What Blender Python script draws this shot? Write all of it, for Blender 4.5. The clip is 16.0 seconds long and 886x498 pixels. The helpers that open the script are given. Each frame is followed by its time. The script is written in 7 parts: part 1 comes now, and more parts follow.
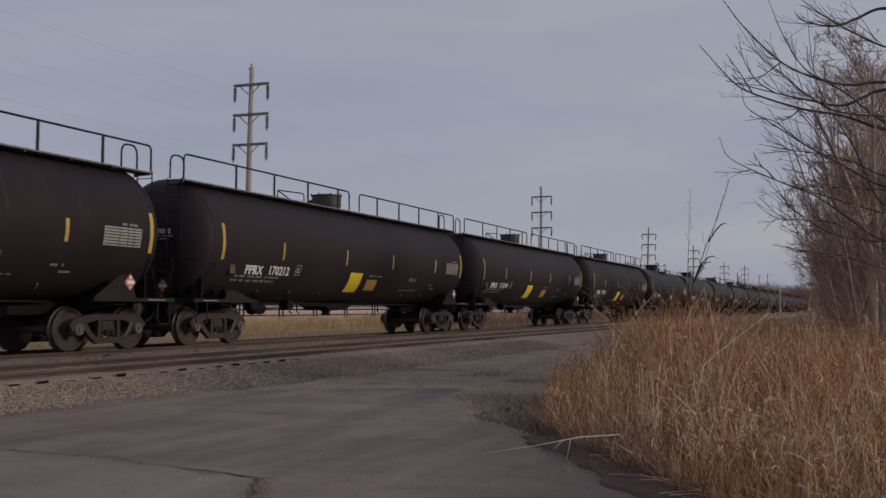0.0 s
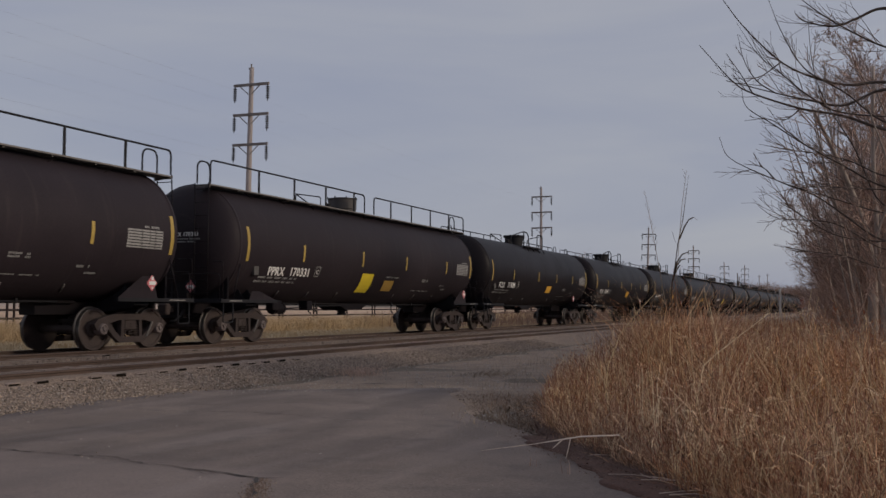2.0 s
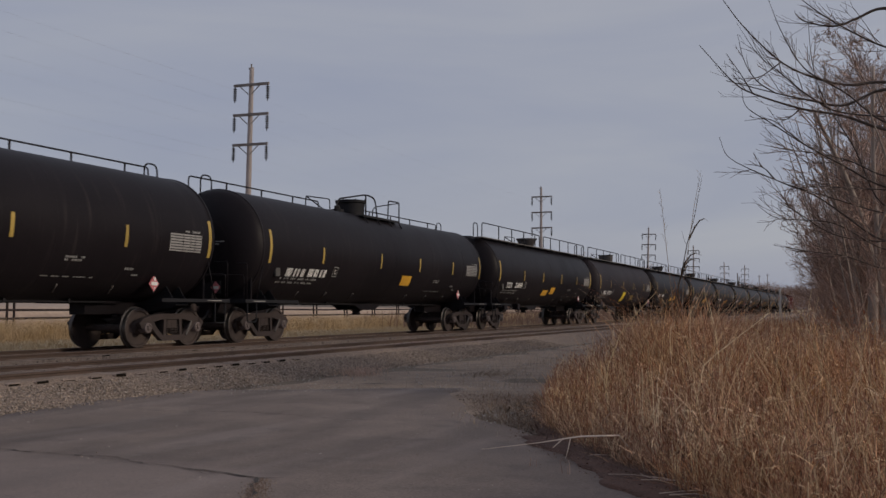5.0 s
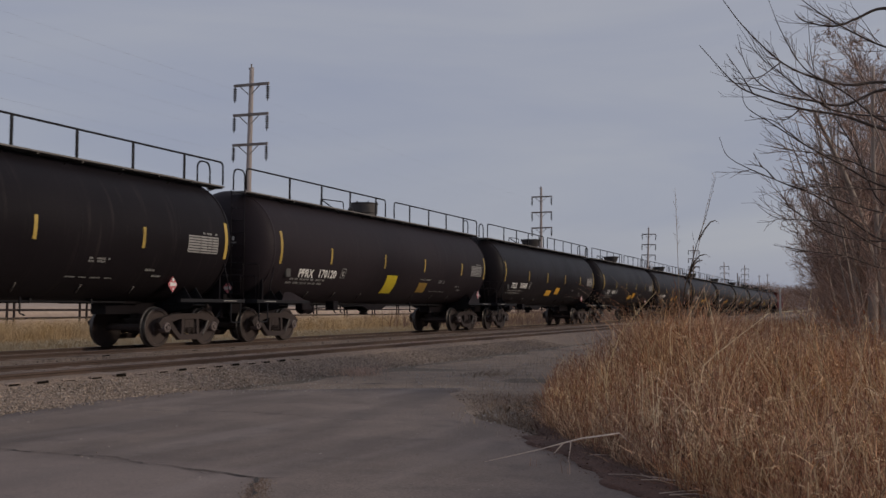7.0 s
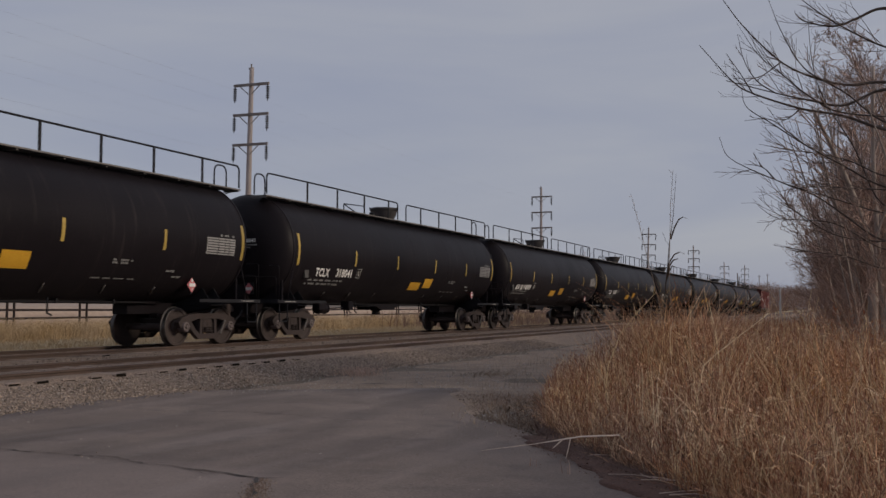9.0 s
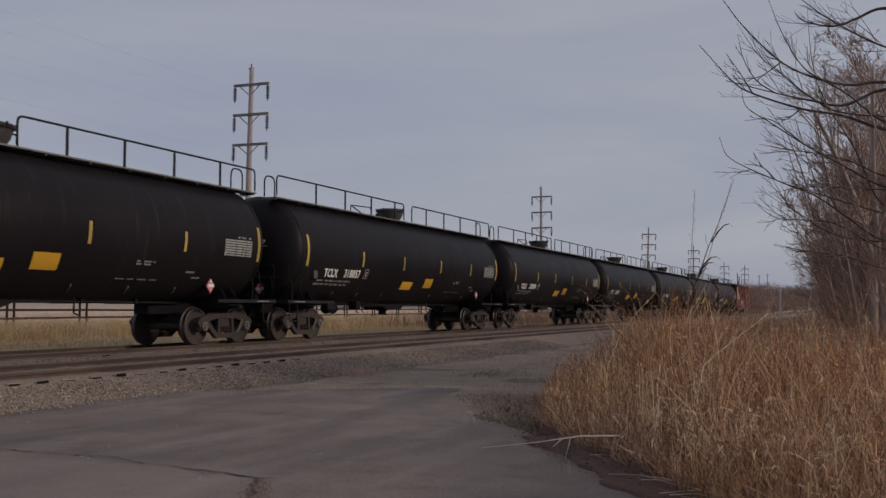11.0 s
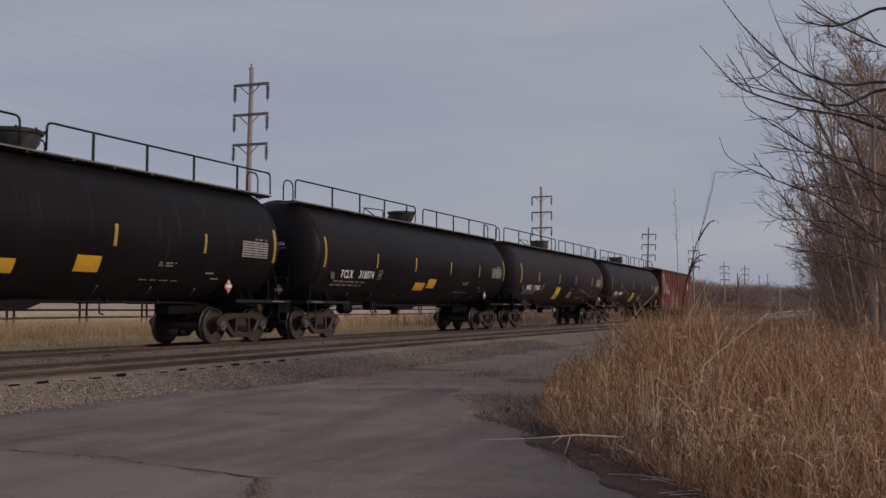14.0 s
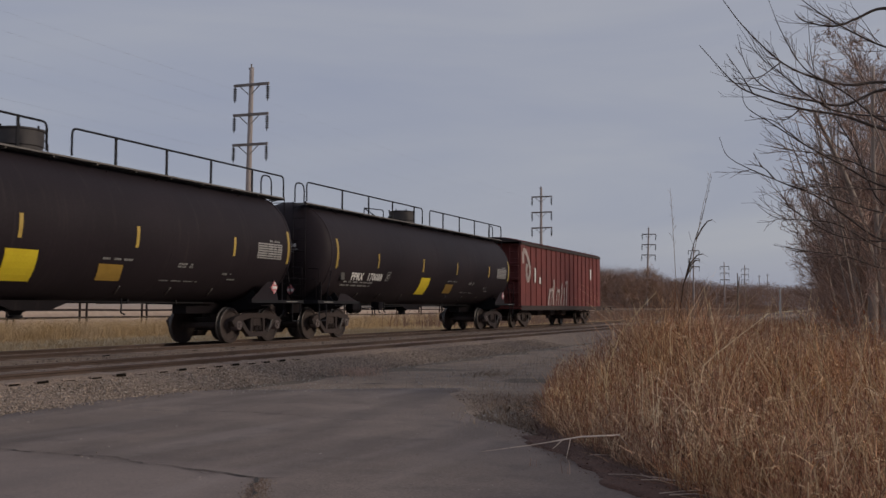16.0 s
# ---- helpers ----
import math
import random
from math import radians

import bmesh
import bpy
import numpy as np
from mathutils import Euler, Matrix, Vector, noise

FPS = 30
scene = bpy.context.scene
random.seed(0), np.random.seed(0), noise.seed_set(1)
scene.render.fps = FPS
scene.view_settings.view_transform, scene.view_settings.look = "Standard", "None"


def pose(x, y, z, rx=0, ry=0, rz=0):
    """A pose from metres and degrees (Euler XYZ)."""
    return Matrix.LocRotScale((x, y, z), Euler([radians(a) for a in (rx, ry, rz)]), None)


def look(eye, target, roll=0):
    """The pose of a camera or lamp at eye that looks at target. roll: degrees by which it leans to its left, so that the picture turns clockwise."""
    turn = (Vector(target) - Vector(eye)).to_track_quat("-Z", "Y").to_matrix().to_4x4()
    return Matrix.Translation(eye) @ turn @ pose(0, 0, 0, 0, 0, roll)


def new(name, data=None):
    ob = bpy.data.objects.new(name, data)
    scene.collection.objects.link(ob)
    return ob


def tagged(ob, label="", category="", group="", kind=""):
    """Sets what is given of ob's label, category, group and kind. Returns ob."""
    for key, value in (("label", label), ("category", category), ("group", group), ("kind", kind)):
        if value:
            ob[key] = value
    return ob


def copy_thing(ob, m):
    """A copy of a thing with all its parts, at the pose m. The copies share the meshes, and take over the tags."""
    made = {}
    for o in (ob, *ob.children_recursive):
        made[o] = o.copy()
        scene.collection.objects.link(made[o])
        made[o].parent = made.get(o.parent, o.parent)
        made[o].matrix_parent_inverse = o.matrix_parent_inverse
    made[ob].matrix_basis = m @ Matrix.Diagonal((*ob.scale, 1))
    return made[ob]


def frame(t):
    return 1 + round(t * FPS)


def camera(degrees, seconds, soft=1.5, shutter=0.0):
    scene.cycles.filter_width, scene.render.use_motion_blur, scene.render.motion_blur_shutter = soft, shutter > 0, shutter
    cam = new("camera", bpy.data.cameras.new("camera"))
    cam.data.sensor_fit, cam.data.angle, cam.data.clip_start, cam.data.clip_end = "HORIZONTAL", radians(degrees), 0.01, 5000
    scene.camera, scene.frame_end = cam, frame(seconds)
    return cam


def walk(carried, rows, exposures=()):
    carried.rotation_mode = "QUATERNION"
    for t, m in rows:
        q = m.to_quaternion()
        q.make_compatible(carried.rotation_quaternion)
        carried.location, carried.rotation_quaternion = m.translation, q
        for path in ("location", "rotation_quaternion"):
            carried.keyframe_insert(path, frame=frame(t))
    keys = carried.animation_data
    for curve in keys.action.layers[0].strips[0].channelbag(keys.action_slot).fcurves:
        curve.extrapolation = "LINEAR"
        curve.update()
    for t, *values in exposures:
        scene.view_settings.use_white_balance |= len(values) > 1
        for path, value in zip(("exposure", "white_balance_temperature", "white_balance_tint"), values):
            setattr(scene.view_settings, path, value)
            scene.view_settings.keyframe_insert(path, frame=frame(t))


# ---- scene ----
# ---------------------------------------------------------------- camera
cam = camera(48.96, 16.0, soft=1.5, shutter=0.06)
CAM_POSE = pose(0, 0, 1.2, 90 + 3.52, 0, 22.95)
walk(cam, [(0.0, CAM_POSE), (16.0, CAM_POSE)], exposures=[(0.0, 0.0, 6500, 10), (16.0, 0.0, 6500, 10)])

# ---------------------------------------------------------------- layout, metres: Y runs along the tracks, X to the right, z up
RAIL_Z = 0.315          # top of the rails over the tarmac
TRAIN_X = -15.7         # centre of the track that the train uses
NEAR_X = -11.43         # centre of the empty track
SPEED = 17.83           # metres a second, towards -Y
CAR = 18.18             # over couplers
FIRST_Y = 27.4          # centre of the first lettered car at the start
TANK_R, TANK_Z = 1.525, 2.555   # tank radius, height of its axis over the rails
TAU = 2 * math.pi

# ---------------------------------------------------------------- sky and sun
def make_world():
    world = bpy.data.worlds.new("sky")
    scene.world = world
    world.use_nodes = True
    nt = world.node_tree
    nt.nodes.clear()
    out = nt.nodes.new("ShaderNodeOutputWorld")
    bg = nt.nodes.new("ShaderNodeBackground")
    sky = nt.nodes.new("ShaderNodeTexSky")
    sky.sky_type, sky.sun_disc = "NISHITA", False
    sky.sun_elevation, sky.sun_rotation = radians(18), radians(80)
    sky.air_density, sky.dust_density = 1.0, 2.0
    gain = nt.nodes.new("ShaderNodeMix"); gain.data_type = "RGBA"; gain.blend_type = "MULTIPLY"
    gain.inputs[0].default_value = 1.0
    gain.inputs[7].default_value = (0.08, 0.08, 0.08, 1)
    nt.links.new(sky.outputs[0], gain.inputs[6])
    co = nt.nodes.new("ShaderNodeTexCoord")
    mp = nt.nodes.new("ShaderNodeMapping")
    mp.inputs["Scale"].default_value = (1.2, 1.2, 7.0)
    mp.inputs["Rotation"].default_value = (radians(4), radians(3), radians(20))
    nt.links.new(co.outputs["Generated"], mp.inputs[0])
    n1 = nt.nodes.new("ShaderNodeTexNoise"); n1.inputs["Scale"].default_value = 1.6; n1.inputs["Detail"].default_value = 5; n1.inputs["Distortion"].default_value = 0.5
    nt.links.new(mp.outputs[0], n1.inputs["Vector"])
    ramp = nt.nodes.new("ShaderNodeValToRGB")
    ramp.color_ramp.elements[0].position, ramp.color_ramp.elements[0].color = 0.30, (0.306, 0.330, 0.424, 1)
    ramp.color_ramp.elements[1].position, ramp.color_ramp.elements[1].color = 0.72, (0.394, 0.406, 0.458, 1)
    nt.links.new(n1.outputs[0], ramp.inputs[0])
    mix = nt.nodes.new("ShaderNodeMix"); mix.data_type = "RGBA"
    mix.inputs[0].default_value = 0.88
    nt.links.new(gain.outputs[2], mix.inputs[6])
    nt.links.new(ramp.outputs[0], mix.inputs[7])
    nt.links.new(mix.outputs[2], bg.inputs[0])
    bg.inputs[1].default_value = 1.0
    nt.links.new(bg.outputs[0], out.inputs[0])


make_world()
SUN_EL, SUN_AZ = 18, 80      # azimuth clockwise from +Y
sun = new("sun", bpy.data.lights.new("sun", "SUN"))
sun.data.energy, sun.data.angle, sun.data.color = 1.6, radians(8), (1.0, 0.85, 0.68)
_d = Vector((math.sin(radians(SUN_AZ)) * math.cos(radians(SUN_EL)), math.cos(radians(SUN_AZ)) * math.cos(radians(SUN_EL)), math.sin(radians(SUN_EL))))
sun.matrix_world = look(_d * 200, (0, 0, 0))

# ---------------------------------------------------------------- materials
def mat(name, c1, c2, rough=0.8, metal=0.0, scale=4.0, fine=60.0, bump=0.15, spread=0.5, third=None, vary=0.0, coords="Object", stretch=(1, 1, 1), island=False, fine_mix=0.35, spec=0.5, rough_var=0.1, bump_dist=0.01):
    """A surface with variation at two scales; vary lightens or darkens piece by piece."""
    m = bpy.data.materials.new(name)
    m.use_nodes = True
    nt = m.node_tree
    bsdf = nt.nodes["Principled BSDF"]
    co = nt.nodes.new("ShaderNodeTexCoord")
    mp = nt.nodes.new("ShaderNodeMapping")
    mp.inputs["Scale"].default_value = stretch
    if coords == "World":
        geo = nt.nodes.new("ShaderNodeNewGeometry")
        nt.links.new(geo.outputs["Position"], mp.inputs[0])
    else:
        nt.links.new(co.outputs[coords], mp.inputs[0])
    n1 = nt.nodes.new("ShaderNodeTexNoise"); n1.inputs["Scale"].default_value = scale; n1.inputs["Detail"].default_value = 6; n1.inputs["Roughness"].default_value = 0.6
    n2 = nt.nodes.new("ShaderNodeTexNoise"); n2.inputs["Scale"].default_value = fine; n2.inputs["Detail"].default_value = 4
    nt.links.new(mp.outputs[0], n1.inputs["Vector"])
    nt.links.new(mp.outputs[0], n2.inputs["Vector"])
    r1 = nt.nodes.new("ShaderNodeValToRGB")
    e = r1.color_ramp.elements
    e[0].position, e[0].color = 0.5 - spread * 0.5, (*c1, 1)
    e[1].position, e[1].color = 0.5 + spread * 0.5, (*c2, 1)
    if third:
        x = e.new(0.5)
        x.color = (*third, 1)
    nt.links.new(n1.outputs[0], r1.inputs[0])
    ov = nt.nodes.new("ShaderNodeMix"); ov.data_type = "RGBA"; ov.blend_type = "OVERLAY"
    ov.inputs[0].default_value = fine_mix
    nt.links.new(r1.outputs[0], ov.inputs[6])
    nt.links.new(n2.outputs[0], ov.inputs[7])
    colour = ov.outputs[2]
    if vary:
        hsv = nt.nodes.new("ShaderNodeHueSaturation")
        mr = nt.nodes.new("ShaderNodeMapRange")
        mr.inputs[3].default_value, mr.inputs[4].default_value = 1 - vary, 1 + vary
        if island:
            g = nt.nodes.new("ShaderNodeNewGeometry")
            nt.links.new(g.outputs["Random Per Island"], mr.inputs[0])
        else:
            oi = nt.nodes.new("ShaderNodeObjectInfo")
            nt.links.new(oi.outputs["Random"], mr.inputs[0])
        nt.links.new(mr.outputs[0], hsv.inputs["Value"])
        nt.links.new(colour, hsv.inputs["Color"])
        colour = hsv.outputs[0]
    nt.links.new(colour, bsdf.inputs["Base Color"])
    bsdf.inputs["Metallic"].default_value = metal
    bsdf.inputs["Specular IOR Level"].default_value = spec
    rr = nt.nodes.new("ShaderNodeMapRange")
    rr.inputs[3].default_value, rr.inputs[4].default_value = max(0.03, rough - rough_var), min(1, rough + rough_var)
    nt.links.new(n1.outputs[0], rr.inputs[0])
    nt.links.new(rr.outputs[0], bsdf.inputs["Roughness"])
    if bump:
        bp = nt.nodes.new("ShaderNodeBump"); bp.inputs["Strength"].default_value = bump; bp.inputs["Distance"].default_value = bump_dist
        nt.links.new(n2.outputs[0], bp.inputs["Height"])
        nt.links.new(bp.outputs[0], bsdf.inputs["Normal"])
    return m


def tank_paint(name, c1, c2, rough, spec=0.13):
    """Black enamel with a film of road dust, runs down the shell and a faint mottling."""
    m = mat(name, c1, c2, rough=rough, scale=0.45, fine=26, bump=0.012, spec=spec, vary=0.10, fine_mix=0.25)
    nt = m.node_tree
    bsdf = nt.nodes["Principled BSDF"]
    src = bsdf.inputs["Base Color"].links[0].from_socket
    co = nt.nodes.new("ShaderNodeTexCoord")
    mp = nt.nodes.new("ShaderNodeMapping"); mp.inputs["Scale"].default_value = (0.15, 5.0, 0.35)
    nt.links.new(co.outputs["Object"], mp.inputs[0])
    n = nt.nodes.new("ShaderNodeTexNoise"); n.inputs["Scale"].default_value = 1.6; n.inputs["Detail"].default_value = 7; n.inputs["Roughness"].default_value = 0.7
    nt.links.new(mp.outputs[0], n.inputs["Vector"])
    r = nt.nodes.new("ShaderNodeValToRGB")
    r.color_ramp.elements[0].position, r.color_ramp.elements[0].color = 0.56, (0, 0, 0, 1)
    r.color_ramp.elements[1].position, r.color_ramp.elements[1].color = 0.74, (1, 1, 1, 1)
    nt.links.new(n.outputs[0], r.inputs[0])
    k = nt.nodes.new("ShaderNodeMath"); k.operation = "MULTIPLY"; k.inputs[1].default_value = 0.35
    nt.links.new(r.outputs[0], k.inputs[0])
    mx = nt.nodes.new("ShaderNodeMix"); mx.data_type = "RGBA"
    mx.inputs[7].default_value = (0.065, 0.052, 0.050, 1)
    nt.links.new(k.outputs[0], mx.inputs[0])
    nt.links.new(src, mx.inputs[6])
    nt.links.new(mx.outputs[2], bsdf.inputs["Base Color"])
    return m


def ramp_island(name, colours, rough=0.9, vary_noise=0.2):
    """Plant matter: each blade or twig takes its own colour from the list."""
    m = bpy.data.materials.new(name)
    m.use_nodes = True
    nt = m.node_tree
    bsdf = nt.nodes["Principled BSDF"]
    g = nt.nodes.new("ShaderNodeNewGeometry")
    r = nt.nodes.new("ShaderNodeValToRGB")
    e = r.color_ramp.elements
    e[0].position, e[0].color = 0.0, (*colours[0], 1)
    e[1].position, e[1].color = 1.0, (*colours[-1], 1)
    for i, c in enumerate(colours[1:-1], 1):
        x = e.new(i / (len(colours) - 1))
        x.color = (*c, 1)
    nt.links.new(g.outputs["Random Per Island"], r.inputs[0])
    n = nt.nodes.new("ShaderNodeTexNoise"); n.inputs["Scale"].default_value = 0.9
    nt.links.new(g.outputs["Position"], n.inputs["Vector"])
    hsv = nt.nodes.new("ShaderNodeHueSaturation")
    n3 = nt.nodes.new("ShaderNodeTexNoise"); n3.inputs["Scale"].default_value = 0.6; n3.inputs["Detail"].default_value = 3
    nt.links.new(g.outputs["Position"], n3.inputs["Vector"])
    ms = nt.nodes.new("ShaderNodeMapRange")
    ms.inputs[1].default_value, ms.inputs[2].default_value = 0.32, 0.68
    ms.inputs[3].default_value, ms.inputs[4].default_value = 0.86, 1.16
    nt.links.new(n3.outputs[0], ms.inputs[0])
    nt.links.new(ms.outputs[0], hsv.inputs["Saturation"])
    mr = nt.nodes.new("ShaderNodeMapRange")
    mr.inputs[1].default_value, mr.inputs[2].default_value = 0.3, 0.7
    mr.inputs[3].default_value, mr.inputs[4].default_value = 1 - vary_noise, 1 + vary_noise
    nt.links.new(n.outputs[0], mr.inputs[0])
    nt.links.new(mr.outputs[0], hsv.inputs["Value"])
    nt.links.new(r.outputs[0], hsv.inputs["Color"])
    nt.links.new(hsv.outputs[0], bsdf.inputs["Base Color"])
    bsdf.inputs["Roughness"].default_value = rough
    bsdf.inputs["Specular IOR Level"].default_value = 0.2
    return m


def worn_asphalt():
    """Old asphalt: broad worn and damp patches, mottling, and pale and dark stone chips."""
    m = mat("worn_grey_asphalt", (0.128, 0.096, 0.080), (0.256, 0.200, 0.167), rough=0.88, scale=0.55, fine=70, bump=0.5, coords="World", third=(0.182, 0.139, 0.117), stretch=(1.0, 1.25, 1), fine_mix=0.75, bump_dist=0.006)
    nt = m.node_tree
    bsdf = nt.nodes["Principled BSDF"]
    src = bsdf.inputs["Base Color"].links[0].from_socket
    geo = nt.nodes.new("ShaderNodeNewGeometry")

    def layer(src, scale, lo, hi, colour, amount, detail=4, stretch=(1, 1, 1)):
        mp = nt.nodes.new("ShaderNodeMapping")
        mp.inputs["Scale"].default_value = stretch
        mp.inputs["Rotation"].default_value = (0, 0, radians(8))
        nt.links.new(geo.outputs["Position"], mp.inputs[0])
        n = nt.nodes.new("ShaderNodeTexNoise"); n.inputs["Scale"].default_value = scale; n.inputs["Detail"].default_value = detail
        nt.links.new(mp.outputs[0], n.inputs["Vector"])
        r = nt.nodes.new("ShaderNodeMapRange")
        r.inputs[1].default_value, r.inputs[2].default_value, r.inputs[4].default_value = lo, hi, amount
        nt.links.new(n.outputs[0], r.inputs[0])
        mx = nt.nodes.new("ShaderNodeMix"); mx.data_type = "RGBA"
        mx.inputs[7].default_value = (*colour, 1)
        nt.links.new(r.outputs[0], mx.inputs[0])
        nt.links.new(src, mx.inputs[6])
        return mx.outputs[2]
    src = layer(src, 0.85, 0.48, 0.66, (0.085, 0.066, 0.060), 0.62, 4, (1.0, 0.22, 1))     # worn wheel tracks
    src = layer(src, 1.1, 0.54, 0.68, (0.30, 0.245, 0.22), 0.40, 4, (1.0, 0.16, 1))        # dusty streaks
    src = layer(src, 2.6, 0.54, 0.74, (0.074, 0.059, 0.056), 0.50, 6)
    src = layer(src, 24.0, 0.60, 0.74, (0.060, 0.048, 0.043), 0.6)
    src = layer(src, 38.0, 0.66, 0.76, (0.42, 0.37, 0.34), 0.6)
    # the older, paler slab inside the long crack
    xyz = nt.nodes.new("ShaderNodeSeparateXYZ")
    nt.links.new(geo.outputs["Position"], xyz.inputs[0])
    gates = []
    for axis, lo, hi in (("X", -3.55, -4.0), ("Y", 6.35, 5.95)):
        g = nt.nodes.new("ShaderNodeMapRange")
        g.inputs[1].default_value, g.inputs[2].default_value = lo, hi
        nt.links.new(xyz.outputs[axis], g.inputs[0])
        gates.append(g)
    both = nt.nodes.new("ShaderNodeMath"); both.operation = "MULTIPLY"
    nt.links.new(gates[0].outputs[0], both.inputs[0])
    nt.links.new(gates[1].outputs[0], both.inputs[1])
    part_of = nt.nodes.new("ShaderNodeMath"); part_of.operation = "MULTIPLY"; part_of.inputs[1].default_value = 0.30
    nt.links.new(both.outputs[0], part_of.inputs[0])
    mx = nt.nodes.new("ShaderNodeMix"); mx.data_type = "RGBA"
    mx.inputs[7].default_value = (0.31, 0.245, 0.222, 1)
    nt.links.new(part_of.outputs[0], mx.inputs[0])
    nt.links.new(src, mx.inputs[6])
    nt.links.new(mx.outputs[2], bsdf.inputs["Base Color"])
    return m


M = {}
M["tank"] = tank_paint("black_tank_paint", (0.0090, 0.0073, 0.0089), (0.0142, 0.0116, 0.0140), 0.47, 0.095)
M["tank_worn"] = tank_paint("weathered_black_tank_paint", (0.0186, 0.0141, 0.0172), (0.0288, 0.0219, 0.0264), 0.58, 0.13)
M["fitting"] = mat("black_steel_fittings", (0.0105, 0.0105, 0.0130), (0.021, 0.0205, 0.0240), rough=0.72, spec=0.2, scale=3, fine=60, bump=0.08)
M["grating"] = mat("walkway_steel", (0.10, 0.092, 0.088), (0.19, 0.175, 0.165), rough=0.6, scale=3, fine=60, bump=0.1, metal=0.3)
M["truck"] = mat("dusty_cast_steel", (0.024, 0.0162, 0.0152), (0.048, 0.0334, 0.0310), rough=0.85, scale=3, fine=45, bump=0.25)
M["wheel"] = mat("rusty_wheel_steel", (0.027, 0.0186, 0.0172), (0.057, 0.0398, 0.0360), rough=0.8, scale=4, fine=50, bump=0.1, metal=0.0)
M["tread"] = mat("polished_wheel_tread", (0.06, 0.054, 0.050), (0.13, 0.118, 0.11), rough=0.45, metal=0.7, scale=6, fine=60, bump=0.02)
M["yellow"] = mat("yellow_decal", (0.62, 0.47, 0.02), (0.74, 0.58, 0.03), rough=0.55, scale=3, fine=40, bump=0.0, vary=0.08)
M["orange"] = mat("amber_decal", (0.55, 0.29, 0.02), (0.66, 0.36, 0.03), rough=0.55, scale=3, fine=40, bump=0.0, vary=0.1)
M["ochre"] = mat("faded_ochre_decal", (0.27, 0.165, 0.03), (0.36, 0.225, 0.045), rough=0.6, scale=4, fine=40, bump=0.0, vary=0.25)
M["reflector"] = mat("yellow_reflective_strip", (0.36, 0.245, 0.050), (0.47, 0.33, 0.075), rough=0.5, scale=5, fine=40, bump=0.0, vary=0.2)
M["white"] = mat("white_lettering", (0.62, 0.61, 0.59), (0.78, 0.77, 0.75), rough=0.7, scale=5, fine=50, bump=0.0)
M["faded"] = mat("faded_white_lettering", (0.18, 0.178, 0.175), (0.30, 0.295, 0.29), rough=0.7, scale=5, fine=50, bump=0.0)
M["panel"] = mat("grey_data_panel", (0.24, 0.23, 0.225), (0.36, 0.35, 0.34), rough=0.7, scale=4, fine=60, bump=0.0)
M["red_placard"] = mat("red_placard", (0.52, 0.13, 0.15), (0.66, 0.22, 0.24), rough=0.5, scale=6, fine=60, bump=0.0)
M["red_car"] = mat("faded_oxide_red_paint", (0.100, 0.020, 0.019), (0.205, 0.047, 0.042), rough=0.75, scale=1.1, fine=24, bump=0.06, third=(0.142, 0.029, 0.026), spread=0.7)
M["graffiti"] = mat("chalky_spray_paint", (0.24, 0.17, 0.16), (0.50, 0.45, 0.43), rough=0.8, scale=3, fine=30, bump=0.0)
M["rail"] = mat("rusty_rail_side", (0.050, 0.033, 0.027), (0.105, 0.069, 0.055), rough=0.85, scale=1.5, fine=40, bump=0.15, coords="World")
M["railtop"] = mat("worn_rail_head", (0.12, 0.10, 0.09), (0.20, 0.17, 0.15), rough=0.45, metal=0.7, scale=1.5, fine=40, bump=0.02, coords="World")
M["tie"] = mat("weathered_tie_wood", (0.165, 0.122, 0.10), (0.32, 0.248, 0.206), rough=0.95, scale=3, fine=50, bump=0.4, stretch=(1, 6, 6), vary=0.25)
M["ballast"] = mat("grey_ballast_bed", (0.175, 0.128, 0.101), (0.32, 0.244, 0.192), rough=0.97, scale=9, fine=34, bump=1.0, coords="World", fine_mix=0.8, bump_dist=0.05)
M["gravel"] = mat("brown_verge_gravel", (0.185, 0.134, 0.099), (0.325, 0.242, 0.182), rough=0.97, scale=1.6, fine=30, bump=0.6, coords="World", fine_mix=0.5, bump_dist=0.03)
# crumbs: painted shade beside the grass, and dirt in the crack
M["crumb"] = mat("dark_shade_and_dirt", (0.11, 0.072, 0.057), (0.21, 0.145, 0.116), rough=0.97, scale=9, fine=60, bump=0.3, coords="World")
M["chip"] = mat("pale_stone_chips", (0.30, 0.265, 0.24), (0.48, 0.435, 0.40), rough=0.9, scale=8, fine=60, bump=0.2, coords="World")
M["crib_bed"] = mat("darker_crib_ballast", (0.135, 0.096, 0.077), (0.305, 0.228, 0.186), rough=0.95, scale=1.2, fine=34, bump=0.9, coords="World", fine_mix=0.7, bump_dist=0.04)
M["stone"] = mat("ballast_stones", (0.185, 0.145, 0.118), (0.285, 0.228, 0.188), rough=0.95, scale=6, fine=60, bump=0.3, island=True, vary=0.42, coords="World")
M["asphalt"] = worn_asphalt()
M["tar"] = mat("dark_crack_fill", (0.022, 0.018, 0.016), (0.07, 0.057, 0.05), rough=0.95, scale=6, fine=60, bump=0.3, coords="World")
M["tie_end"] = mat("near_black_tie_end", (0.006, 0.005, 0.004), (0.018, 0.014, 0.011), rough=1.0, scale=6, fine=60, bump=0.3, spec=0.05)
M["ground"] = mat("bare_verge_soil", (0.085, 0.062, 0.047), (0.18, 0.14, 0.10), rough=0.97, scale=0.35, fine=16, bump=0.6, coords="World", bump_dist=0.03)
M["soil"] = mat("dark_reddish_soil", (0.060, 0.030, 0.022), (0.130, 0.068, 0.049), rough=0.95, scale=3, fine=45, bump=0.8, coords="World", fine_mix=0.6, bump_dist=0.02)
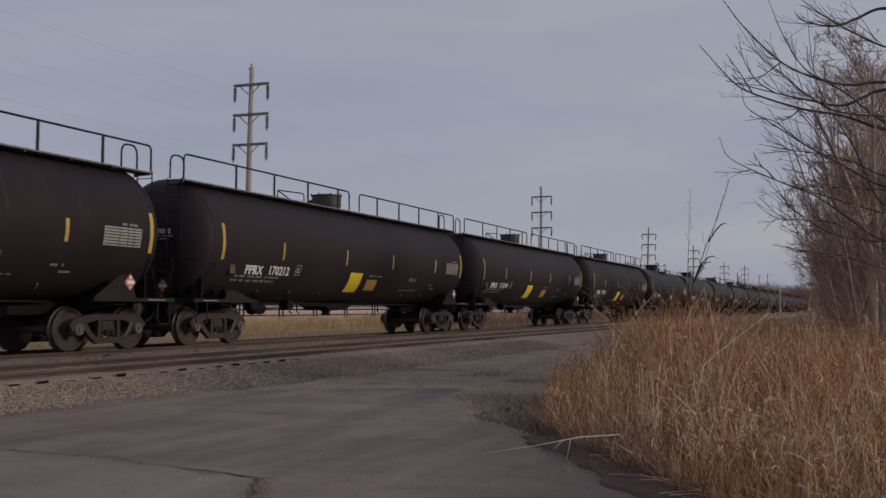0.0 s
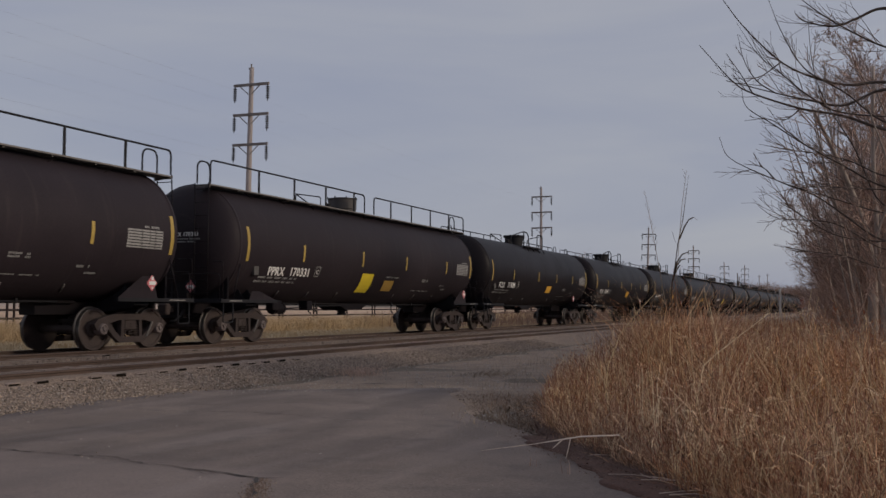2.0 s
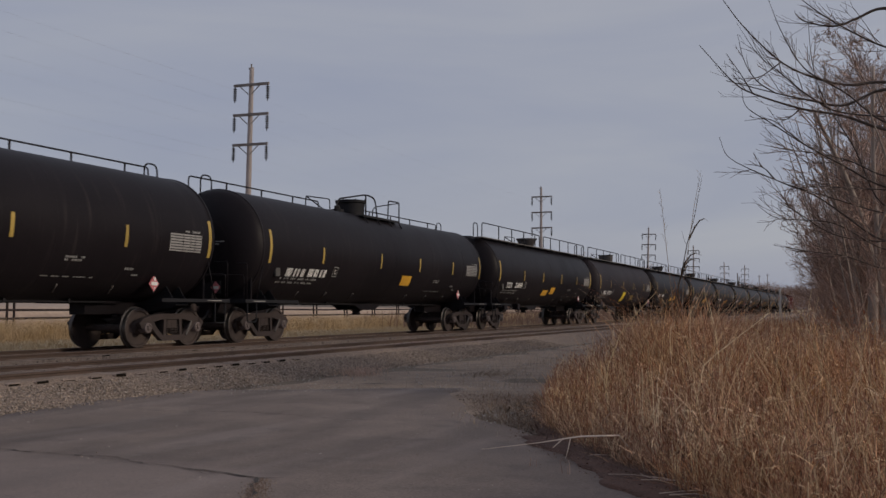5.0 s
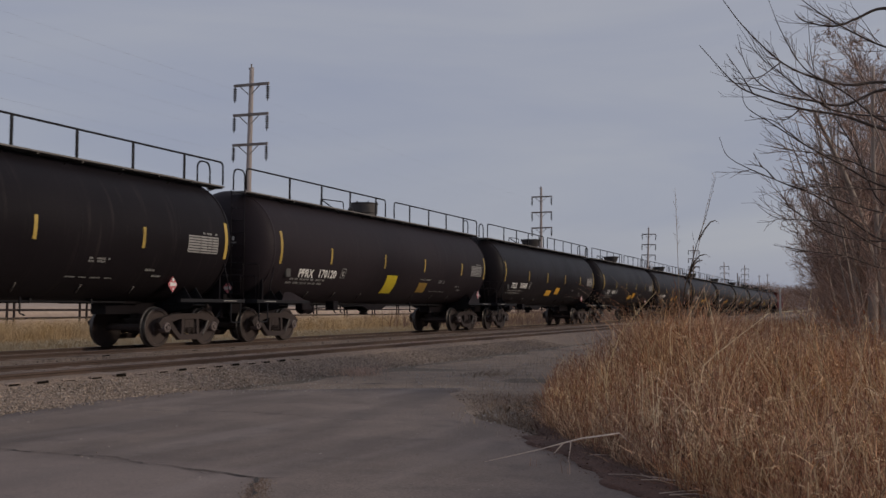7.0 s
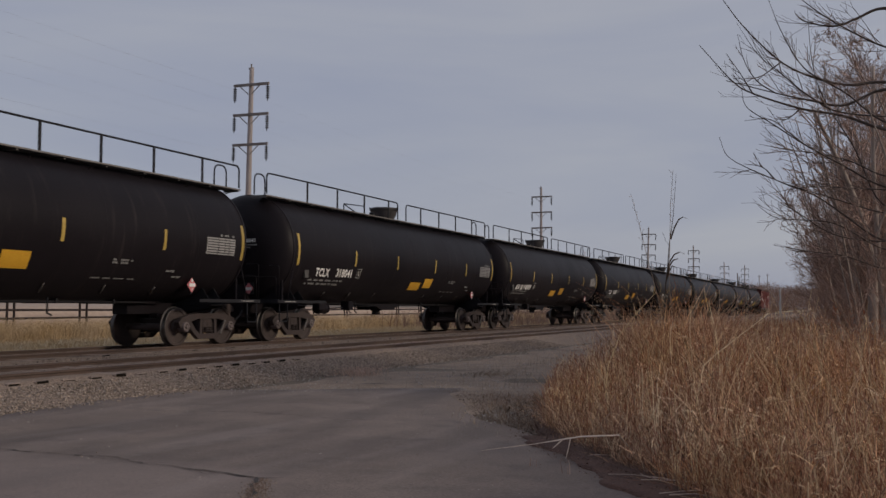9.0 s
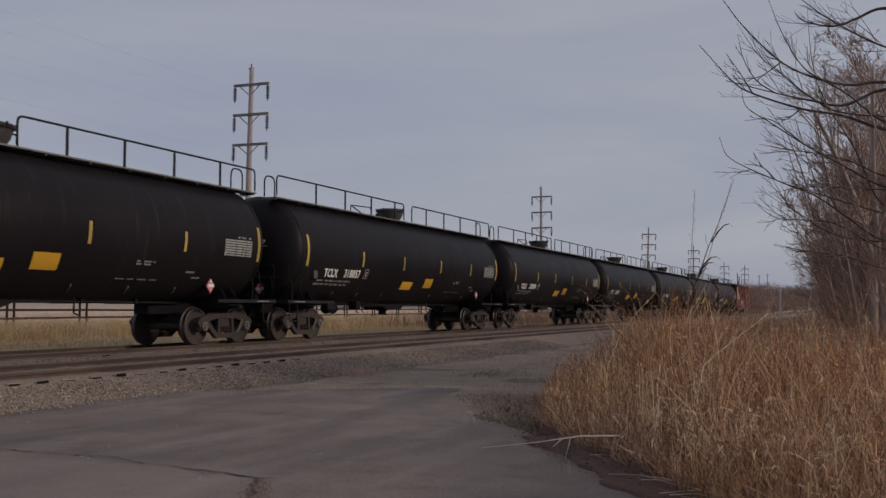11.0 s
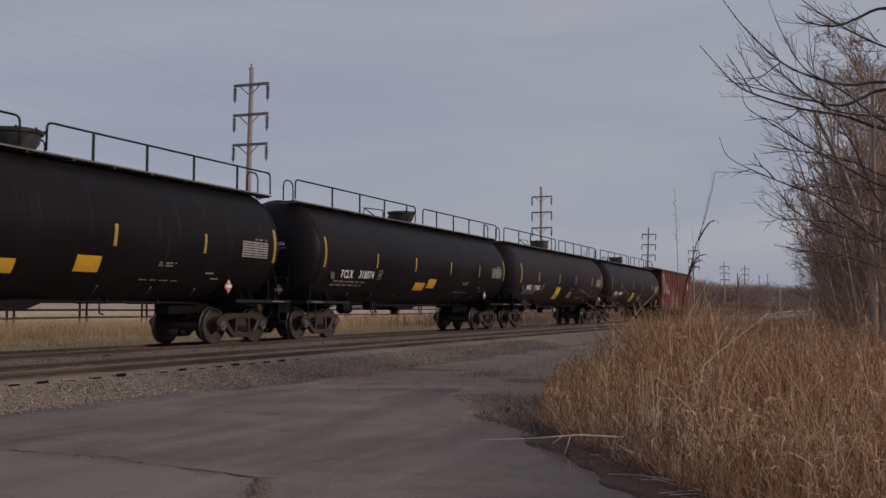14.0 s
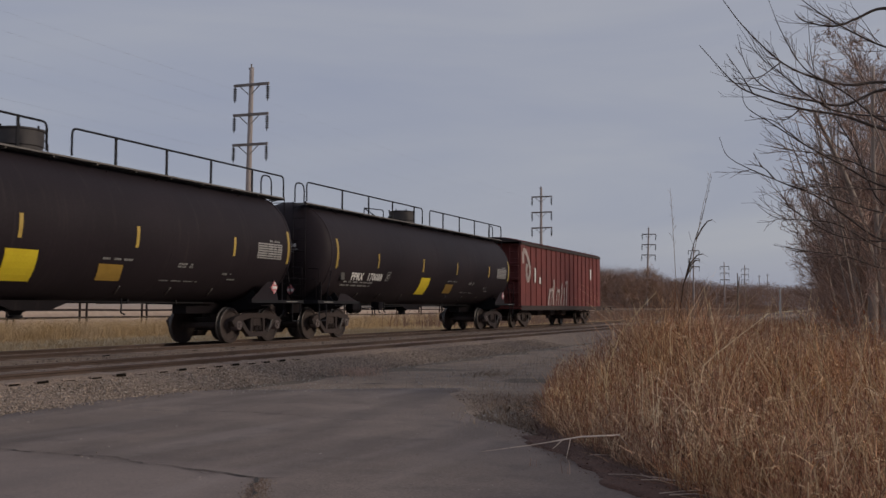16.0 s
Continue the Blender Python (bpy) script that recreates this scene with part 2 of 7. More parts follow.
M["stubble"] = mat("pinkish_stubble_field", (0.345, 0.252, 0.192), (0.46, 0.35, 0.27), rough=0.97, scale=0.12, fine=3, bump=0.3, coords="World", bump_dist=0.04)
M["field"] = mat("dry_yellow_field", (0.34, 0.250, 0.135), (0.47, 0.362, 0.215), rough=0.97, scale=0.4, fine=14, bump=0.6, coords="World", bump_dist=0.04)
M["pole"] = mat("weathered_pole_wood", (0.235, 0.200, 0.192), (0.385, 0.342, 0.330), rough=0.95, scale=2, fine=30, bump=0.3, stretch=(6, 6, 0.6))
M["arm"] = mat("grey_crossarm_timber", (0.15, 0.135, 0.13), (0.26, 0.235, 0.225), rough=0.9, scale=3, fine=40, bump=0.2)
M["insulator"] = mat("dark_insulator_glaze", (0.012, 0.012, 0.014), (0.03, 0.03, 0.034), rough=0.3, scale=5, fine=50, bump=0.0)
M["wire"] = mat("grey_line_wire", (0.30, 0.31, 0.33), (0.36, 0.37, 0.39), rough=0.5, metal=0.5, scale=5, fine=50, bump=0.0)
M["manway"] = mat("dusty_black_housing", (0.030, 0.026, 0.027), (0.062, 0.054, 0.055), rough=0.7, scale=4, fine=50, bump=0.1)
M["cap"] = mat("grey_bearing_cap", (0.085, 0.066, 0.064), (0.16, 0.128, 0.124), rough=0.75, scale=6, fine=60, bump=0.05)
M["pale_post"] = mat("whitewashed_post", (0.42, 0.39, 0.37), (0.60, 0.57, 0.54), rough=0.9, scale=3, fine=40, bump=0.2)
M["card"] = mat("dull_grey_plate", (0.05, 0.047, 0.045), (0.09, 0.085, 0.08), rough=0.8, scale=5, fine=50, bump=0.0)
M["edge"] = mat("worn_edge_paint", (0.22, 0.21, 0.20), (0.48, 0.46, 0.44), rough=0.8, scale=7, fine=50, bump=0.0)
M["fence"] = mat("rust_brown_pipe", (0.010, 0.0045, 0.0038), (0.022, 0.010, 0.008), rough=0.85, scale=4, fine=50, bump=0.15)
M["bark"] = mat("grey_brown_bark", (0.095, 0.073, 0.060), (0.20, 0.158, 0.130), rough=0.95, scale=5, fine=40, bump=0.5, stretch=(3, 3, 0.6))
M["pale_bark"] = mat("pale_grey_tan_bark", (0.20, 0.158, 0.135), (0.42, 0.345, 0.295), rough=0.95, scale=5, fine=40, bump=0.4, stretch=(3, 3, 0.6))
M["twig"] = ramp_island("bare_twigs", [(0.248, 0.172, 0.141), (0.377, 0.271, 0.226), (0.286, 0.196, 0.161), (0.468, 0.347, 0.288)])
M["brush"] = ramp_island("reddish_brown_brush", [(0.341, 0.228, 0.186), (0.492, 0.353, 0.287), (0.287, 0.191, 0.155), (0.573, 0.433, 0.347)])
M["darktwig"] = ramp_island("dark_smooth_limbs", [(0.050, 0.038, 0.034), (0.085, 0.066, 0.058), (0.065, 0.050, 0.045)])
M["midtwig"] = ramp_island("grey_brown_twigs", [(0.125, 0.093, 0.080), (0.19, 0.145, 0.126), (0.15, 0.112, 0.098)])
M["farwood"] = ramp_island("far_bare_brush", [(0.242, 0.152, 0.112), (0.315, 0.208, 0.156), (0.273, 0.173, 0.129), (0.367, 0.250, 0.191)])
M["grass"] = ramp_island("dry_bluestem_blades", [(0.361, 0.140, 0.078), (0.555, 0.314, 0.174), (0.146, 0.060, 0.038), (0.409, 0.160, 0.087), (0.672, 0.426, 0.254), (0.234, 0.092, 0.052), (0.714, 0.523, 0.330), (0.108, 0.046, 0.032), (0.488, 0.209, 0.120), (0.311, 0.126, 0.072)], vary_noise=0.32)
M["tan_grass"] = ramp_island("tan_straw_blades", [(0.563, 0.312, 0.176), (0.785, 0.497, 0.296), (0.294, 0.156, 0.097), (0.660, 0.387, 0.221), (0.842, 0.627, 0.404), (0.392, 0.217, 0.128), (0.172, 0.092, 0.058), (0.711, 0.432, 0.253)], vary_noise=0.3)
M["dead"] = ramp_island("dead_grass_and_foot_shade", [(0.166, 0.081, 0.054), (0.278, 0.142, 0.091), (0.110, 0.056, 0.041), (0.377, 0.206, 0.134), (0.143, 0.073, 0.051)], vary_noise=0.3)
M["leaf_litter"] = ramp_island("dark_brown_leaf_litter", [(0.12, 0.072, 0.056), (0.17, 0.104, 0.080), (0.095, 0.058, 0.047), (0.24, 0.155, 0.116), (0.14, 0.084, 0.066)])
M["fuzz"] = ramp_island("reddish_seed_fuzz", [(0.34, 0.139, 0.081), (0.46, 0.240, 0.147), (0.28, 0.110, 0.067), (0.54, 0.326, 0.209)])
M["litter"] = ramp_island("dull_dead_stems", [(0.110, 0.066, 0.046), (0.187, 0.118, 0.080), (0.072, 0.044, 0.034), (0.352, 0.240, 0.162), (0.094, 0.056, 0.041)])
M["straw"] = ramp_island("pale_straw", [(0.743, 0.513, 0.292), (0.850, 0.683, 0.429), (0.589, 0.391, 0.221), (0.845, 0.609, 0.366)])
M["stalk"] = ramp_island("bleached_stalk", [(0.58, 0.470, 0.395), (0.70, 0.580, 0.495)])
M["reed"] = ramp_island("dark_reed", [(0.085, 0.062, 0.048), (0.13, 0.10, 0.075)])
M["reed_pale"] = ramp_island("pale_reed", [(0.33, 0.27, 0.22), (0.40, 0.33, 0.27)])
M["yellow_grass"] = ramp_island("yellow_field_grass", [(0.409, 0.295, 0.171), (0.504, 0.374, 0.227), (0.440, 0.320, 0.189), (0.556, 0.418, 0.258)])
M["moss"] = ramp_island("green_winter_weeds", [(0.035, 0.045, 0.018), (0.06, 0.065, 0.025), (0.09, 0.075, 0.035)])

# ---------------------------------------------------------------- mesh helpers
def link(name, bm, material, parent=None, smooth=False):
    me = bpy.data.meshes.new(name)
    bm.to_mesh(me)
    bm.free()
    for mm in (material if isinstance(material, (list, tuple)) else [material]):
        me.materials.append(mm)
    if smooth:
        me.polygons.foreach_set("use_smooth", [True] * len(me.polygons))
    ob = new(name, me)
    if parent:
        ob.parent = parent
    return ob


def part(name, bm, material, parent, label="", smooth=False):
    """One bmesh as one mesh object under a thing or under a part."""
    ob = link(name, bm, material, parent, smooth)
    if label:
        ob["label"] = label
    return ob


def from_lists(name, verts, faces, material, parent=None, smooth=False):
    me = bpy.data.meshes.new(name)
    me.from_pydata(verts, [], faces)
    me.materials.append(material)
    if smooth:
        me.polygons.foreach_set("use_smooth", [True] * len(me.polygons))
    ob = new(name, me)
    if parent:
        ob.parent = parent
    return ob


def box(bm, x0, x1, y0, y1, z0, z1, bevel=0.0):
    r = bmesh.ops.create_cube(bm, size=1, matrix=Matrix.Translation(((x0 + x1) / 2, (y0 + y1) / 2, (z0 + z1) / 2)) @ Matrix.Diagonal((x1 - x0, y1 - y0, z1 - z0, 1)))
    if bevel:
        es = list({e for v in r["verts"] for e in v.link_edges})
        bmesh.ops.bevel(bm, geom=es, offset=bevel, segments=1, affect="EDGES")


def tube(bm, pts, r, n=6, close=True, taper=None):
    """A round bar along the points."""
    pts = [Vector(p) for p in pts]
    rings = []
    up = None
    for i, p in enumerate(pts):
        d = (pts[min(i + 1, len(pts) - 1)] - pts[max(i - 1, 0)]).normalized()
        if up is None or abs(up.dot(d)) > 0.98:
            up = Vector((0, 0, 1)) if abs(d.z) < 0.9 else Vector((1, 0, 0))
        u = (up - d * up.dot(d)).normalized()
        w = d.cross(u)
        up = u
        rad = r if taper is None else r * (1 - (1 - taper) * i / (len(pts) - 1))
        rings.append([bm.verts.new(p + (u * math.cos(TAU * k / n) + w * math.sin(TAU * k / n)) * rad) for k in range(n)])
    for a, b in zip(rings, rings[1:]):
        for k in range(n):
            bm.faces.new((a[k], a[(k + 1) % n], b[(k + 1) % n], b[k]))
    if close:
        bm.faces.new(rings[0][::-1])
        bm.faces.new(rings[-1])


def lathe(bm, profile, n, axis="Z", origin=(0, 0, 0), mats=None):
    """Turn (radius, height) pairs round an axis."""
    o = Vector(origin)
    rings = []
    for r, h in profile:
        ring = []
        for k in range(n):
            a = TAU * k / n
            c, s = r * math.cos(a), r * math.sin(a)
            p = {"Z": (c, s, h), "Y": (c, h, s), "X": (h, c, s)}[axis]
            ring.append(bm.verts.new(o + Vector(p)))
        rings.append(ring)
    for i, (a, b) in enumerate(zip(rings, rings[1:])):
        for k in range(n):
            f = bm.faces.new((a[k], a[(k + 1) % n], b[(k + 1) % n], b[k]))
            if mats:
                f.material_index = mats[i]
    bm.faces.new(rings[0])
    bm.faces.new(rings[-1])
    bmesh.ops.recalc_face_normals(bm, faces=bm.faces)


def bend(points, radius=0.08, steps=3):
    """Round the corners of a path of straight bars."""
    pts = [Vector(p) for p in points]
    out = [pts[0]]
    for a, b, c in zip(pts, pts[1:], pts[2:]):
        r = min(radius, (a - b).length * 0.45, (c - b).length * 0.45)
        p, q = b + (a - b).normalized() * r, b + (c - b).normalized() * r
        for i in range(steps + 1):
            t = i / steps
            out.append(p * (1 - t) ** 2 + b * 2 * t * (1 - t) + q * t * t)
    return out + [pts[-1]]

# ---------------------------------------------------------------- ground, tarmac, track bed
def build_ground():
    bm = bmesh.new()
    cols = [(-1800, 3.4), (-170, 3.4), (-120, 2.0), (-75, 1.35), (-38.6, 1.32), (-37.4, 1.05), (-36, -0.1), (-19.3, -0.1), (-16.0, -0.05), (-8.0, -0.03), (60, -0.03), (1800, -0.03)]
    ys = [-1500, -60, 0, 20, 60, 150, 400, 3000]
    for (x0, z0), (x1, z1) in zip(cols, cols[1:]):
        for a, b in zip(ys, ys[1:]):
            f = bm.faces.new([bm.verts.new(p) for p in ((x0, a, z0), (x1, a, z1), (x1, b, z1), (x0, b, z0))])
            f.material_index = 0 if x1 <= -36 and a >= 150 else 2 if x1 <= -36 else 1 if x1 <= -16 else 0
    bmesh.ops.remove_doubles(bm, verts=bm.verts, dist=0.001)
    tagged(link("ground", bm, [M["ground"], M["field"], M["stubble"]]), "dry soil verge and open yellow winter field", "ground", kind="structure")


def edge_x(y):
    """Right-hand edge of the tarmac, where the tall grass begins."""
    pts = [(-30, 1.2), (0, 0.4), (4.5, -0.03), (5.8, -0.60), (6.7, -1.26), (7.5, -1.83), (8.2, -2.38), (9.3, -3.15), (10.4, -3.95), (11.5, -4.6), (13.0, -5.3), (22, -7.0)]
    for (a, xa), (b, xb) in zip(pts, pts[1:]):
        if y <= b:
            return xa + (xb - xa) * (y - a) / (b - a)
    return -7.0


def build_tarmac():
    bm = bmesh.new()
    rows = []
    y = -30.0
    rng = random.Random(4)
    while y < 15.6:
        left = -9.08 + 0.10 * math.sin(y * 1.7) + 0.06 * math.sin(y * 4.1 + 1) + rng.uniform(-0.03, 0.03)
        if y > 11.9:
            left += (y - 11.9) * 1.9
        right = edge_x(y) + 0.10 * math.sin(y * 2.3) + rng.uniform(-0.05, 0.05)
        if right - left < 0.2:
            break
        n = 14
        row = []
        for i in range(n + 1):
            x = left if i == 0 else right if i == n else left + 0.08 + (right - left - 0.16) * (i - 1) / (n - 2)
            z = 0.004 + 0.014 * noise.noise(Vector((x * 0.35, y * 0.35, 0)))
            if i in (0, n):
                z = -0.06
            row.append(bm.verts.new((x, y, z)))
        rows.append(row)
        y += 0.25 if y > 3 else 1.5
    for a, b in zip(rows, rows[1:]):
        for i in range(len(a) - 1):
            bm.faces.new((a[i], a[i + 1], b[i + 1], b[i]))
    pav = tagged(link("pavement", bm, M["asphalt"], smooth=True), "worn grey asphalt apron with a long ragged crack", "pavement", kind="structure")
    # cracks: narrow ragged grooves filled with dark dirt
    rng = random.Random(11)

    def crack(pts, width, name="crack"):
        bm = bmesh.new()
        path = []
        for (x0, y0), (x1, y1) in zip(pts, pts[1:]):
            n = max(2, int(math.hypot(x1 - x0, y1 - y0) / 0.07))
            for i in range(n):
                t = i / n
                path.append((x0 + (x1 - x0) * t + rng.uniform(-0.022, 0.022), y0 + (y1 - y0) * t + rng.uniform(-0.022, 0.022)))
        prev = None
        for i, (x, y) in enumerate(path):
            w = width * rng.choice((0.15, 0.5, 0.8, 1.2, 2.0))
            z = 0.0105 + 0.014 * noise.noise(Vector((x * 0.35, y * 0.35, 0)))
            cur = (bm.verts.new((x - w * 0.4, y - w, z)), bm.verts.new((x + w * 0.4, y + w, z)))
            if prev:
                bm.faces.new((prev[0], cur[0], cur[1], prev[1]))
            prev = cur
        part(name, bm, M["tar"], pav)
    crack([(-8.9, 6.25), (-7.6, 6.33), (-6.79, 6.28), (-6.3, 6.27), (-5.81, 6.24), (-5.3, 6.13), (-4.78, 6.06), (-4.5, 5.98), (-4.23, 5.96)], 0.006)
    crack([(-4.75, 6.05), (-4.5, 6.0), (-4.23, 5.97), (-3.92, 5.89), (-3.84, 5.75), (-3.74, 5.58), (-3.62, 5.4), (-3.51, 5.2), (-3.3, 4.8)], 0.009)
    crack([(-4.6, 5.97), (-4.4, 5.90), (-4.15, 5.93)], 0.005)
    crack([(-5.9, 6.25), (-5.5, 6.27), (-5.2, 6.12)], 0.004)
    crack([(-3.92, 5.89), (-3.7, 5.95), (-3.5, 5.93)], 0.006)
    # flat ragged dark strips where the tarmac gives out
    crack([(-6.95, 15.6), (-6.70, 15.95), (-6.60, 16.53), (-6.45, 17.1)], 0.05, "tar_lump")
    crack([(-6.5, 19.6), (-6.45, 20.2), (-6.40, 20.8)], 0.07, "tar_lump")
    crack([(-7.35, 13.88), (-7.1, 14.05), (-6.9, 14.2)], 0.05, "tar_lump")
    crack([(-6.80, 14.5), (-6.45, 14.66)], 0.035, "tar_lump")
    crack([(-7.9, 9.3), (-6.4, 9.6), (-5.2, 9.35)], 0.006)


BED_PROFILE = [(-20.2, -0.16), (-19.2, 0.0), (-18.0, 0.19), (-17.2, 0.222), (-14.3, 0.222), (-13.9, 0.20), (-13.2, 0.20), (-12.8, 0.222), (-10.62, 0.222), (-10.56, 0.237), (-10.17, 0.232), (-10.14, 0.203), (-9.8, 0.140), (-9.0, -0.02), (-8.75, -0.10)]


def build_bed():
    """Ballast bank under both tracks, with a gentle shoulder on either side."""
    bm = bmesh.new()
    prof = BED_PROFILE
    ys = [-60, -20, 0] + [4 + 0.8 * i for i in range(60)] + [60, 80, 120, 200, 400, 700]
    rng = random.Random(2)
    prev = None
    for y in ys:
        row = []
        for x, z in prof:
            j = 0.03 if 0 < y < 60 else 0.0
            k = 0.1 if x > -10.2 and x < -10 else 1.0
            row.append(bm.verts.new((x + rng.uniform(-j, j) * k, y, z + rng.uniform(-j, j) * 0.25 * k)))
        if prev:
            for i in range(len(row) - 1):
                bm.faces.new((prev[i], prev[i + 1], row[i + 1], row[i]))
        prev = row
    bed = tagged(link("track_bed", bm, M["ballast"], smooth=True), "low bank of grey crushed-stone ballast under two tracks", "track bed", kind="structure")
    # gravel spread past the tarmac's end
    bm = bmesh.new()
    rows = []
    for i in range(60):
        y = 9.8 + i * 0.6
        row = []
        for k in range(9):
            x = -9.1 + k * 0.70
            z = -0.022 + 0.030 * noise.noise(Vector((x * 0.5, y * 0.8, 3))) - (0.05 if k in (0, 8) else 0)
            row.append(bm.verts.new((x, y, z)))
        rows.append(row)
    for a, b in zip(rows, rows[1:]):
        for i in range(8):
            bm.faces.new((a[i], a[i + 1], b[i + 1], b[i]))
    tagged(link("gravel_path", bm, M["gravel"], smooth=True), "grey gravel strip running on beside the tracks", "gravel", kind="structure")
    return bed


def stone_mesh_lists(rng, r):
    t = [(-1, -1, -1), (1, -1, -1), (1, 1, -1), (-1, 1, -1), (-1, -1, 1), (1, -1, 1), (1, 1, 1), (-1, 1, 1)]
    e = Euler((rng.uniform(0, 3), rng.uniform(0, 3), rng.uniform(0, 3))).to_matrix()
    return [e @ Vector((x * rng.uniform(0.35, 0.75), y * rng.uniform(0.35, 0.75), z * rng.uniform(0.25, 0.6))) * r for x, y, z in t]


BOXF = [(0, 3, 2, 1), (4, 5, 6, 7), (0, 1, 5, 4), (1, 2, 6, 5), (2, 3, 7, 6), (3, 0, 4, 7)]


def bed_z(x):
    prof = BED_PROFILE
    for (a, za), (b, zb) in zip(prof, prof[1:]):
        if a <= x <= b:
            return max(0.0 if x > -9.3 else -1, za + (zb - za) * (x - a) / (b - a))
    return 0.0


def build_stones(bed):
    rng = random.Random(5)
    verts, faces = [], []

    def add(x, y, z, r):
        n = len(verts)
        verts.extend((v.x + x, v.y + y, v.z + z) for v in stone_mesh_lists(rng, r))
        faces.extend(tuple(i + n for i in f) for f in BOXF)
    for _ in range(20000):                      # shoulder next to the tarmac
        y = 5.5 + 26 * rng.random() ** 1.5
        x = rng.uniform(-10.03, -9.05) if rng.random() < 0.95 else rng.uniform(-9.1, -8.75)
        add(x, y, bed_z(x) + 0.002, rng.uniform(0.010, 0.026) * (1.5 if rng.random() < 0.08 else 1))
    for _ in range(900):                        # on the dirt beside the grass
        y = rng.uniform(8.0, 13.0)
        e0, e1 = edge_x(y), edge_x(y) + 0.30 * (y - 7.4)
        add(e0 + (e1 - e0) * rng.random(), y, -0.02, rng.uniform(0.006, 0.018))
    for _ in range(9000):                       # between the tracks
        y = 6 + 50 * rng.random() ** 1.5
        x = rng.choice((rng.uniform(-14.2, -12.9), rng.uniform(-12.0, -10.9), rng.uniform(-16.2, -15.2), rng.uniform(-18.5, -17.2)))
        add(x, y, bed_z(x) + 0.004, rng.uniform(0.012, 0.03))
    for _ in range(420):                        # rubble at the crack's broken end
        t = rng.random()
        add(-3.86 + 0.38 * t + rng.gauss(0, 0.05), 5.88 - 0.75 * t, 0.006, rng.uniform(0.003, 0.008))
    for _ in range(30):                        # loose chips on the tarmac
        y = rng.uniform(4.5, 13)
        x = rng.uniform(-9.0, edge_x(y) - 0.05)
        add(x, y, 0.006, rng.uniform(0.004, 0.010))
    ob = from_lists("loose_stones", verts, faces, M["stone"], bed)
    tagged(ob, "loose grey and tan ballast stones", kind="stuff")
    verts, faces = [], []
    for _ in range(70):                         # pale chips strewn on the tarmac
        y = rng.uniform(4.3, 12)
        add(rng.uniform(-8.6, edge_x(y) - 0.1), y, 0.007, rng.uniform(0.004, 0.010))
    for _ in range(500):                        # and in the shoulder
        y = 6 + 14 * rng.random() ** 1.4
        x = rng.uniform(-9.95, -9.05)
        add(x, y, bed_z(x) + 0.008, rng.uniform(0.008, 0.018))
    for _ in range(900):                        # past the tarmac
        y = 11.9 + 23 * rng.random() ** 1.3
        x = rng.uniform(-9.2, min(-4.6, edge_x(y) + 0.6))
        if x < -9.0 + max(0.0, y - 11.9) * 1.9 + 0.2:
            add(x, y, -0.004, rng.uniform(0.008, 0.020))
    for _ in range(420):                        # crumbled over the tarmac's ragged end
        x = rng.uniform(-8.6, -4.4)
        add(x, 11.9 + (x + 9.08) / 1.9 + rng.gauss(-0.1, 0.35), 0.002, rng.uniform(0.005, 0.013))
    for _ in range(160):                        # in the scrub at the apron's corner
        add(rng.gauss(-3.62, 0.28), rng.gauss(10.6, 0.3), 0.004, rng.uniform(0.008, 0.020))
    chips = (verts, faces)
    verts, faces = [], []
    for _ in range(2500):                       # dark crumbs that tone the tarmac as the grass's shade
        y = 4.2 + 6.2 * rng.random()
        add(edge_x(y) - abs(rng.gauss(0, 0.17)) + 0.04, y, 0.006, rng.uniform(0.0018, 0.006))
    for _ in range(500):                        # dirt in the crack's broken end
        t = rng.random()
        add(-3.88 + 0.40 * t + rng.gauss(0, 0.045), 5.92 - 0.8 * t, 0.006, rng.uniform(0.003, 0.008))
    tagged(from_lists("soil_crumbs", verts, faces, M["crumb"]), "dark crumbs toning tarmac as grass shade, and dirt in crack", "soil", kind="stuff")
    verts, faces = chips
    tagged(from_lists("stone_chips", verts, faces, M["chip"]), "pale stone chips strewn over tarmac and ballast", "stone chips", kind="stuff")


def rail_profile(bm, x, y0, y1):
    """Foot, web and head of a rail; the head's top takes the polished material."""
    p = [(-0.07, 0.145), (-0.07, 0.157), (-0.012, 0.175), (-0.012, 0.268), (-0.036, 0.282), (-0.036, 0.309), (-0.028, RAIL_Z), (0.028, RAIL_Z), (0.036, 0.309), (0.036, 0.282), (0.012, 0.268), (0.012, 0.175), (0.07, 0.157), (0.07, 0.145)]
    ys = [y0 + (y1 - y0) * i / 12 for i in range(13)]
    rings = [[bm.verts.new((x + a, y, z)) for a, z in p] for y in ys]
    for a, b in zip(rings, rings[1:]):
        for k in range(len(p) - 1):
            f = bm.faces.new((a[k], b[k], b[k + 1], a[k + 1]))
            f.material_index = 1 if k == 6 else 0
    bm.faces.new(rings[0])
    bm.faces.new(rings[-1])


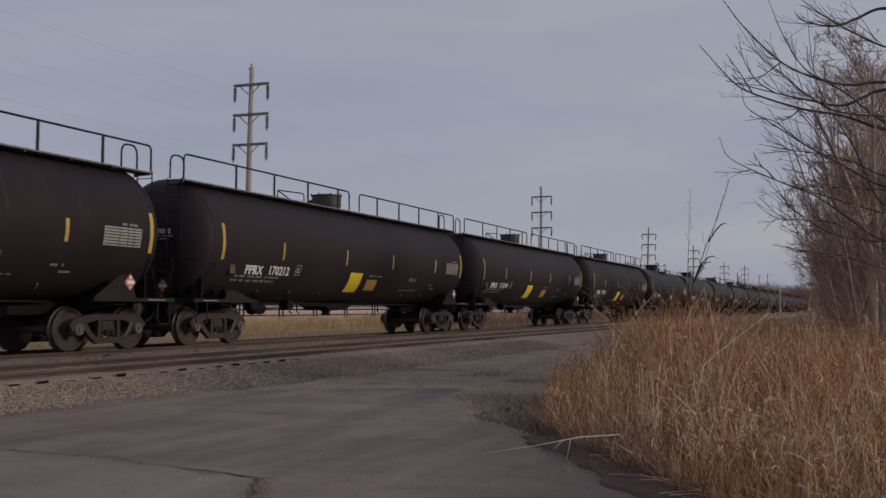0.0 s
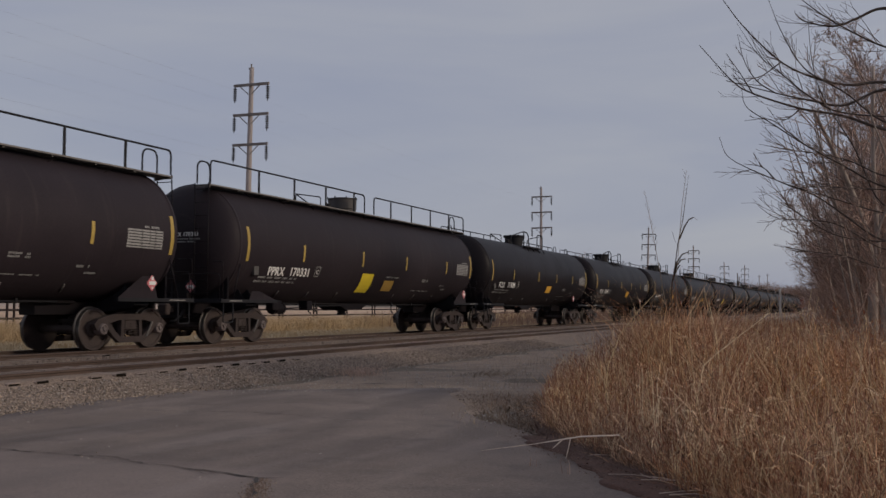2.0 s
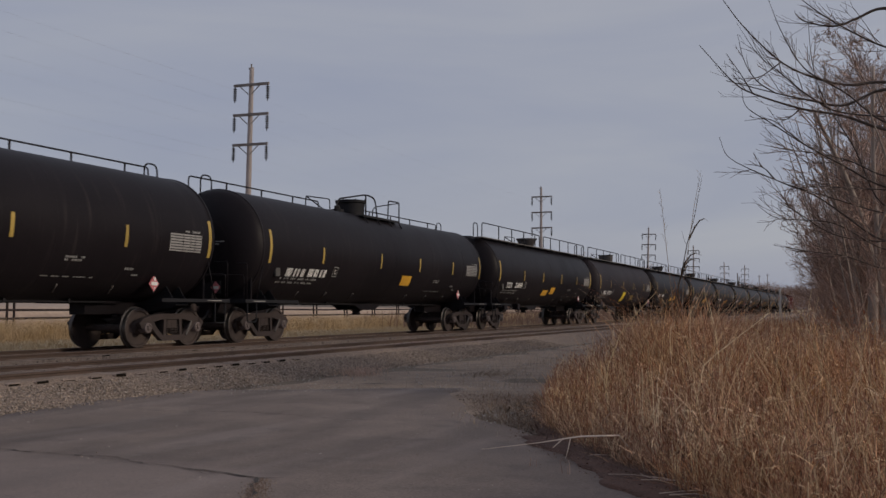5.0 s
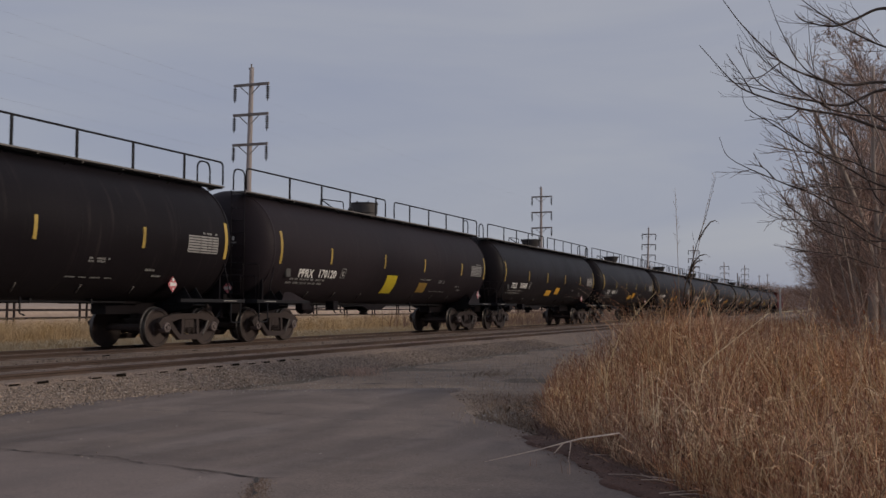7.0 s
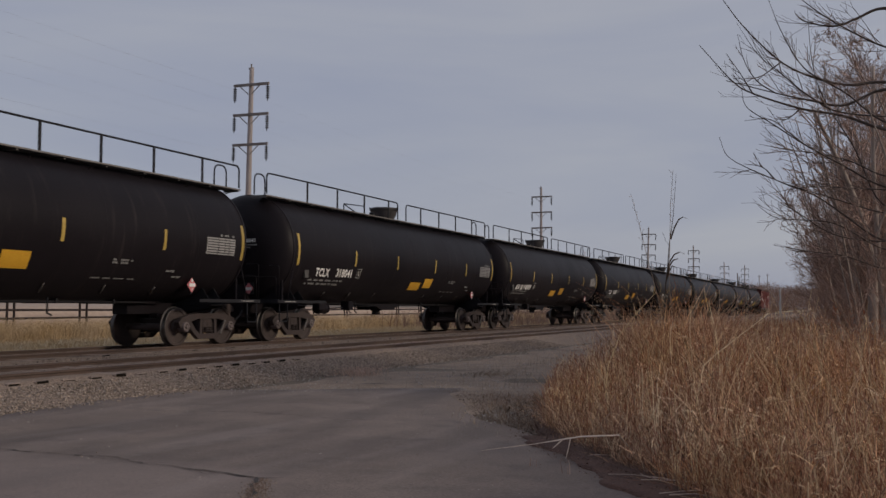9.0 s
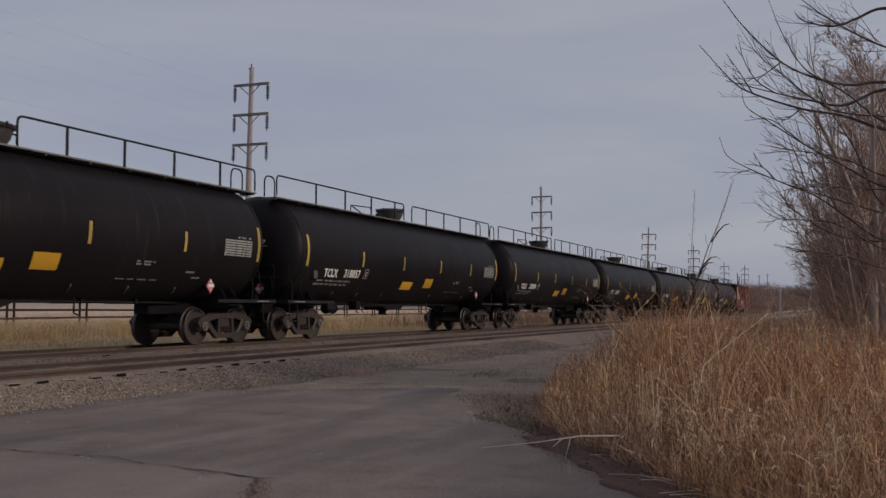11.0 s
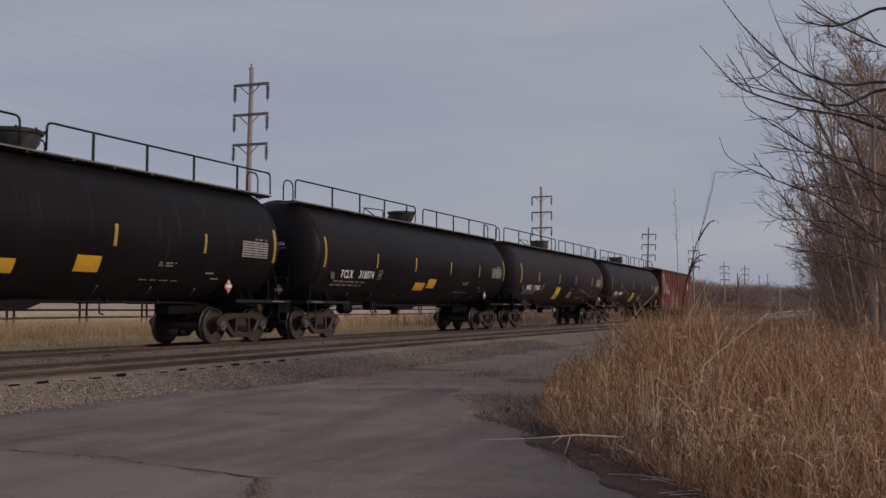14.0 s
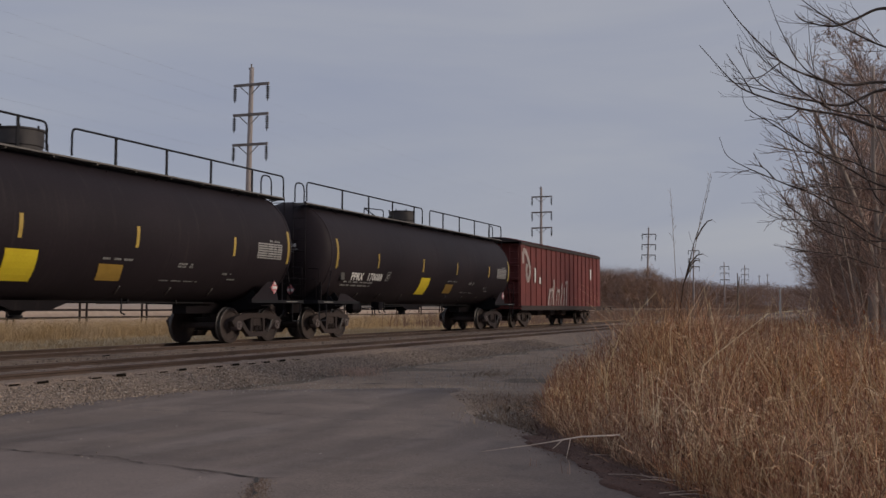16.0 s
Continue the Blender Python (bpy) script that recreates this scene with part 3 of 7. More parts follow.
def build_tracks():
    tracks = []
    for name, cx, label in (("track_near", NEAR_X, "empty railway track with rusty rails on weathered ties"), ("track_far", TRAIN_X, "railway track with worn rails under the train")):
        bm = bmesh.new()
        rng = random.Random(3)
        prev = None
        for i in range(240):        # dark crib ballast between the rails
            y = -60 + 0.55 * i if i < 200 else 50 + (i - 200) * 16.5
            w0, w1 = -0.66 + rng.uniform(-0.04, 0.04), (0.62 if cx == TRAIN_X else 0.30) + rng.uniform(-0.10, 0.10)
            cur = [bm.verts.new((cx + w0 - 0.02, y, 0.19)), bm.verts.new((cx + w0, y, 0.2275)), bm.verts.new((cx + w1, y, 0.2275)), bm.verts.new((cx + w1 + 0.02, y, 0.19))]
            if prev:
                for k in range(3):
                    bm.faces.new((prev[k], prev[k + 1], cur[k + 1], cur[k]))
            prev = cur
        bmesh.ops.recalc_face_normals(bm, faces=bm.faces)
        tr = tagged(link(name, bm, M["crib_bed"]), label, "railway track", kind="structure")
        for s in (-1, 1):
            bm = bmesh.new()
            rail_profile(bm, cx + s * 0.7525, -60, 700)
            part("rail", bm, [M["rail"], M["railtop"]], tr, "rusty steel rail with a worn bright head")
        tracks.append((tr, cx))
    return tracks


def build_ties(tracks):
    rng = random.Random(8)
    metas = []
    for v in range(3):
        bm = bmesh.new()
        box(bm, -1.31, 1.31, -0.115, 0.115, -0.17, 0, bevel=0.012)
        for vv in bm.verts:
            vv.co.z += rng.uniform(-0.006, 0.006)
            vv.co.y += rng.uniform(-0.006, 0.006)
        me = bpy.data.meshes.new("tie")
        bm.to_mesh(me); bm.free()
        me.materials.append(M["tie"])
        me.materials.append(M["tie_end"])
        # end faces take a near-black brown, far darker than the tops
        for p in me.polygons:
            if abs(p.normal.x) > 0.8:
                p.material_index = 1
        metas.append(me)
    for tr, cx in tracks:
        n = 220 if cx == NEAR_X else 150
        for i in range(n):
            ob = new("tie", metas[i % 3])
            ob.parent = tr
            sunk = -0.12 if i > 25 and cx == NEAR_X else 0.02
            ob.location = (cx + sunk + rng.uniform(-0.015, 0.015), 4.07 + 0.497 * i + rng.uniform(-0.015, 0.015), 0.230 + rng.uniform(-0.004, 0.003))
            ob.rotation_euler = (0, rng.uniform(-0.006, 0.006), rng.uniform(-0.02, 0.02))


# ---------------------------------------------------------------- tank cars
def on_tank(y, z, off=0.01):
    """A point of the tank's near side at height z over the rails."""
    return Vector((math.sqrt(max(0.0, (TANK_R + off) ** 2 - (z - TANK_Z) ** 2)), y, z))


def on_dome(x, z, off=0.01):
    """A point of the tank's front dome."""
    rr = min(0.99, math.hypot(x, z - TANK_Z) / TANK_R)
    return Vector((x, -7.95 - 0.66 * math.sqrt(1 - rr * rr) - off, z))


def decal(bm, y0, y1, z0, z1, slant=0.0, off=0.008, nz=5, ny=1):
    """A patch laid on the tank; slant shifts its top towards +Y."""
    grid = [[bm.verts.new(on_tank(y0 + (y1 - y0) * j / ny + slant * i / nz, z0 + (z1 - z0) * i / nz, off)) for j in range(ny + 1)] for i in range(nz + 1)]
    for a, b in zip(grid, grid[1:]):
        for j in range(ny):
            bm.faces.new((a[j], a[j + 1], b[j + 1], b[j]))


def text_mesh(body, size, spacing=1.05, shear=0.12):
    cu = bpy.data.curves.new("lettering", "FONT")
    cu.body, cu.size, cu.space_character, cu.shear, cu.resolution_u = body, size, spacing, shear, 2
    cu.offset = size * 0.030
    tmp = new("lettering_source", cu)
    bpy.context.view_layer.update()
    me = bpy.data.meshes.new_from_object(tmp.evaluated_get(bpy.context.evaluated_depsgraph_get()))
    bpy.data.objects.remove(tmp)
    bpy.data.curves.remove(cu)
    return me


def letter_part(name, body, y, z, height, width, parent, off=0.014, shear=0.0):
    """Text wrapped on the tank: left end at y, foot at z."""
    me = text_mesh(body, height / 0.72, shear=shear)
    xs = [v.co.x for v in me.vertices]
    x0, k = min(xs), width / (max(xs) - min(xs))
    for v in me.vertices:
        v.co = on_tank(y + (v.co.x - x0) * k, z + v.co.y, off)
    me.materials.clear()
    me.materials.append(M["white"])
    ob = new(name, me)
    ob.parent = parent
    return ob


def bars_part(name, rows, material, parent, rng, label=""):
    """Lines of small lettering too fine to read, as broken bars: (y0, y1, z, height)."""
    bm = bmesh.new()
    for y0, y1, z, h in rows:
        y = y0
        while y < y1 - 0.03:
            for _ in range(rng.randint(2, 6)):   # a word
                w = min(rng.uniform(0.028, 0.05), y1 - y)
                if w > 0.008:
                    decal(bm, y, y + w, z, z + h, off=0.01, nz=1)
                y += w + 0.014
            y += rng.uniform(0.05, 0.12)
    return tagged(part(name, bm, material, parent, label), kind="stuff")


def build_wheelset(parent, y):
    bm = bmesh.new()
    n = 28
    for s in (-1, 1):
        # outward: rim, dished plate, hub; the flange lies inside
        o = s * 0.7525
        prof = [(0.10, o - s * 0.09), (0.36, o - s * 0.075), (0.40, o - s * 0.085), (0.485, o - s * 0.080), (0.485, o - s * 0.055), (0.459, o - s * 0.035), (0.455, o + s * 0.055), (0.445, o + s * 0.062), (0.39, o + s * 0.062), (0.375, o + s * 0.035), (0.17, o + s * 0.005), (0.15, o + s * 0.06), (0.085, o + s * 0.075)]
        lathe(bm, prof, n, axis="X", mats=[0, 0, 0, 0, 1, 1, 1, 0, 0, 0, 0, 0])
    lathe(bm, [(0.085, -0.70), (0.08, 0.70)], 12, axis="X")
    lathe(bm, [(0.075, -1.08), (0.075, -0.80)], 10, axis="X")
    lathe(bm, [(0.075, 0.80), (0.075, 1.08)], 10, axis="X")
    for s in (-1, 1):
        for k in range(3):
            a = TAU * k / 3
            lathe(bm, [(0.022, s * 1.08), (0.022, s * 1.10)], 6, axis="X", origin=(0, 0.045 * math.cos(a), 0.045 * math.sin(a)))
    ob = part("wheelset", bm, [M["wheel"], M["tread"]], parent, "rusty steel wheel pair with bright treads")
    for p in ob.data.polygons:
        p.use_smooth = True
    ob.data.set_sharp_from_angle(angle=radians(35))
    ob.location = (0, y, 0.457)
    return ob


def side_frame(parent, s):
    """Cast truck side with its two window openings, pedestal ends and spring nest."""
    bm = bmesh.new()
    x0, x1 = s * 0.93, s * 1.05
    lo, hi = min(x0, x1), max(x0, x1)

    def beam(pts, w):
        # flat bar of width w along a path in the (y, z) plane
        rows = []
        for i, (y, z) in enumerate(pts):
            a, b = pts[max(i - 1, 0)], pts[min(i + 1, len(pts) - 1)]
            d = Vector((b[0] - a[0], b[1] - a[1])).normalized()
            ww = w[i] if isinstance(w, (list, tuple)) else w
            ny, nz = -d.y * ww / 2, d.x * ww / 2
            rows.append([bm.verts.new((lo, y + ny, z + nz)), bm.verts.new((hi, y + ny, z + nz)), bm.verts.new((hi, y - ny, z - nz)), bm.verts.new((lo, y - ny, z - nz))])
        for a, b in zip(rows, rows[1:]):
            for k in range(4):
                bm.faces.new((a[k], a[(k + 1) % 4], b[(k + 1) % 4], b[k]))
        bm.faces.new(rows[0]); bm.faces.new(rows[-1])
    beam([(-1.10, 0.50), (-0.98, 0.58), (-0.72, 0.66), (-0.4, 0.71), (0.4, 0.71), (0.72, 0.66), (0.98, 0.58), (1.10, 0.50)], [0.16, 0.2, 0.17, 0.13, 0.13, 0.17, 0.2, 0.16])
    beam([(-0.78, 0.60), (-0.55, 0.36), (-0.36, 0.22), (0.36, 0.22), (0.55, 0.36), (0.78, 0.60)], [0.14, 0.12, 0.13, 0.13, 0.12, 0.14])
    for k in (-1, 1):
        beam([(k * 0.30, 0.22), (k * 0.27, 0.71)], 0.09)
        beam([(k * 0.95, 0.60), (k * 0.93, 0.40)], 0.10)
    bmesh.ops.recalc_face_normals(bm, faces=bm.faces)
    sf = part("side_frame", bm, M["truck"], parent, "dusty cast-steel truck side frame")
    bm = bmesh.new()
    for k in (-0.18, 0.0, 0.18):
        pts = []
        for i in range(31):
            a = i * TAU / 6
            pts.append((s * 0.98 + 0.05 * math.cos(a), k + 0.055 * math.sin(a), 0.29 + 0.27 * i / 30))
        tube(bm, pts, 0.016, n=5)
    part("spring_nest", bm, M["truck"], parent)
    for k in (-0.89, 0.89):
        bm = bmesh.new()
        lathe(bm, [(0.12, s * 0.90), (0.125, s * 1.04), (0.115, s * 1.09), (0.085, s * 1.10), (0.07, s * 1.085), (0.045, s * 1.085), (0.04, s * 1.115)], 16, axis="X", origin=(0, k, 0.457))
        part("bearing_cap", bm, M["cap"], parent, "round grey bearing end cap")
    bm = bmesh.new()
    tube(bm, [(s * 1.065, 0.46, 0.27), (s * 1.065, 0.66, 0.60)], 0.022, n=6)
    part("tie_bar", bm, M["grating"], parent, "pale diagonal bar on the side frame")


def build_truck(car, y):
    bm = bmesh.new()
    box(bm, -1.02, 1.02, -0.20, 0.20, 0.42, 0.66, bevel=0.03)
    box(bm, -0.32, 0.32, -0.26, 0.26, 0.64, 0.78, bevel=0.02)
    for s in (-1, 1):
        box(bm, s * 0.55 - 0.12, s * 0.55 + 0.12, -0.13, 0.13, 0.66, 0.74, bevel=0.015)
        for k in (-1, 1):
            box(bm, s * 0.72 - 0.09, s * 0.72 + 0.09, k * 0.36 - 0.05, k * 0.36 + 0.05, 0.30, 0.58, bevel=0.015)
    for k in (-1, 1):
        tube(bm, [(-0.75, k * 0.36, 0.36), (0.75, k * 0.36, 0.36)], 0.045, n=8)
        tube(bm, [(0.1, k * 0.36, 0.36), (0.05, -k * 0.1, 0.62)], 0.03, n=6)
    truck = part("truck", bm, M["truck"], car, "two-axle cast-steel truck, brown with dust")
    truck.location = (0, y, 0)
    for s in (-1, 1):
        side_frame(truck, s)
    for a in (-0.89, 0.89):
        WHEELS[a].append(build_wheelset(truck, a))
    return truck


def build_tank(car, worn):
    bm = bmesh.new()
    prof = []
    L, H = 7.95, 0.66
    for i in range(15):
        a = (math.pi / 2) * i / 14
        prof.append((max(0.02, TANK_R * math.sin(a)), -L - H * math.cos(a)))
    for y in (-7.6, -6.1, -3.05, 0.0, 3.05, 6.1, 7.6):
        # shallow weld beads round the shell
        prof += [(TANK_R, y - 0.014), (TANK_R + 0.0012, y - 0.010), (TANK_R + 0.0012, y + 0.010), (TANK_R, y + 0.014)]
    for i in range(14, -1, -1):
        a = (math.pi / 2) * i / 14
        prof.append((max(0.02, TANK_R * math.sin(a)), L + H * math.cos(a)))
    lathe(bm, prof, 72, axis="Y", origin=(0, 0, TANK_Z))
    ob = part("tank", bm, M["tank_worn"] if worn else M["tank"], car, "long horizontal black cylindrical tank with domed ends", smooth=True)
    ob.data.set_sharp_from_angle(angle=radians(14))
    # raised head seam bands
    for s in (-1, 1):
        bm = bmesh.new()
        lathe(bm, [(TANK_R - 0.01, s * 7.93), (TANK_R + 0.014, s * 7.945), (TANK_R + 0.014, s * 8.0), (TANK_R - 0.02, s * 8.02)], 72, axis="Y", origin=(0, 0, TANK_Z))
        part("head_band", bm, M["tank_worn"] if worn else M["tank"], car, smooth=True)
    return ob


def pipe_part(name, paths, r, car, material=None, label="", n=6):
    bm = bmesh.new()
    for p in paths:
        tube(bm, p, r, n=n)
    return part(name, bm, material or M["fitting"], car, label, smooth=True)


def build_underframe(car):
    for s in (-1, 1):
        # stub sill with draft gear pocket
        bm = bmesh.new()
        box(bm, -0.22, 0.22, min(s * 5.2, s * 8.72), max(s * 5.2, s * 8.72), 0.76, 1.06, bevel=0.01)
        box(bm, -0.36, 0.36, min(s * 8.60, s * 8.74), max(s * 8.60, s * 8.74), 0.66, 1.06, bevel=0.01)
        box(bm, -0.33, 0.33, min(s * 4.6, s * 6.2), max(s * 4.6, s * 6.2), 1.0, 1.08, bevel=0.01)
        box(bm, -0.25, 0.25, min(s * 7.3, s * 8.45), max(s * 7.3, s * 8.45), 1.05, 1.62, bevel=0.01)
        box(bm, -1.22, 1.22, min(s * 8.04, s * 8.10), max(s * 8.04, s * 8.10), 1.08, 1.70, bevel=0.01)
        part("stub_sill", bm, M["tank"], car)
        # body bolster: saddle plates that cradle the tank
        bm = bmesh.new()
        for k in (-0.22, 0.22):
            y = s * 7.15 + k
            arc = [on_tank(y, z, 0.012) for z in (1.40, 1.33, 1.27, 1.20, 1.14, 1.10, 1.06, 1.035)]
            pts = [p.copy() for p in arc] + [Vector((-p.x, y, p.z)) for p in reversed(arc)]
            low = [(-1.30, 1.0), (-1.22, 0.92), (-0.3, 0.78), (0.3, 0.78), (1.22, 0.92), (1.30, 1.0)]
            ring = [bm.verts.new(p) for p in pts] + [bm.verts.new((x, y, z)) for x, z in low]
            ring2 = [bm.verts.new(v.co + Vector((0, 0.02, 0))) for v in ring]
            bm.faces.new(ring)
            bm.faces.new(ring2[::-1])
            for i in range(len(ring)):
                j = (i + 1) % len(ring)
                bm.faces.new((ring[i], ring2[i], ring2[j], ring[j]))
        box(bm, -1.30, 1.30, s * 7.15 - 0.24, s * 7.15 + 0.24, 0.965, 1.0, bevel=0.005)
        bmesh.ops.recalc_face_normals(bm, faces=bm.faces)
        part("bolster_saddle", bm, M["fitting"], car)
        # end platform with worn pale edge
        bm = bmesh.new()
        box(bm, -1.5, 1.5, min(s * 8.0, s * 8.72), max(s * 8.0, s * 8.72), 1.085, 1.125, bevel=0.005)
        box(bm, -1.5, 1.5, min(s * 8.70, s * 8.735), max(s * 8.70, s * 8.735), 1.03, 1.135, bevel=0.004)
        box(bm, 1.40, 1.5, min(s * 6.2, s * 8.7), max(s * 6.2, s * 8.7), 1.04, 1.12, bevel=0.004)
        box(bm, -1.5, -1.40, min(s * 6.2, s * 8.7), max(s * 6.2, s * 8.7), 1.04, 1.12, bevel=0.004)
        plat = part("end_platform", bm, M["fitting"], car)
        bm = bmesh.new()
        box(bm, 1.502, 1.508, min(s * 7.85, s * 8.4), max(s * 7.85, s * 8.4), 1.074, 1.090)
        part("edge_strip", bm, M["edge"], plat, "worn white strip along the step edge")
        # sill step and grab irons
        for q in (-1, 1):
            pipe_part("sill_step", [bend([(q * 1.46, s * 8.20, 1.06), (q * 1.46, s * 8.20, 0.55), (q * 1.46, s * 8.60, 0.55), (q * 1.46, s * 8.60, 1.06)], 0.06)], 0.018, car)
            pipe_part("grab_iron", [bend([(q * 1.48, s * 8.66, 1.12), (q * 1.48, s * 8.66, 2.05), (q * 1.12, s * 8.60, 2.05)], 0.08)], 0.013, car, M["tank"])
        pipe_part("end_handrail", [bend([(-1.40, s * 8.68, 1.1), (-1.40, s * 8.68, 1.75), (1.40, s * 8.68, 1.75), (1.40, s * 8.68, 1.1)], 0.1)], 0.013, car, M["tank"])
        # coupler
        bm = bmesh.new()
        box(bm, -0.09, 0.09, min(s * 8.7, s * 8.98), max(s * 8.7, s * 8.98), 0.80, 0.96, bevel=0.02)
        box(bm, -0.16, 0.13, min(s * 8.90, s * 9.08), max(s * 8.90, s * 9.08), 0.74, 1.02, bevel=0.03)
        part("coupler", bm, M["truck"], car)
        pipe_part("air_hose", [[(0.35, s * 8.70, 0.86), (0.38, s * 8.85, 0.72), (0.34, s * 9.0, 0.60), (0.26, s * 9.08, 0.58)]], 0.028, car)
        # slanting stay from bolster to tank
        pipe_part("stay", [[(1.45, s * 8.2, 1.12), on_tank(s * 7.9, 2.0, 0.03)]], 0.018, car, M["tank"])
    # bottom outlet with its skid, and the rods along the belly
    bm = bmesh.new()
    prof = [(-1.1, 1.06), (-0.5, 0.86), (0.5, 0.86), (1.1, 1.06)]
    for s in (-0.42, 0.42):
        a = [bm.verts.new((s - 0.02, y, z)) for y, z in prof]
        b = [bm.verts.new((s + 0.02, y, z)) for y, z in prof]
        bm.faces.new(a); bm.faces.new(b[::-1])
        for i in range(4):
            j = (i + 1) % 4
            bm.faces.new((a[i], a[j], b[j], b[i]))
    box(bm, -0.42, 0.42, -0.5, 0.5, 0.85, 0.88)
    bmesh.ops.recalc_face_normals(bm, faces=bm.faces)
    part("outlet_skid", bm, M["tank"], car)
    bm = bmesh.new()
    lathe(bm, [(0.22, 0.98), (0.22, 0.84), (0.14, 0.81), (0.12, 0.76), (0.15, 0.75), (0.15, 0.70), (0.06, 0.68)], 14)
    part("bottom_outlet", bm, M["fitting"], car)
    pipe_part("belly_rod", [[(0.42, -5.6, 1.035), (0.42, 5.6, 1.035)], [(-0.42, -5.6, 1.035), (-0.42, 5.6, 1.035)]], 0.022, car)
    for y in (-4.5, -2.8, 2.8, 4.5):
        bm = bmesh.new()
        box(bm, -0.46, 0.46, y - 0.03, y + 0.03, 1.0, 1.10, bevel=0.005)
        part("rod_hanger", bm, M["fitting"], car)
    # rounded pads at the foot of the shell
    for y in (-5.3, -3.7, -2.0, 2.0, 3.7, 5.3):
        pipe_part("lug", [[on_tank(y, 1.22, 0.012), on_tank(y - 0.1, 1.38, 0.012)]], 0.018, car, M["grating"])


def brake_gear(car):
    bm = bmesh.new()
    lathe(bm, [(0.16, -5.0), (0.16, -4.93), (0.175, -4.92), (0.175, -4.89), (0.16, -4.88), (0.16, -4.56), (0.175, -4.55), (0.175, -4.52), (0.16, -4.51), (0.16, -4.45)], 14, axis="Y", origin=(0.5, 0, 0.90))
    part("brake_cylinder", bm, M["tank"], car)
    for y0, y1, x0, x1 in ((-3.90, -3.60, 0.72, 1.02), (-5.6, -5.15, 0.70, 0.95)):
        bm = bmesh.new()
        box(bm, x0, x1, y0, y1, 0.85, 1.12, bevel=0.02)
        part("valve_box", bm, M["tank"], car)
    pipe_part("brake_rod", [[(0.5, -4.5, 0.9), (0.8, -3.9, 0.92), (0.8, -3.6, 0.95), (0.62, -2.6, 0.97), (0.62, -1.2, 0.99)]], 0.018, car)
    for y in (-3.3, -2.9, 2.3):
        pipe_part("brake_lever", [[(0.7, y, 1.12), (0.7, y, 0.80), (0.7, y + 0.12, 0.76)]], 0.02, car)


def walkway(car, end_ladder):
    """Narrow grating along the top beside the manway, with the tall outer handrail in two lengths."""
    bm = bmesh.new()
    for i in range(4):     # grating bars
        x = 0.50 + i * 0.115
        box(bm, x, x + 0.10, -8.55, 8.55, 3.975, 3.995)
    box(bm, 0.955, 0.975, -8.55, 8.55, 3.965, 4.0)
    for y in [-8.5 + 17.0 * i / 14 for i in range(15)]:
        box(bm, 0.48, 0.94, y - 0.02, y + 0.02, 3.93, 3.972)
    part("walkway", bm, M["grating"], car, "narrow steel walkway along the top")
    for y in [-8.5 + 17.0 * i / 10 for i in range(11)]:
        pipe_part("bracket", [[(0.80, y, 3.95), on_tank(y * 0.95, 3.84, 0.0)]], 0.012, car, M["tank"])
    for a, b, posts in ((-8.5, -0.22, (-6.35, -4.55, -2.75, -0.95)), (0.46, 8.5, (1.75, 3.45, 5.15, 6.95))):
        pipe_part("handrail", [bend([(0.95, a, 4.03), (0.95, a, 4.60), (0.95, b, 4.60), (0.95, b, 4.03)], 0.14, 4)], 0.024, car, label="black pipe handrail")
        for y in posts:
            bm = bmesh.new()
            box(bm, 0.935, 0.965, y - 0.035, y + 0.035, 3.95, 4.60, bevel=0.006)
            part("rail_post", bm, M["fitting"], car)
    for s in (-1, 1):
        pipe_part("hand_hoop", [bend([(0.55, s * 8.5, 4.03), (0.55, s * 8.5, 4.62), (0.55, s * 7.98, 4.62), (0.55, s * 7.98, 4.03)], 0.22, 5)], 0.022, car, label="tall black pipe hoop")
        if not end_ladder:
            continue
        pipe_part("end_ladder_rail", [[(0.52, s * 8.55, 4.03), (0.58, s * 8.62, 1.1)], [(0.94, s * 8.55, 4.03), (1.0, s * 8.64, 1.1)]], 0.017, car, M["tank"])
        for i in range(9):
            bm = bmesh.new()
            t = (i + 0.5) / 9
            tube(bm, [(0.52 + 0.06 * t, s * (8.55 + 0.08 * t), 4.03 - 2.93 * t), (0.94 + 0.06 * t, s * (8.55 + 0.08 * t), 4.03 - 2.93 * t)], 0.011, n=5)
            part("rung", bm, M["tank"], car)


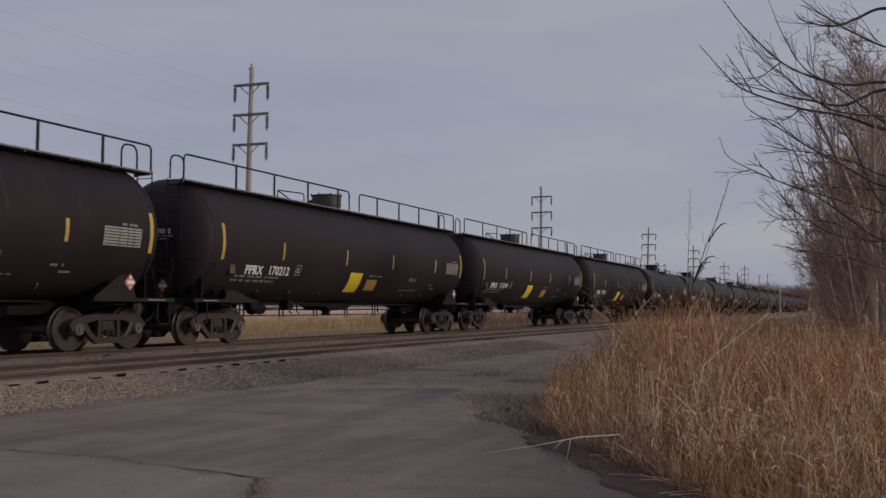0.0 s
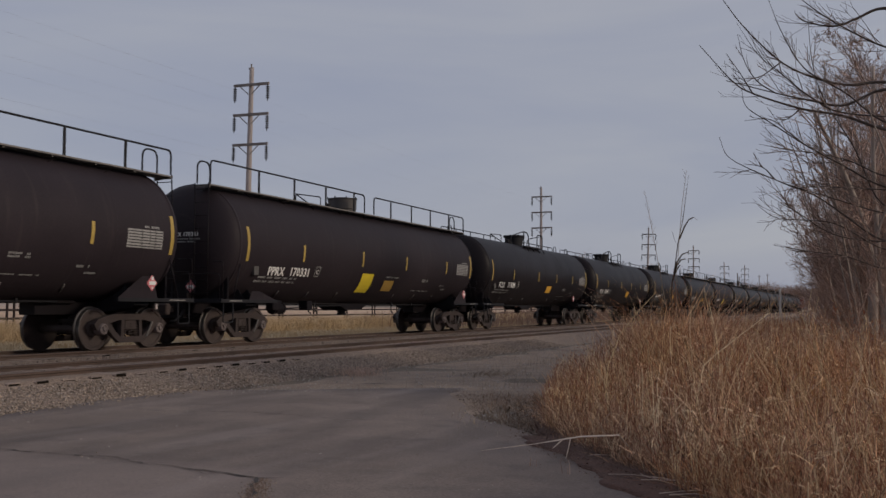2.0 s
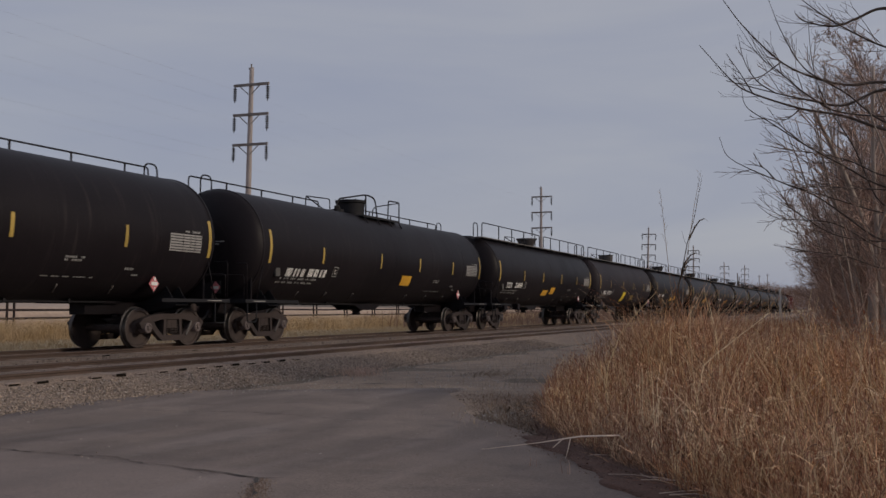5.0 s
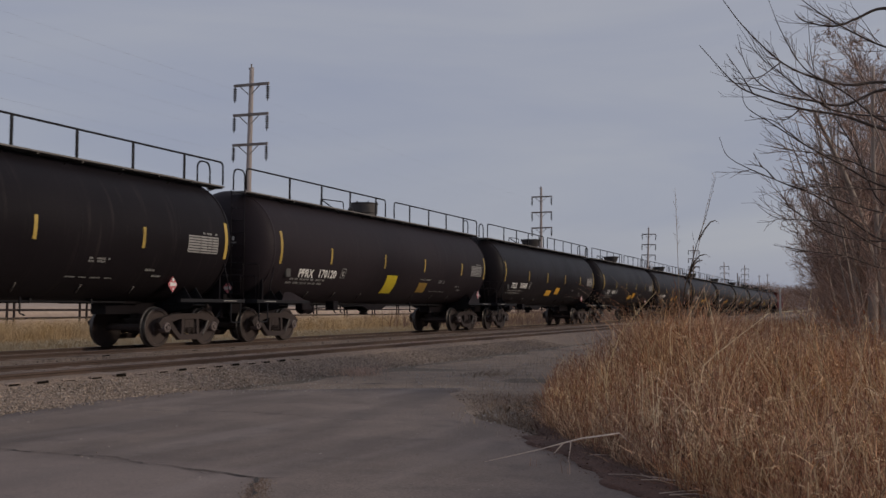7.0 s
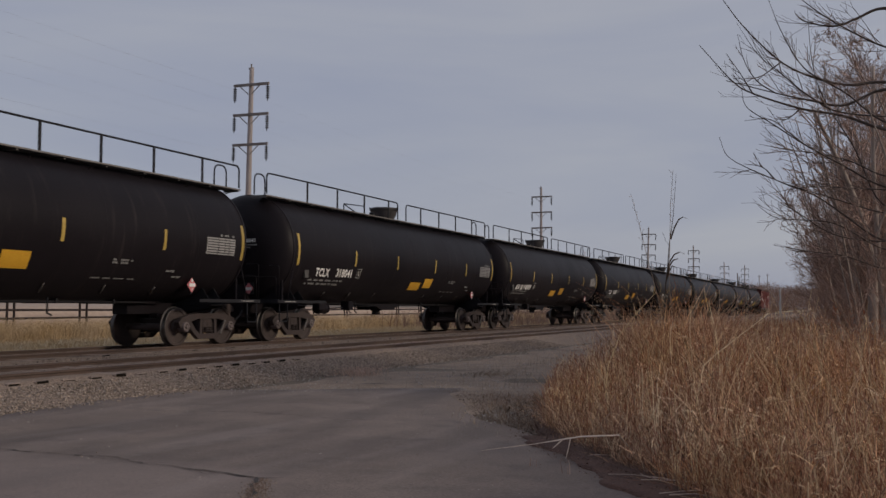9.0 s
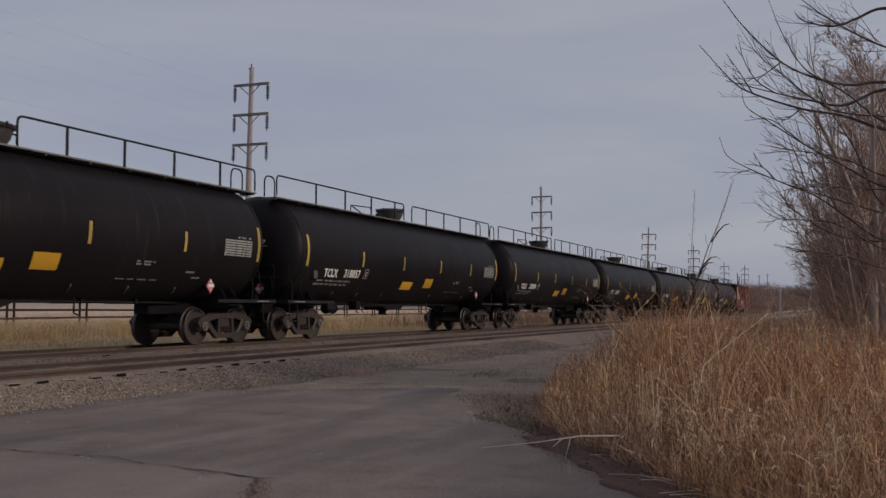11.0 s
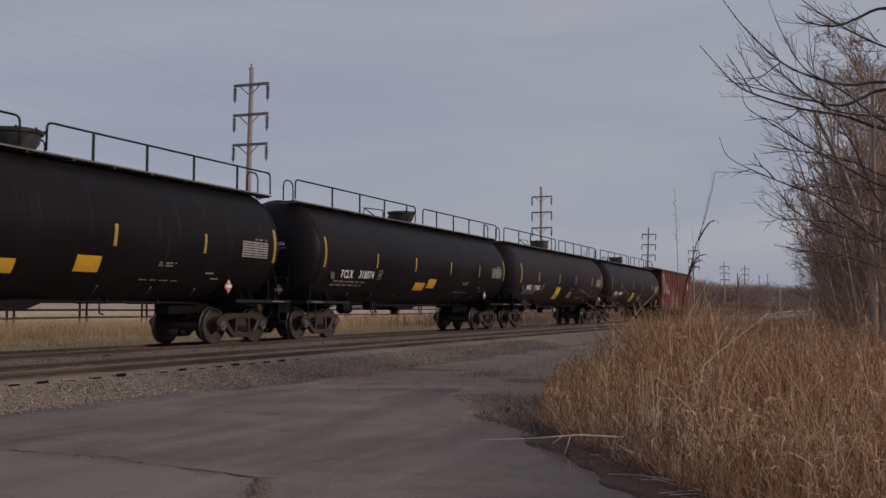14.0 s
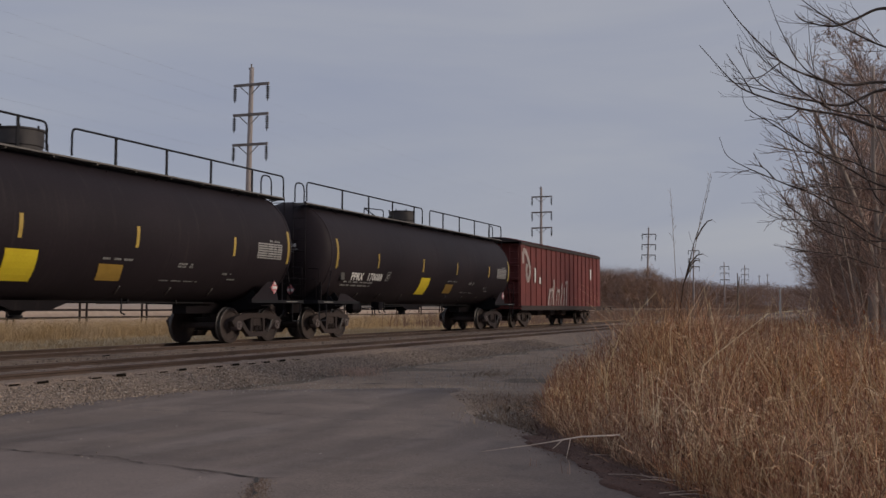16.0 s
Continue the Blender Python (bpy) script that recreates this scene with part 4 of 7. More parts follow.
def manway(car, kind, y):
    bm = bmesh.new()
    if kind == "drum":
        prof = [(0.40, 4.02), (0.42, 4.10), (0.45, 4.12), (0.45, 4.18), (0.475, 4.20), (0.475, 4.50), (0.50, 4.51), (0.50, 4.545), (0.45, 4.555), (0.05, 4.56)]
    elif kind == "low":
        prof = [(0.43, 4.0), (0.44, 4.10), (0.45, 4.25), (0.47, 4.44), (0.53, 4.46), (0.53, 4.52), (0.48, 4.55), (0.05, 4.56)]
    else:
        prof = [(0.34, 4.0), (0.36, 4.14), (0.44, 4.26), (0.48, 4.42), (0.52, 4.44), (0.53, 4.50), (0.49, 4.53), (0.05, 4.55)]
    lathe(bm, prof, 28, origin=(0, y, 0))
    m = part("manway", bm, M["fitting"] if kind == "low" else M["manway"], car, "round black manway housing on top", smooth=True)
    m.data.set_sharp_from_angle(angle=radians(30))
    for k in range(8):
        bm = bmesh.new()
        a = TAU * k / 8
        rb, zb = prof[-3][0], prof[-3][1]
        tube(bm, [(rb * math.cos(a), y + rb * math.sin(a), zb - 0.03), (rb * math.cos(a), y + rb * math.sin(a), zb + 0.045)], 0.022, n=6)
        part("lid_bolt", bm, M["fitting"], m)
    bm = bmesh.new()
    lathe(bm, [(0.22, 4.0), (0.22, 4.16), (0.10, 4.18), (0.10, 4.28), (0.05, 4.30)], 12, origin=(0.0, y - 0.95, 0))
    part("relief_valve", bm, M["fitting"], car)
    for path in (bend([(-0.45, y - 2.2, 4.02), (-0.45, y - 2.2, 4.50), (-0.45, y - 0.65, 4.56), (-0.45, y - 0.65, 4.05)], 0.12), bend([(0.15, y - 2.2, 4.08), (-0.45, y - 2.2, 4.50)], 0.05), bend([(-0.3, y + 0.6, 4.05), (-0.3, y + 0.6, 4.50), (-0.3, y + 1.05, 4.50), (-0.3, y + 1.05, 4.05)], 0.12)):
        pipe_part("guard_rail", [path], 0.02, car)


def low_top(car):
    """Cars without the long walkway: low rails on the crown and a caged platform beside the manway."""
    for a, b in ((-8.45, -1.66), (0.30, 8.1)):
        pipe_part("crown_rail", [bend([(-0.55, a, 3.96), (-0.55, a, 4.42), (-0.55, b, 4.42), (-0.55, b, 3.96)], 0.1)], 0.022, car)
        y = a + 1.7
        while y < b - 0.8:
            bm = bmesh.new()
            box(bm, -0.565, -0.535, y - 0.02, y + 0.02, 3.96, 4.42)
            part("rail_post", bm, M["fitting"], car)
            y += 1.75
    for s in (-1, 1):
        pipe_part("hand_hoop", [bend([(-0.35, s * 8.2, 3.92), (-0.35, s * 8.2, 4.48), (-0.35, s * 7.72, 4.48), (-0.35, s * 7.72, 3.98)], 0.2, 5)], 0.022, car)
    bm = bmesh.new()
    box(bm, 0.44, 0.88, -1.2, 1.56, 3.93, 3.96, bevel=0.005)
    box(bm, 0.875, 0.89, -1.2, 1.56, 3.91, 3.98)
    for y in (-1.1, -0.2, 0.7, 1.5):
        tube(bm, [(0.86, y, 3.94), on_tank(y, 3.70, 0.0)], 0.022, n=5)
    part("top_platform", bm, M["fitting"], car, "small steel platform beside the manway")
    pipe_part("platform_rail", [bend([(0.87, 0.64, 3.95), (0.87, 0.68, 4.62), (0.87, 1.54, 4.64), (0.87, 1.54, 3.92)], 0.12)], 0.024, car)
    pipe_part("manway_rail", [bend([(0.45, -2.32, 3.98), (0.45, -2.12, 4.42), (0.45, -0.2, 4.76), (0.45, 0.50, 4.70), (0.45, 0.66, 4.0)], 0.28, 5)], 0.028, car, label="bent black pipe guard over the manway")
    pipe_part("manway_rail", [[(0.45, -0.2, 4.0), (0.45, -0.2, 4.75)]], 0.03, car)
    pipe_part("platform_rail", [bend([(0.45, 0.29, 4.0), (0.45, 0.34, 4.34), (0.45, 0.62, 4.43), (0.87, 1.54, 4.62)], 0.1)], 0.02, car)


def markings(car, kind, rng):
    """Everything painted or stuck on the near side but the car's own letters."""
    for y in {"drum": (-4.9, -1.35, 1.85, 5.4), "funnel": (-4.35, -1.35, 1.85, 4.9), "low": (-4.85, -1.1, 1.95, 5.0)}[kind]:
        bm = bmesh.new()
        decal(bm, y - 0.045, y + 0.045, 2.20, 2.66)
        part("reflective_strip", bm, M["reflector"], car, "short upright yellow reflective strip")
    for y in (-7.71 if kind == "funnel" else -7.63, 7.88):
        bm = bmesh.new()
        decal(bm, y - 0.055, y + 0.055, 2.10, 2.98, nz=8)
        part("reflective_strip", bm, M["reflector"], car, "long upright yellow reflective strip")
    # tables of small figures near the rear
    bm = bmesh.new()
    decal(bm, 6.42, 7.55, 2.20, 2.60)
    tb = part("data_table", bm, M["panel"], car, "pale stencilled table of small figures")
    bm = bmesh.new()
    for i in range(6):
        decal(bm, 6.44, 7.53, 2.232 + i * 0.062, 2.252 + i * 0.062, off=0.012, nz=1)
    for y in (6.86, 7.12, 7.3):
        decal(bm, y, y + 0.018, 2.21, 2.59, off=0.013)
    tagged(part("table_grid", bm, M["fitting"], tb), kind="stuff")
    bars_part("table_caption", [(6.95, 7.5, 2.64, 0.05)], M["faded"], car, rng)
    bars_part("small_stencil", [(3.4, 4.0, 1.90, 0.04), (3.4, 3.95, 1.84, 0.04), (3.0, 4.4, 1.52, 0.025), (5.2, 5.55, 1.72, 0.05), (5.5, 5.8, 1.60, 0.04)], M["faded"], car, rng, "faded stencil lines")
    py, px = (7.30, 0.25) if kind == "drum" else (6.27, 0.0)
    bm = bmesh.new()
    box(bm, 1.16 + px, 1.19 + px, py - 0.02, py + 0.02, 1.24, 1.66)
    hold = part("placard_holder", bm, M["fitting"], car)
    if kind == "drum":                          # slanting gusset plates over the bolsters
        for s, top in ((-1, 1.34), (1, 1.60)):
            bm = bmesh.new()
            f = bm.faces.new([bm.verts.new((x, s * y, z)) for x, y, z in ((1.455, 6.2, 1.10), (1.455, 7.50, 1.10), (1.44, 7.35, top), (1.44, 7.0, top))])
            bmesh.ops.solidify(bm, geom=[f], thickness=0.02)
            part("bolster_gusset", bm, M["tank_worn"], car, "slanting dusty gusset plate over the truck")
    bm = bmesh.new()
    bm.faces.new([bm.verts.new(p) for p in ((1.205 + px, py, 1.63), (1.205 + px, py + 0.17, 1.45), (1.205 + px, py, 1.27), (1.205 + px, py - 0.17, 1.45))][::-1])
    bmesh.ops.solidify(bm, geom=bm.faces[:], thickness=0.01)
    part("hazard_placard", bm, M["red_placard"], hold, "red and white diamond placard")
    bm = bmesh.new()
    for y0, y1, z0, z1 in ((-0.11, 0.11, 1.41, 1.49), (-0.035, 0.035, 1.52, 1.59), (-0.02, 0.02, 1.32, 1.37)):
        bm.faces.new([bm.verts.new((1.222 + px, py + y, z)) for y, z in ((y0, z0), (y1, z0), (y1, z1), (y0, z1))])
    part("placard_band", bm, M["white"], hold)
    # front and rear end plates: placard and stencils on a bracket
    for s in (-1, 1):
        bm = bmesh.new()
        box(bm, 0.40, 0.70, min(s * 8.69, s * 8.70), max(s * 8.69, s * 8.70), 1.28, 1.60)
        br = part("placard_holder", bm, M["fitting"], car)
        bm = bmesh.new()
        yy = s * 8.706
        bm.faces.new([bm.verts.new(p) for p in ((0.55, yy, 1.60), (0.70, yy, 1.44), (0.55, yy, 1.28), (0.40, yy, 1.44))])
        part("end_placard", bm, M["red_placard"], br, "red diamond placard on the end")
        bm = bmesh.new()
        yy = s * 8.712
        bm.faces.new([bm.verts.new(p) for p in ((0.45, yy, 1.39), (0.65, yy, 1.39), (0.65, yy, 1.47), (0.45, yy, 1.47))])
        part("placard_band", bm, M["white"], br)
    # lines of small stencils on the front dome
    bm = bmesh.new()
    for z, n in ((2.615, 11), (2.545, 9)):
        x = 0.02
        for i in range(n):
            w = rng.choice((0.03, 0.045, 0.06))
            bm.faces.new([bm.verts.new(on_dome(xx, zz, 0.012)) for xx, zz in ((x, z), (x + w, z), (x + w, z + 0.035), (x, z + 0.035))])
            x += w + (0.05 if i == n // 2 else 0.012)
    tagged(part("end_stencil", bm, M["faded"], car, "faded white stencil on the domed end"), kind="stuff")
    # a dusty box by the front step
    bm = bmesh.new()
    c = on_tank(-7.1, 1.85, 0.02)
    box(bm, c.x - 0.02, c.x + 0.04, -7.22, -7.00, 1.76, 2.02, bevel=0.01)
    part("card_holder", bm, M["card"], car, "small grey card holder")


WHEELS = {-0.89: [], 0.89: []}
TANK_LABEL = {
    "drum": "weathered black tank car, yellow and ochre patches, top walkway and handrail",
    "funnel": "black tank car, two amber patches, long top walkway and handrail",
    "low": "plain black tank car with one amber patch and low crown rails",
}


def build_tank_car(kind):
    car = new("tank_car")
    tagged(car, TANK_LABEL[kind], "tank car", "cars of the train")
    rng = random.Random({"drum": 1, "funnel": 2, "low": 3}[kind])
    build_tank(car, kind == "drum")
    build_underframe(car)
    if kind != "low":
        brake_gear(car)
    if kind == "low":
        low_top(car)
        manway(car, "low", -0.42)
    else:
        walkway(car, kind == "drum")
        manway(car, kind, 0.0 if kind == "drum" else 0.6)
    markings(car, kind, rng)
    for s in (-1, 1):
        build_truck(car, s * 7.15)
    return car


def patches(car, kind, ya, yb, rng):
    """Coloured patches, whose places differ from car to car: top front corners at ya and yb."""
    if kind == "drum":
        bm = bmesh.new()
        decal(bm, ya + 0.14, ya + 0.93, 1.41, 2.0, slant=-0.14)
        part("yellow_patch", bm, M["yellow"], car, "large bright yellow patch")
        bm = bmesh.new()
        decal(bm, yb + 0.14, yb + 0.86, 1.48, 1.82, slant=-0.14)
        part("ochre_patch", bm, M["ochre"], car, "smaller faded ochre patch")
        bars_part("patch_caption", [(yb + 0.05, yb + 0.95, 1.91, 0.045)], M["faded"], car, rng)
        return
    for y, w, z0, z1 in ((ya, 0.87, 1.55, 1.82), (yb, 0.69, 1.64, 1.97)) if kind == "funnel" else ((ya, 0.77, 1.69, 2.02),):
        bm = bmesh.new()
        decal(bm, y + 0.05, y + w + 0.05, z0, z1, slant=-0.05)
        part("amber_patch", bm, M["orange"], car, "oblong amber patch")


def end_letters(car, body):
    """The car's mark again, small, on its front dome."""
    me = text_mesh(body, 0.105 / 0.72, shear=0.0)
    xs = [v.co.x for v in me.vertices]
    x0, k = min(xs), 0.80 / (max(xs) - min(xs))
    for v in me.vertices:
        v.co = on_dome(-0.16 + (v.co.x - x0) * k, 2.70 + v.co.y, 0.014)
    me.materials.clear()
    me.materials.append(M["white"])
    ob = new("end_mark", me)
    ob.parent = car


def letters(car, mark, number, rng):
    """The car's own marks; where they could not be read, plain bars."""
    small = mark == "PPRX"
    if number:
        slope = -0.26
        h, z = (0.225, 1.80) if small else (0.235, 1.85)
        letter_part("reporting_mark", mark, -6.55 if small else -6.65, z - 0.015, h, 0.86, car, shear=slope)
        letter_part("car_number", number, -5.44, z, h, 1.02, car, shear=slope)
        end_letters(car, mark + " " + number)
    else:
        bars_part("reporting_mark", [(-6.65, -5.7, 1.78, 0.22), (-5.5, -4.4, 1.80, 0.22)], M["white"], car, rng)
    bm = bmesh.new()
    z = 1.81 if small else 1.84
    for y0, y1, z0, z1 in ((-4.14, -3.88, 0.0, 0.022), (-4.14, -3.88, 0.268, 0.29), (-4.14, -4.115, 0.0, 0.29), (-3.905, -3.88, 0.0, 0.29)):
        decal(bm, y0, y1, z + z0, z + z1, off=0.012, nz=3)
    part("square_stencil", bm, M["faded"], car, "small square stencil outline")
    letter_part("square_letter", "C", -4.055, z + 0.075, 0.13, 0.09, car, shear=-0.2)
    bars_part("weight_stencil", [(-6.85, -4.85, 1.695, 0.05), (-6.95, -5.0, 1.59, 0.05)], M["faded"], car, rng)


def build_red_car():
    """Short covered car at the train's tail: ribbed sides, roof, recessed ends."""
    car = new("covered_hopper_car")
    tagged(car, "faded oxide-red ribbed freight car with white graffiti at the train's tail", "freight car", "cars of the train")
    W, L, Z0, Z1 = 1.50, 7.57, 0.98, 3.98
    bm = bmesh.new()
    box(bm, -W + 0.05, W - 0.05, -L + 0.65, L - 0.65, Z0, Z1, bevel=0.01)
    part("body_shell", bm, M["red_car"], car, "flat red side sheets")
    for s in (-1, 1):
        for i in range(17):
            bm = bmesh.new()
            y = -L + 0.75 + (2 * L - 1.5) * i / 16
            box(bm, min(s * (W - 0.06), s * W), max(s * (W - 0.06), s * W), y - 0.05, y + 0.05, Z0, Z1, bevel=0.012)
            part("side_rib", bm, M["red_car"], car)
        # top edge, sill and roof take the trucks' dark brown, not the red
        bm = bmesh.new()
        box(bm, min(s * (W - 0.1), s * (W + 0.03)), max(s * (W - 0.1), s * (W + 0.03)), -L, L, Z1 - 0.12, Z1 + 0.02, bevel=0.01)
        part("top_chord", bm, M["truck"], car, "dark brown top edge")
        bm = bmesh.new()
        box(bm, min(s * (W - 0.12), s * (W + 0.02)), max(s * (W - 0.12), s * (W + 0.02)), -L, L, Z0 - 0.16, Z0 + 0.06, bevel=0.01)
        part("side_sill", bm, M["truck"], car, "dark brown side sill")
        # corner posts, recessed end wall, end ladder
        for q in (-1, 1):
            bm = bmesh.new()
            y0, y1 = sorted((q * L, q * (L - 0.66)))
            x0, x1 = sorted((s * (W - 0.06), s * W))
            box(bm, x0, x1, y0, y1, Z0, Z1, bevel=0.01)
            part("end_post", bm, M["red_car"], car)
    for q in (-1, 1):
        bm = bmesh.new()
        for i in range(9):
            z = Z0 + 0.3 + i * 0.32
            tube(bm, [(0.95, q * (L + 0.03), z), (1.40, q * (L + 0.03), z)], 0.014, n=5)
        for x in (0.95, 1.40):
            tube(bm, [(x, q * (L + 0.03), Z0), (x, q * (L + 0.03), Z1 - 0.2)], 0.018, n=5)
        part("ladder", bm, M["red_car"], car)
        bm = bmesh.new()
        for z in (1.6, 2.3, 3.0):
            y0, y1 = sorted((q * (L - 0.64), q * (L - 0.52)))
            box(bm, -W + 0.1, W - 0.1, y0, y1, z - 0.06, z + 0.06, bevel=0.01)
        part("end_rib", bm, M["red_car"], car)
        bm = bmesh.new()
        y0, y1 = sorted((q * (L - 0.6), q * (L + 0.05)))
        box(bm, -W, W, y0, y1, Z0 - 0.1, Z0 - 0.02, bevel=0.01)
        part("end_sill", bm, M["red_car"], car)
        bm = bmesh.new()
        y0, y1 = sorted((q * (L - 0.1), q * 8.26))
        box(bm, -0.14, 0.14, y0, y1, 0.78, 1.0, bevel=0.02)
        part("coupler", bm, M["truck"], car)
    # shallow arched roof with running boards
    bm = bmesh.new()
    rows = []
    for y in (-L - 0.02, L + 0.02):
        rows.append([bm.verts.new((x, y, Z1 + 0.02 + 0.24 * (1 - (x / (W + 0.03)) ** 2))) for x in [(-1 + 2 * i / 12) * (W + 0.03) for i in range(13)]])
    for i in range(12):
        bm.faces.new((rows[0][i], rows[0][i + 1], rows[1][i + 1], rows[1][i]))
    for r in rows:
        bm.faces.new(r)
    part("roof", bm, M["truck"], car, "shallow arched dark brown roof")
    for i in range(15):
        bm = bmesh.new()
        y = -L + 0.4 + (2 * L - 0.8) * i / 14
        pts = [(x, y, Z1 + 0.03 + 0.24 * (1 - (x / (W + 0.03)) ** 2)) for x in (-1.5, -1.1, -0.6, 0, 0.6, 1.1, 1.5)]
        tube(bm, pts, 0.03, n=5)
        part("roof_seam", bm, M["red_car"], car)
    bm = bmesh.new()
    box(bm, -0.2, 0.2, -L, L, 0.72, 0.86, bevel=0.01)
    for y in (-2.2, 0, 2.2):
        box(bm, -0.75, 0.75, y - 0.45, y + 0.45, 0.55, 0.86, bevel=0.06)
    part("centre_sill", bm, M["truck"], car)
    # faded spray paint: a tall tag low on the side and a looping one near the front
    rng = random.Random(21)
    bm = bmesh.new()
    x = W + 0.006

    def stroke(pts, w):
        for (a, z0), (b, z1) in zip(pts, pts[1:]):
            d = Vector((b - a, z1 - z0)).normalized()
            n = Vector((-d.y, d.x)) * w / 2
            bm.faces.new([bm.verts.new((x, a - n.x, z0 - n.y)), bm.verts.new((x, b - n.x, z1 - n.y)), bm.verts.new((x, b + n.x, z1 + n.y)), bm.verts.new((x, a + n.x, z0 + n.y))])
    y = -3.25
    for i in range(8):
        h = rng.uniform(0.7, 1.3)
        w = rng.uniform(0.08, 0.22)
        pts = [(y + rng.uniform(-0.07, 0.07) + 0.05 * k, 1.06 + h * k / 5) for k in range(6)]
        stroke(pts, w)
        if i % 3 == 1:
            stroke([(y - 0.1, 1.06 + h * 0.9), (y + 0.35, 1.06 + h * 0.98)], 0.16)
        y += rng.uniform(0.36, 0.52)
    part("graffiti", bm, M["graffiti"], car, "faded whitish spray-painted tag")
    bm = bmesh.new()
    stroke([(-7.25, 3.0), (-7.28, 3.55), (-7.0, 3.62), (-6.72, 3.46), (-6.42, 3.15), (-6.2, 2.75), (-6.35, 2.3), (-6.65, 2.25), (-6.8, 2.6), (-6.72, 3.0)], 0.26)
    part("graffiti", bm, M["graffiti"], car, "looping white spray-painted tag")
    bm = bmesh.new()
    stroke([(5.23, 2.57), (5.25, 3.16)], 0.26)
    stroke([(-5.45, 2.15), (-5.40, 2.85)], 0.2)
    stroke([(-4.65, 2.1), (-4.60, 2.42)], 0.24)
    part("stencil_patch", bm, M["white"], car, "small white stencil patch")
    for s in (-1, 1):
        build_truck(car, s * 5.75)
    return car


# ---------------------------------------------------------------- poles, wires, fence
POLE_X = -41.44
POLE_Y = (60.4, 133.8, 209.9, 276.3, 345.8, 412.5)
POLE_DROP = (0.18, -0.38, -0.39, -0.25, -1.9, -0.2)   # unevenness of the ground under them
POLE_Z = -0.62          # foot, in the bank behind the fence
POLE_SIZE = 1.4
ARMS = (13.05, 11.45, 9.85)


def build_pole():
    pole = new("utility_pole")
    tagged(pole, "weathered timber utility pole with three crossarms and hanging insulators", "utility pole", "line of poles")
    bm = bmesh.new()
    tube(bm, [(0, 0, -0.4), (0.02, 0, 4), (0.03, 0, 9), (0.05, 0, 14.0)], 0.19, n=12, taper=0.62)
    part("shaft", bm, M["pole"], pole, smooth=True)
    bm = bmesh.new()
    box(bm, 0.0, 0.05, -0.03, 0.03, 13.9, 14.2)
    tube(bm, [(-0.12, 0, 13.95), (0.12, 0, 14.0)], 0.05, n=6)
    part("pole_cap", bm, M["arm"], pole)
    for z in ARMS:
        bm = bmesh.new()
        box(bm, -0.95, 1.25, -0.20, -0.09, z - 0.07, z + 0.07, bevel=0.01)
        arm = part("crossarm", bm, M["arm"], pole)
        for s in (-1, 1):
            bm = bmesh.new()
            tube(bm, [(0.05 + s * 0.62, -0.15, z - 0.06), (0.05 + s * 0.1, -0.12, z - 0.5)], 0.025, n=5)
            part("brace", bm, M["arm"], arm)
            bm = bmesh.new()
            prof = [(0.02, 0.0)]
            for k in range(6):
                h = -0.10 - k * 0.115
                prof += [(0.03, h + 0.03), (0.105, h), (0.10, h - 0.035), (0.03, h - 0.05)]
            prof.append((0.02, -0.86))
            lathe(bm, prof, 10, origin=(0.15 + s * 1.03, -0.145, z - 0.07))
            part("insulator", bm, M["insulator"], arm, "string of dark disc insulators")
    pole.location = (POLE_X, POLE_Y[0], POLE_Z + POLE_DROP[0])
    pole.scale = (POLE_SIZE,) * 3
    lean = ((0.9, 0.0), (0.3, 0.2), (2.4, 0.0), (0.5, 0.3), (0, 0), (0.4, 0), (0.2, 0), (0, 0))
    pole.rotation_euler = (0, radians(lean[0][0]), 0)
    for y, dz, (a, b) in list(zip(POLE_Y, POLE_DROP, lean))[1:]:
        copy_thing(pole, pose(POLE_X, y, POLE_Z + dz, b, a * 0.8, 0)).scale = (POLE_SIZE,) * 3


def build_wires():
    ys = (-16.8,) + POLE_Y
    drops = (0.0,) + POLE_DROP
    for i, (z, dx) in enumerate([(ARMS[0] - 0.95, -1.03), (ARMS[0] - 0.95, 1.03), (ARMS[1] - 0.95, -1.03), (ARMS[1] - 0.95, 1.03), (ARMS[2] - 0.95, -1.03), (ARMS[2] - 0.95, 1.03)]):
        line = tagged(new("power_line"), "thin grey wire slung from pole to pole", "power line", "power lines")
        for a, b, za, zb in zip(ys, ys[1:], drops, drops[1:]):
            bm = bmesh.new()
            pts = []
            for k in range(13):
                t = k / 12
                pts.append((POLE_X + (dx + 0.30) * POLE_SIZE, a + (b - a) * t, POLE_Z + za + (zb - za) * t + POLE_SIZE * (z - (0.1 if a < 0 else 0.35) * 4 * t * (1 - t))))
            tube(bm, pts, 0.0026, n=4)
            part("span", bm, M["wire"], line)


FENCE_X = -35.0


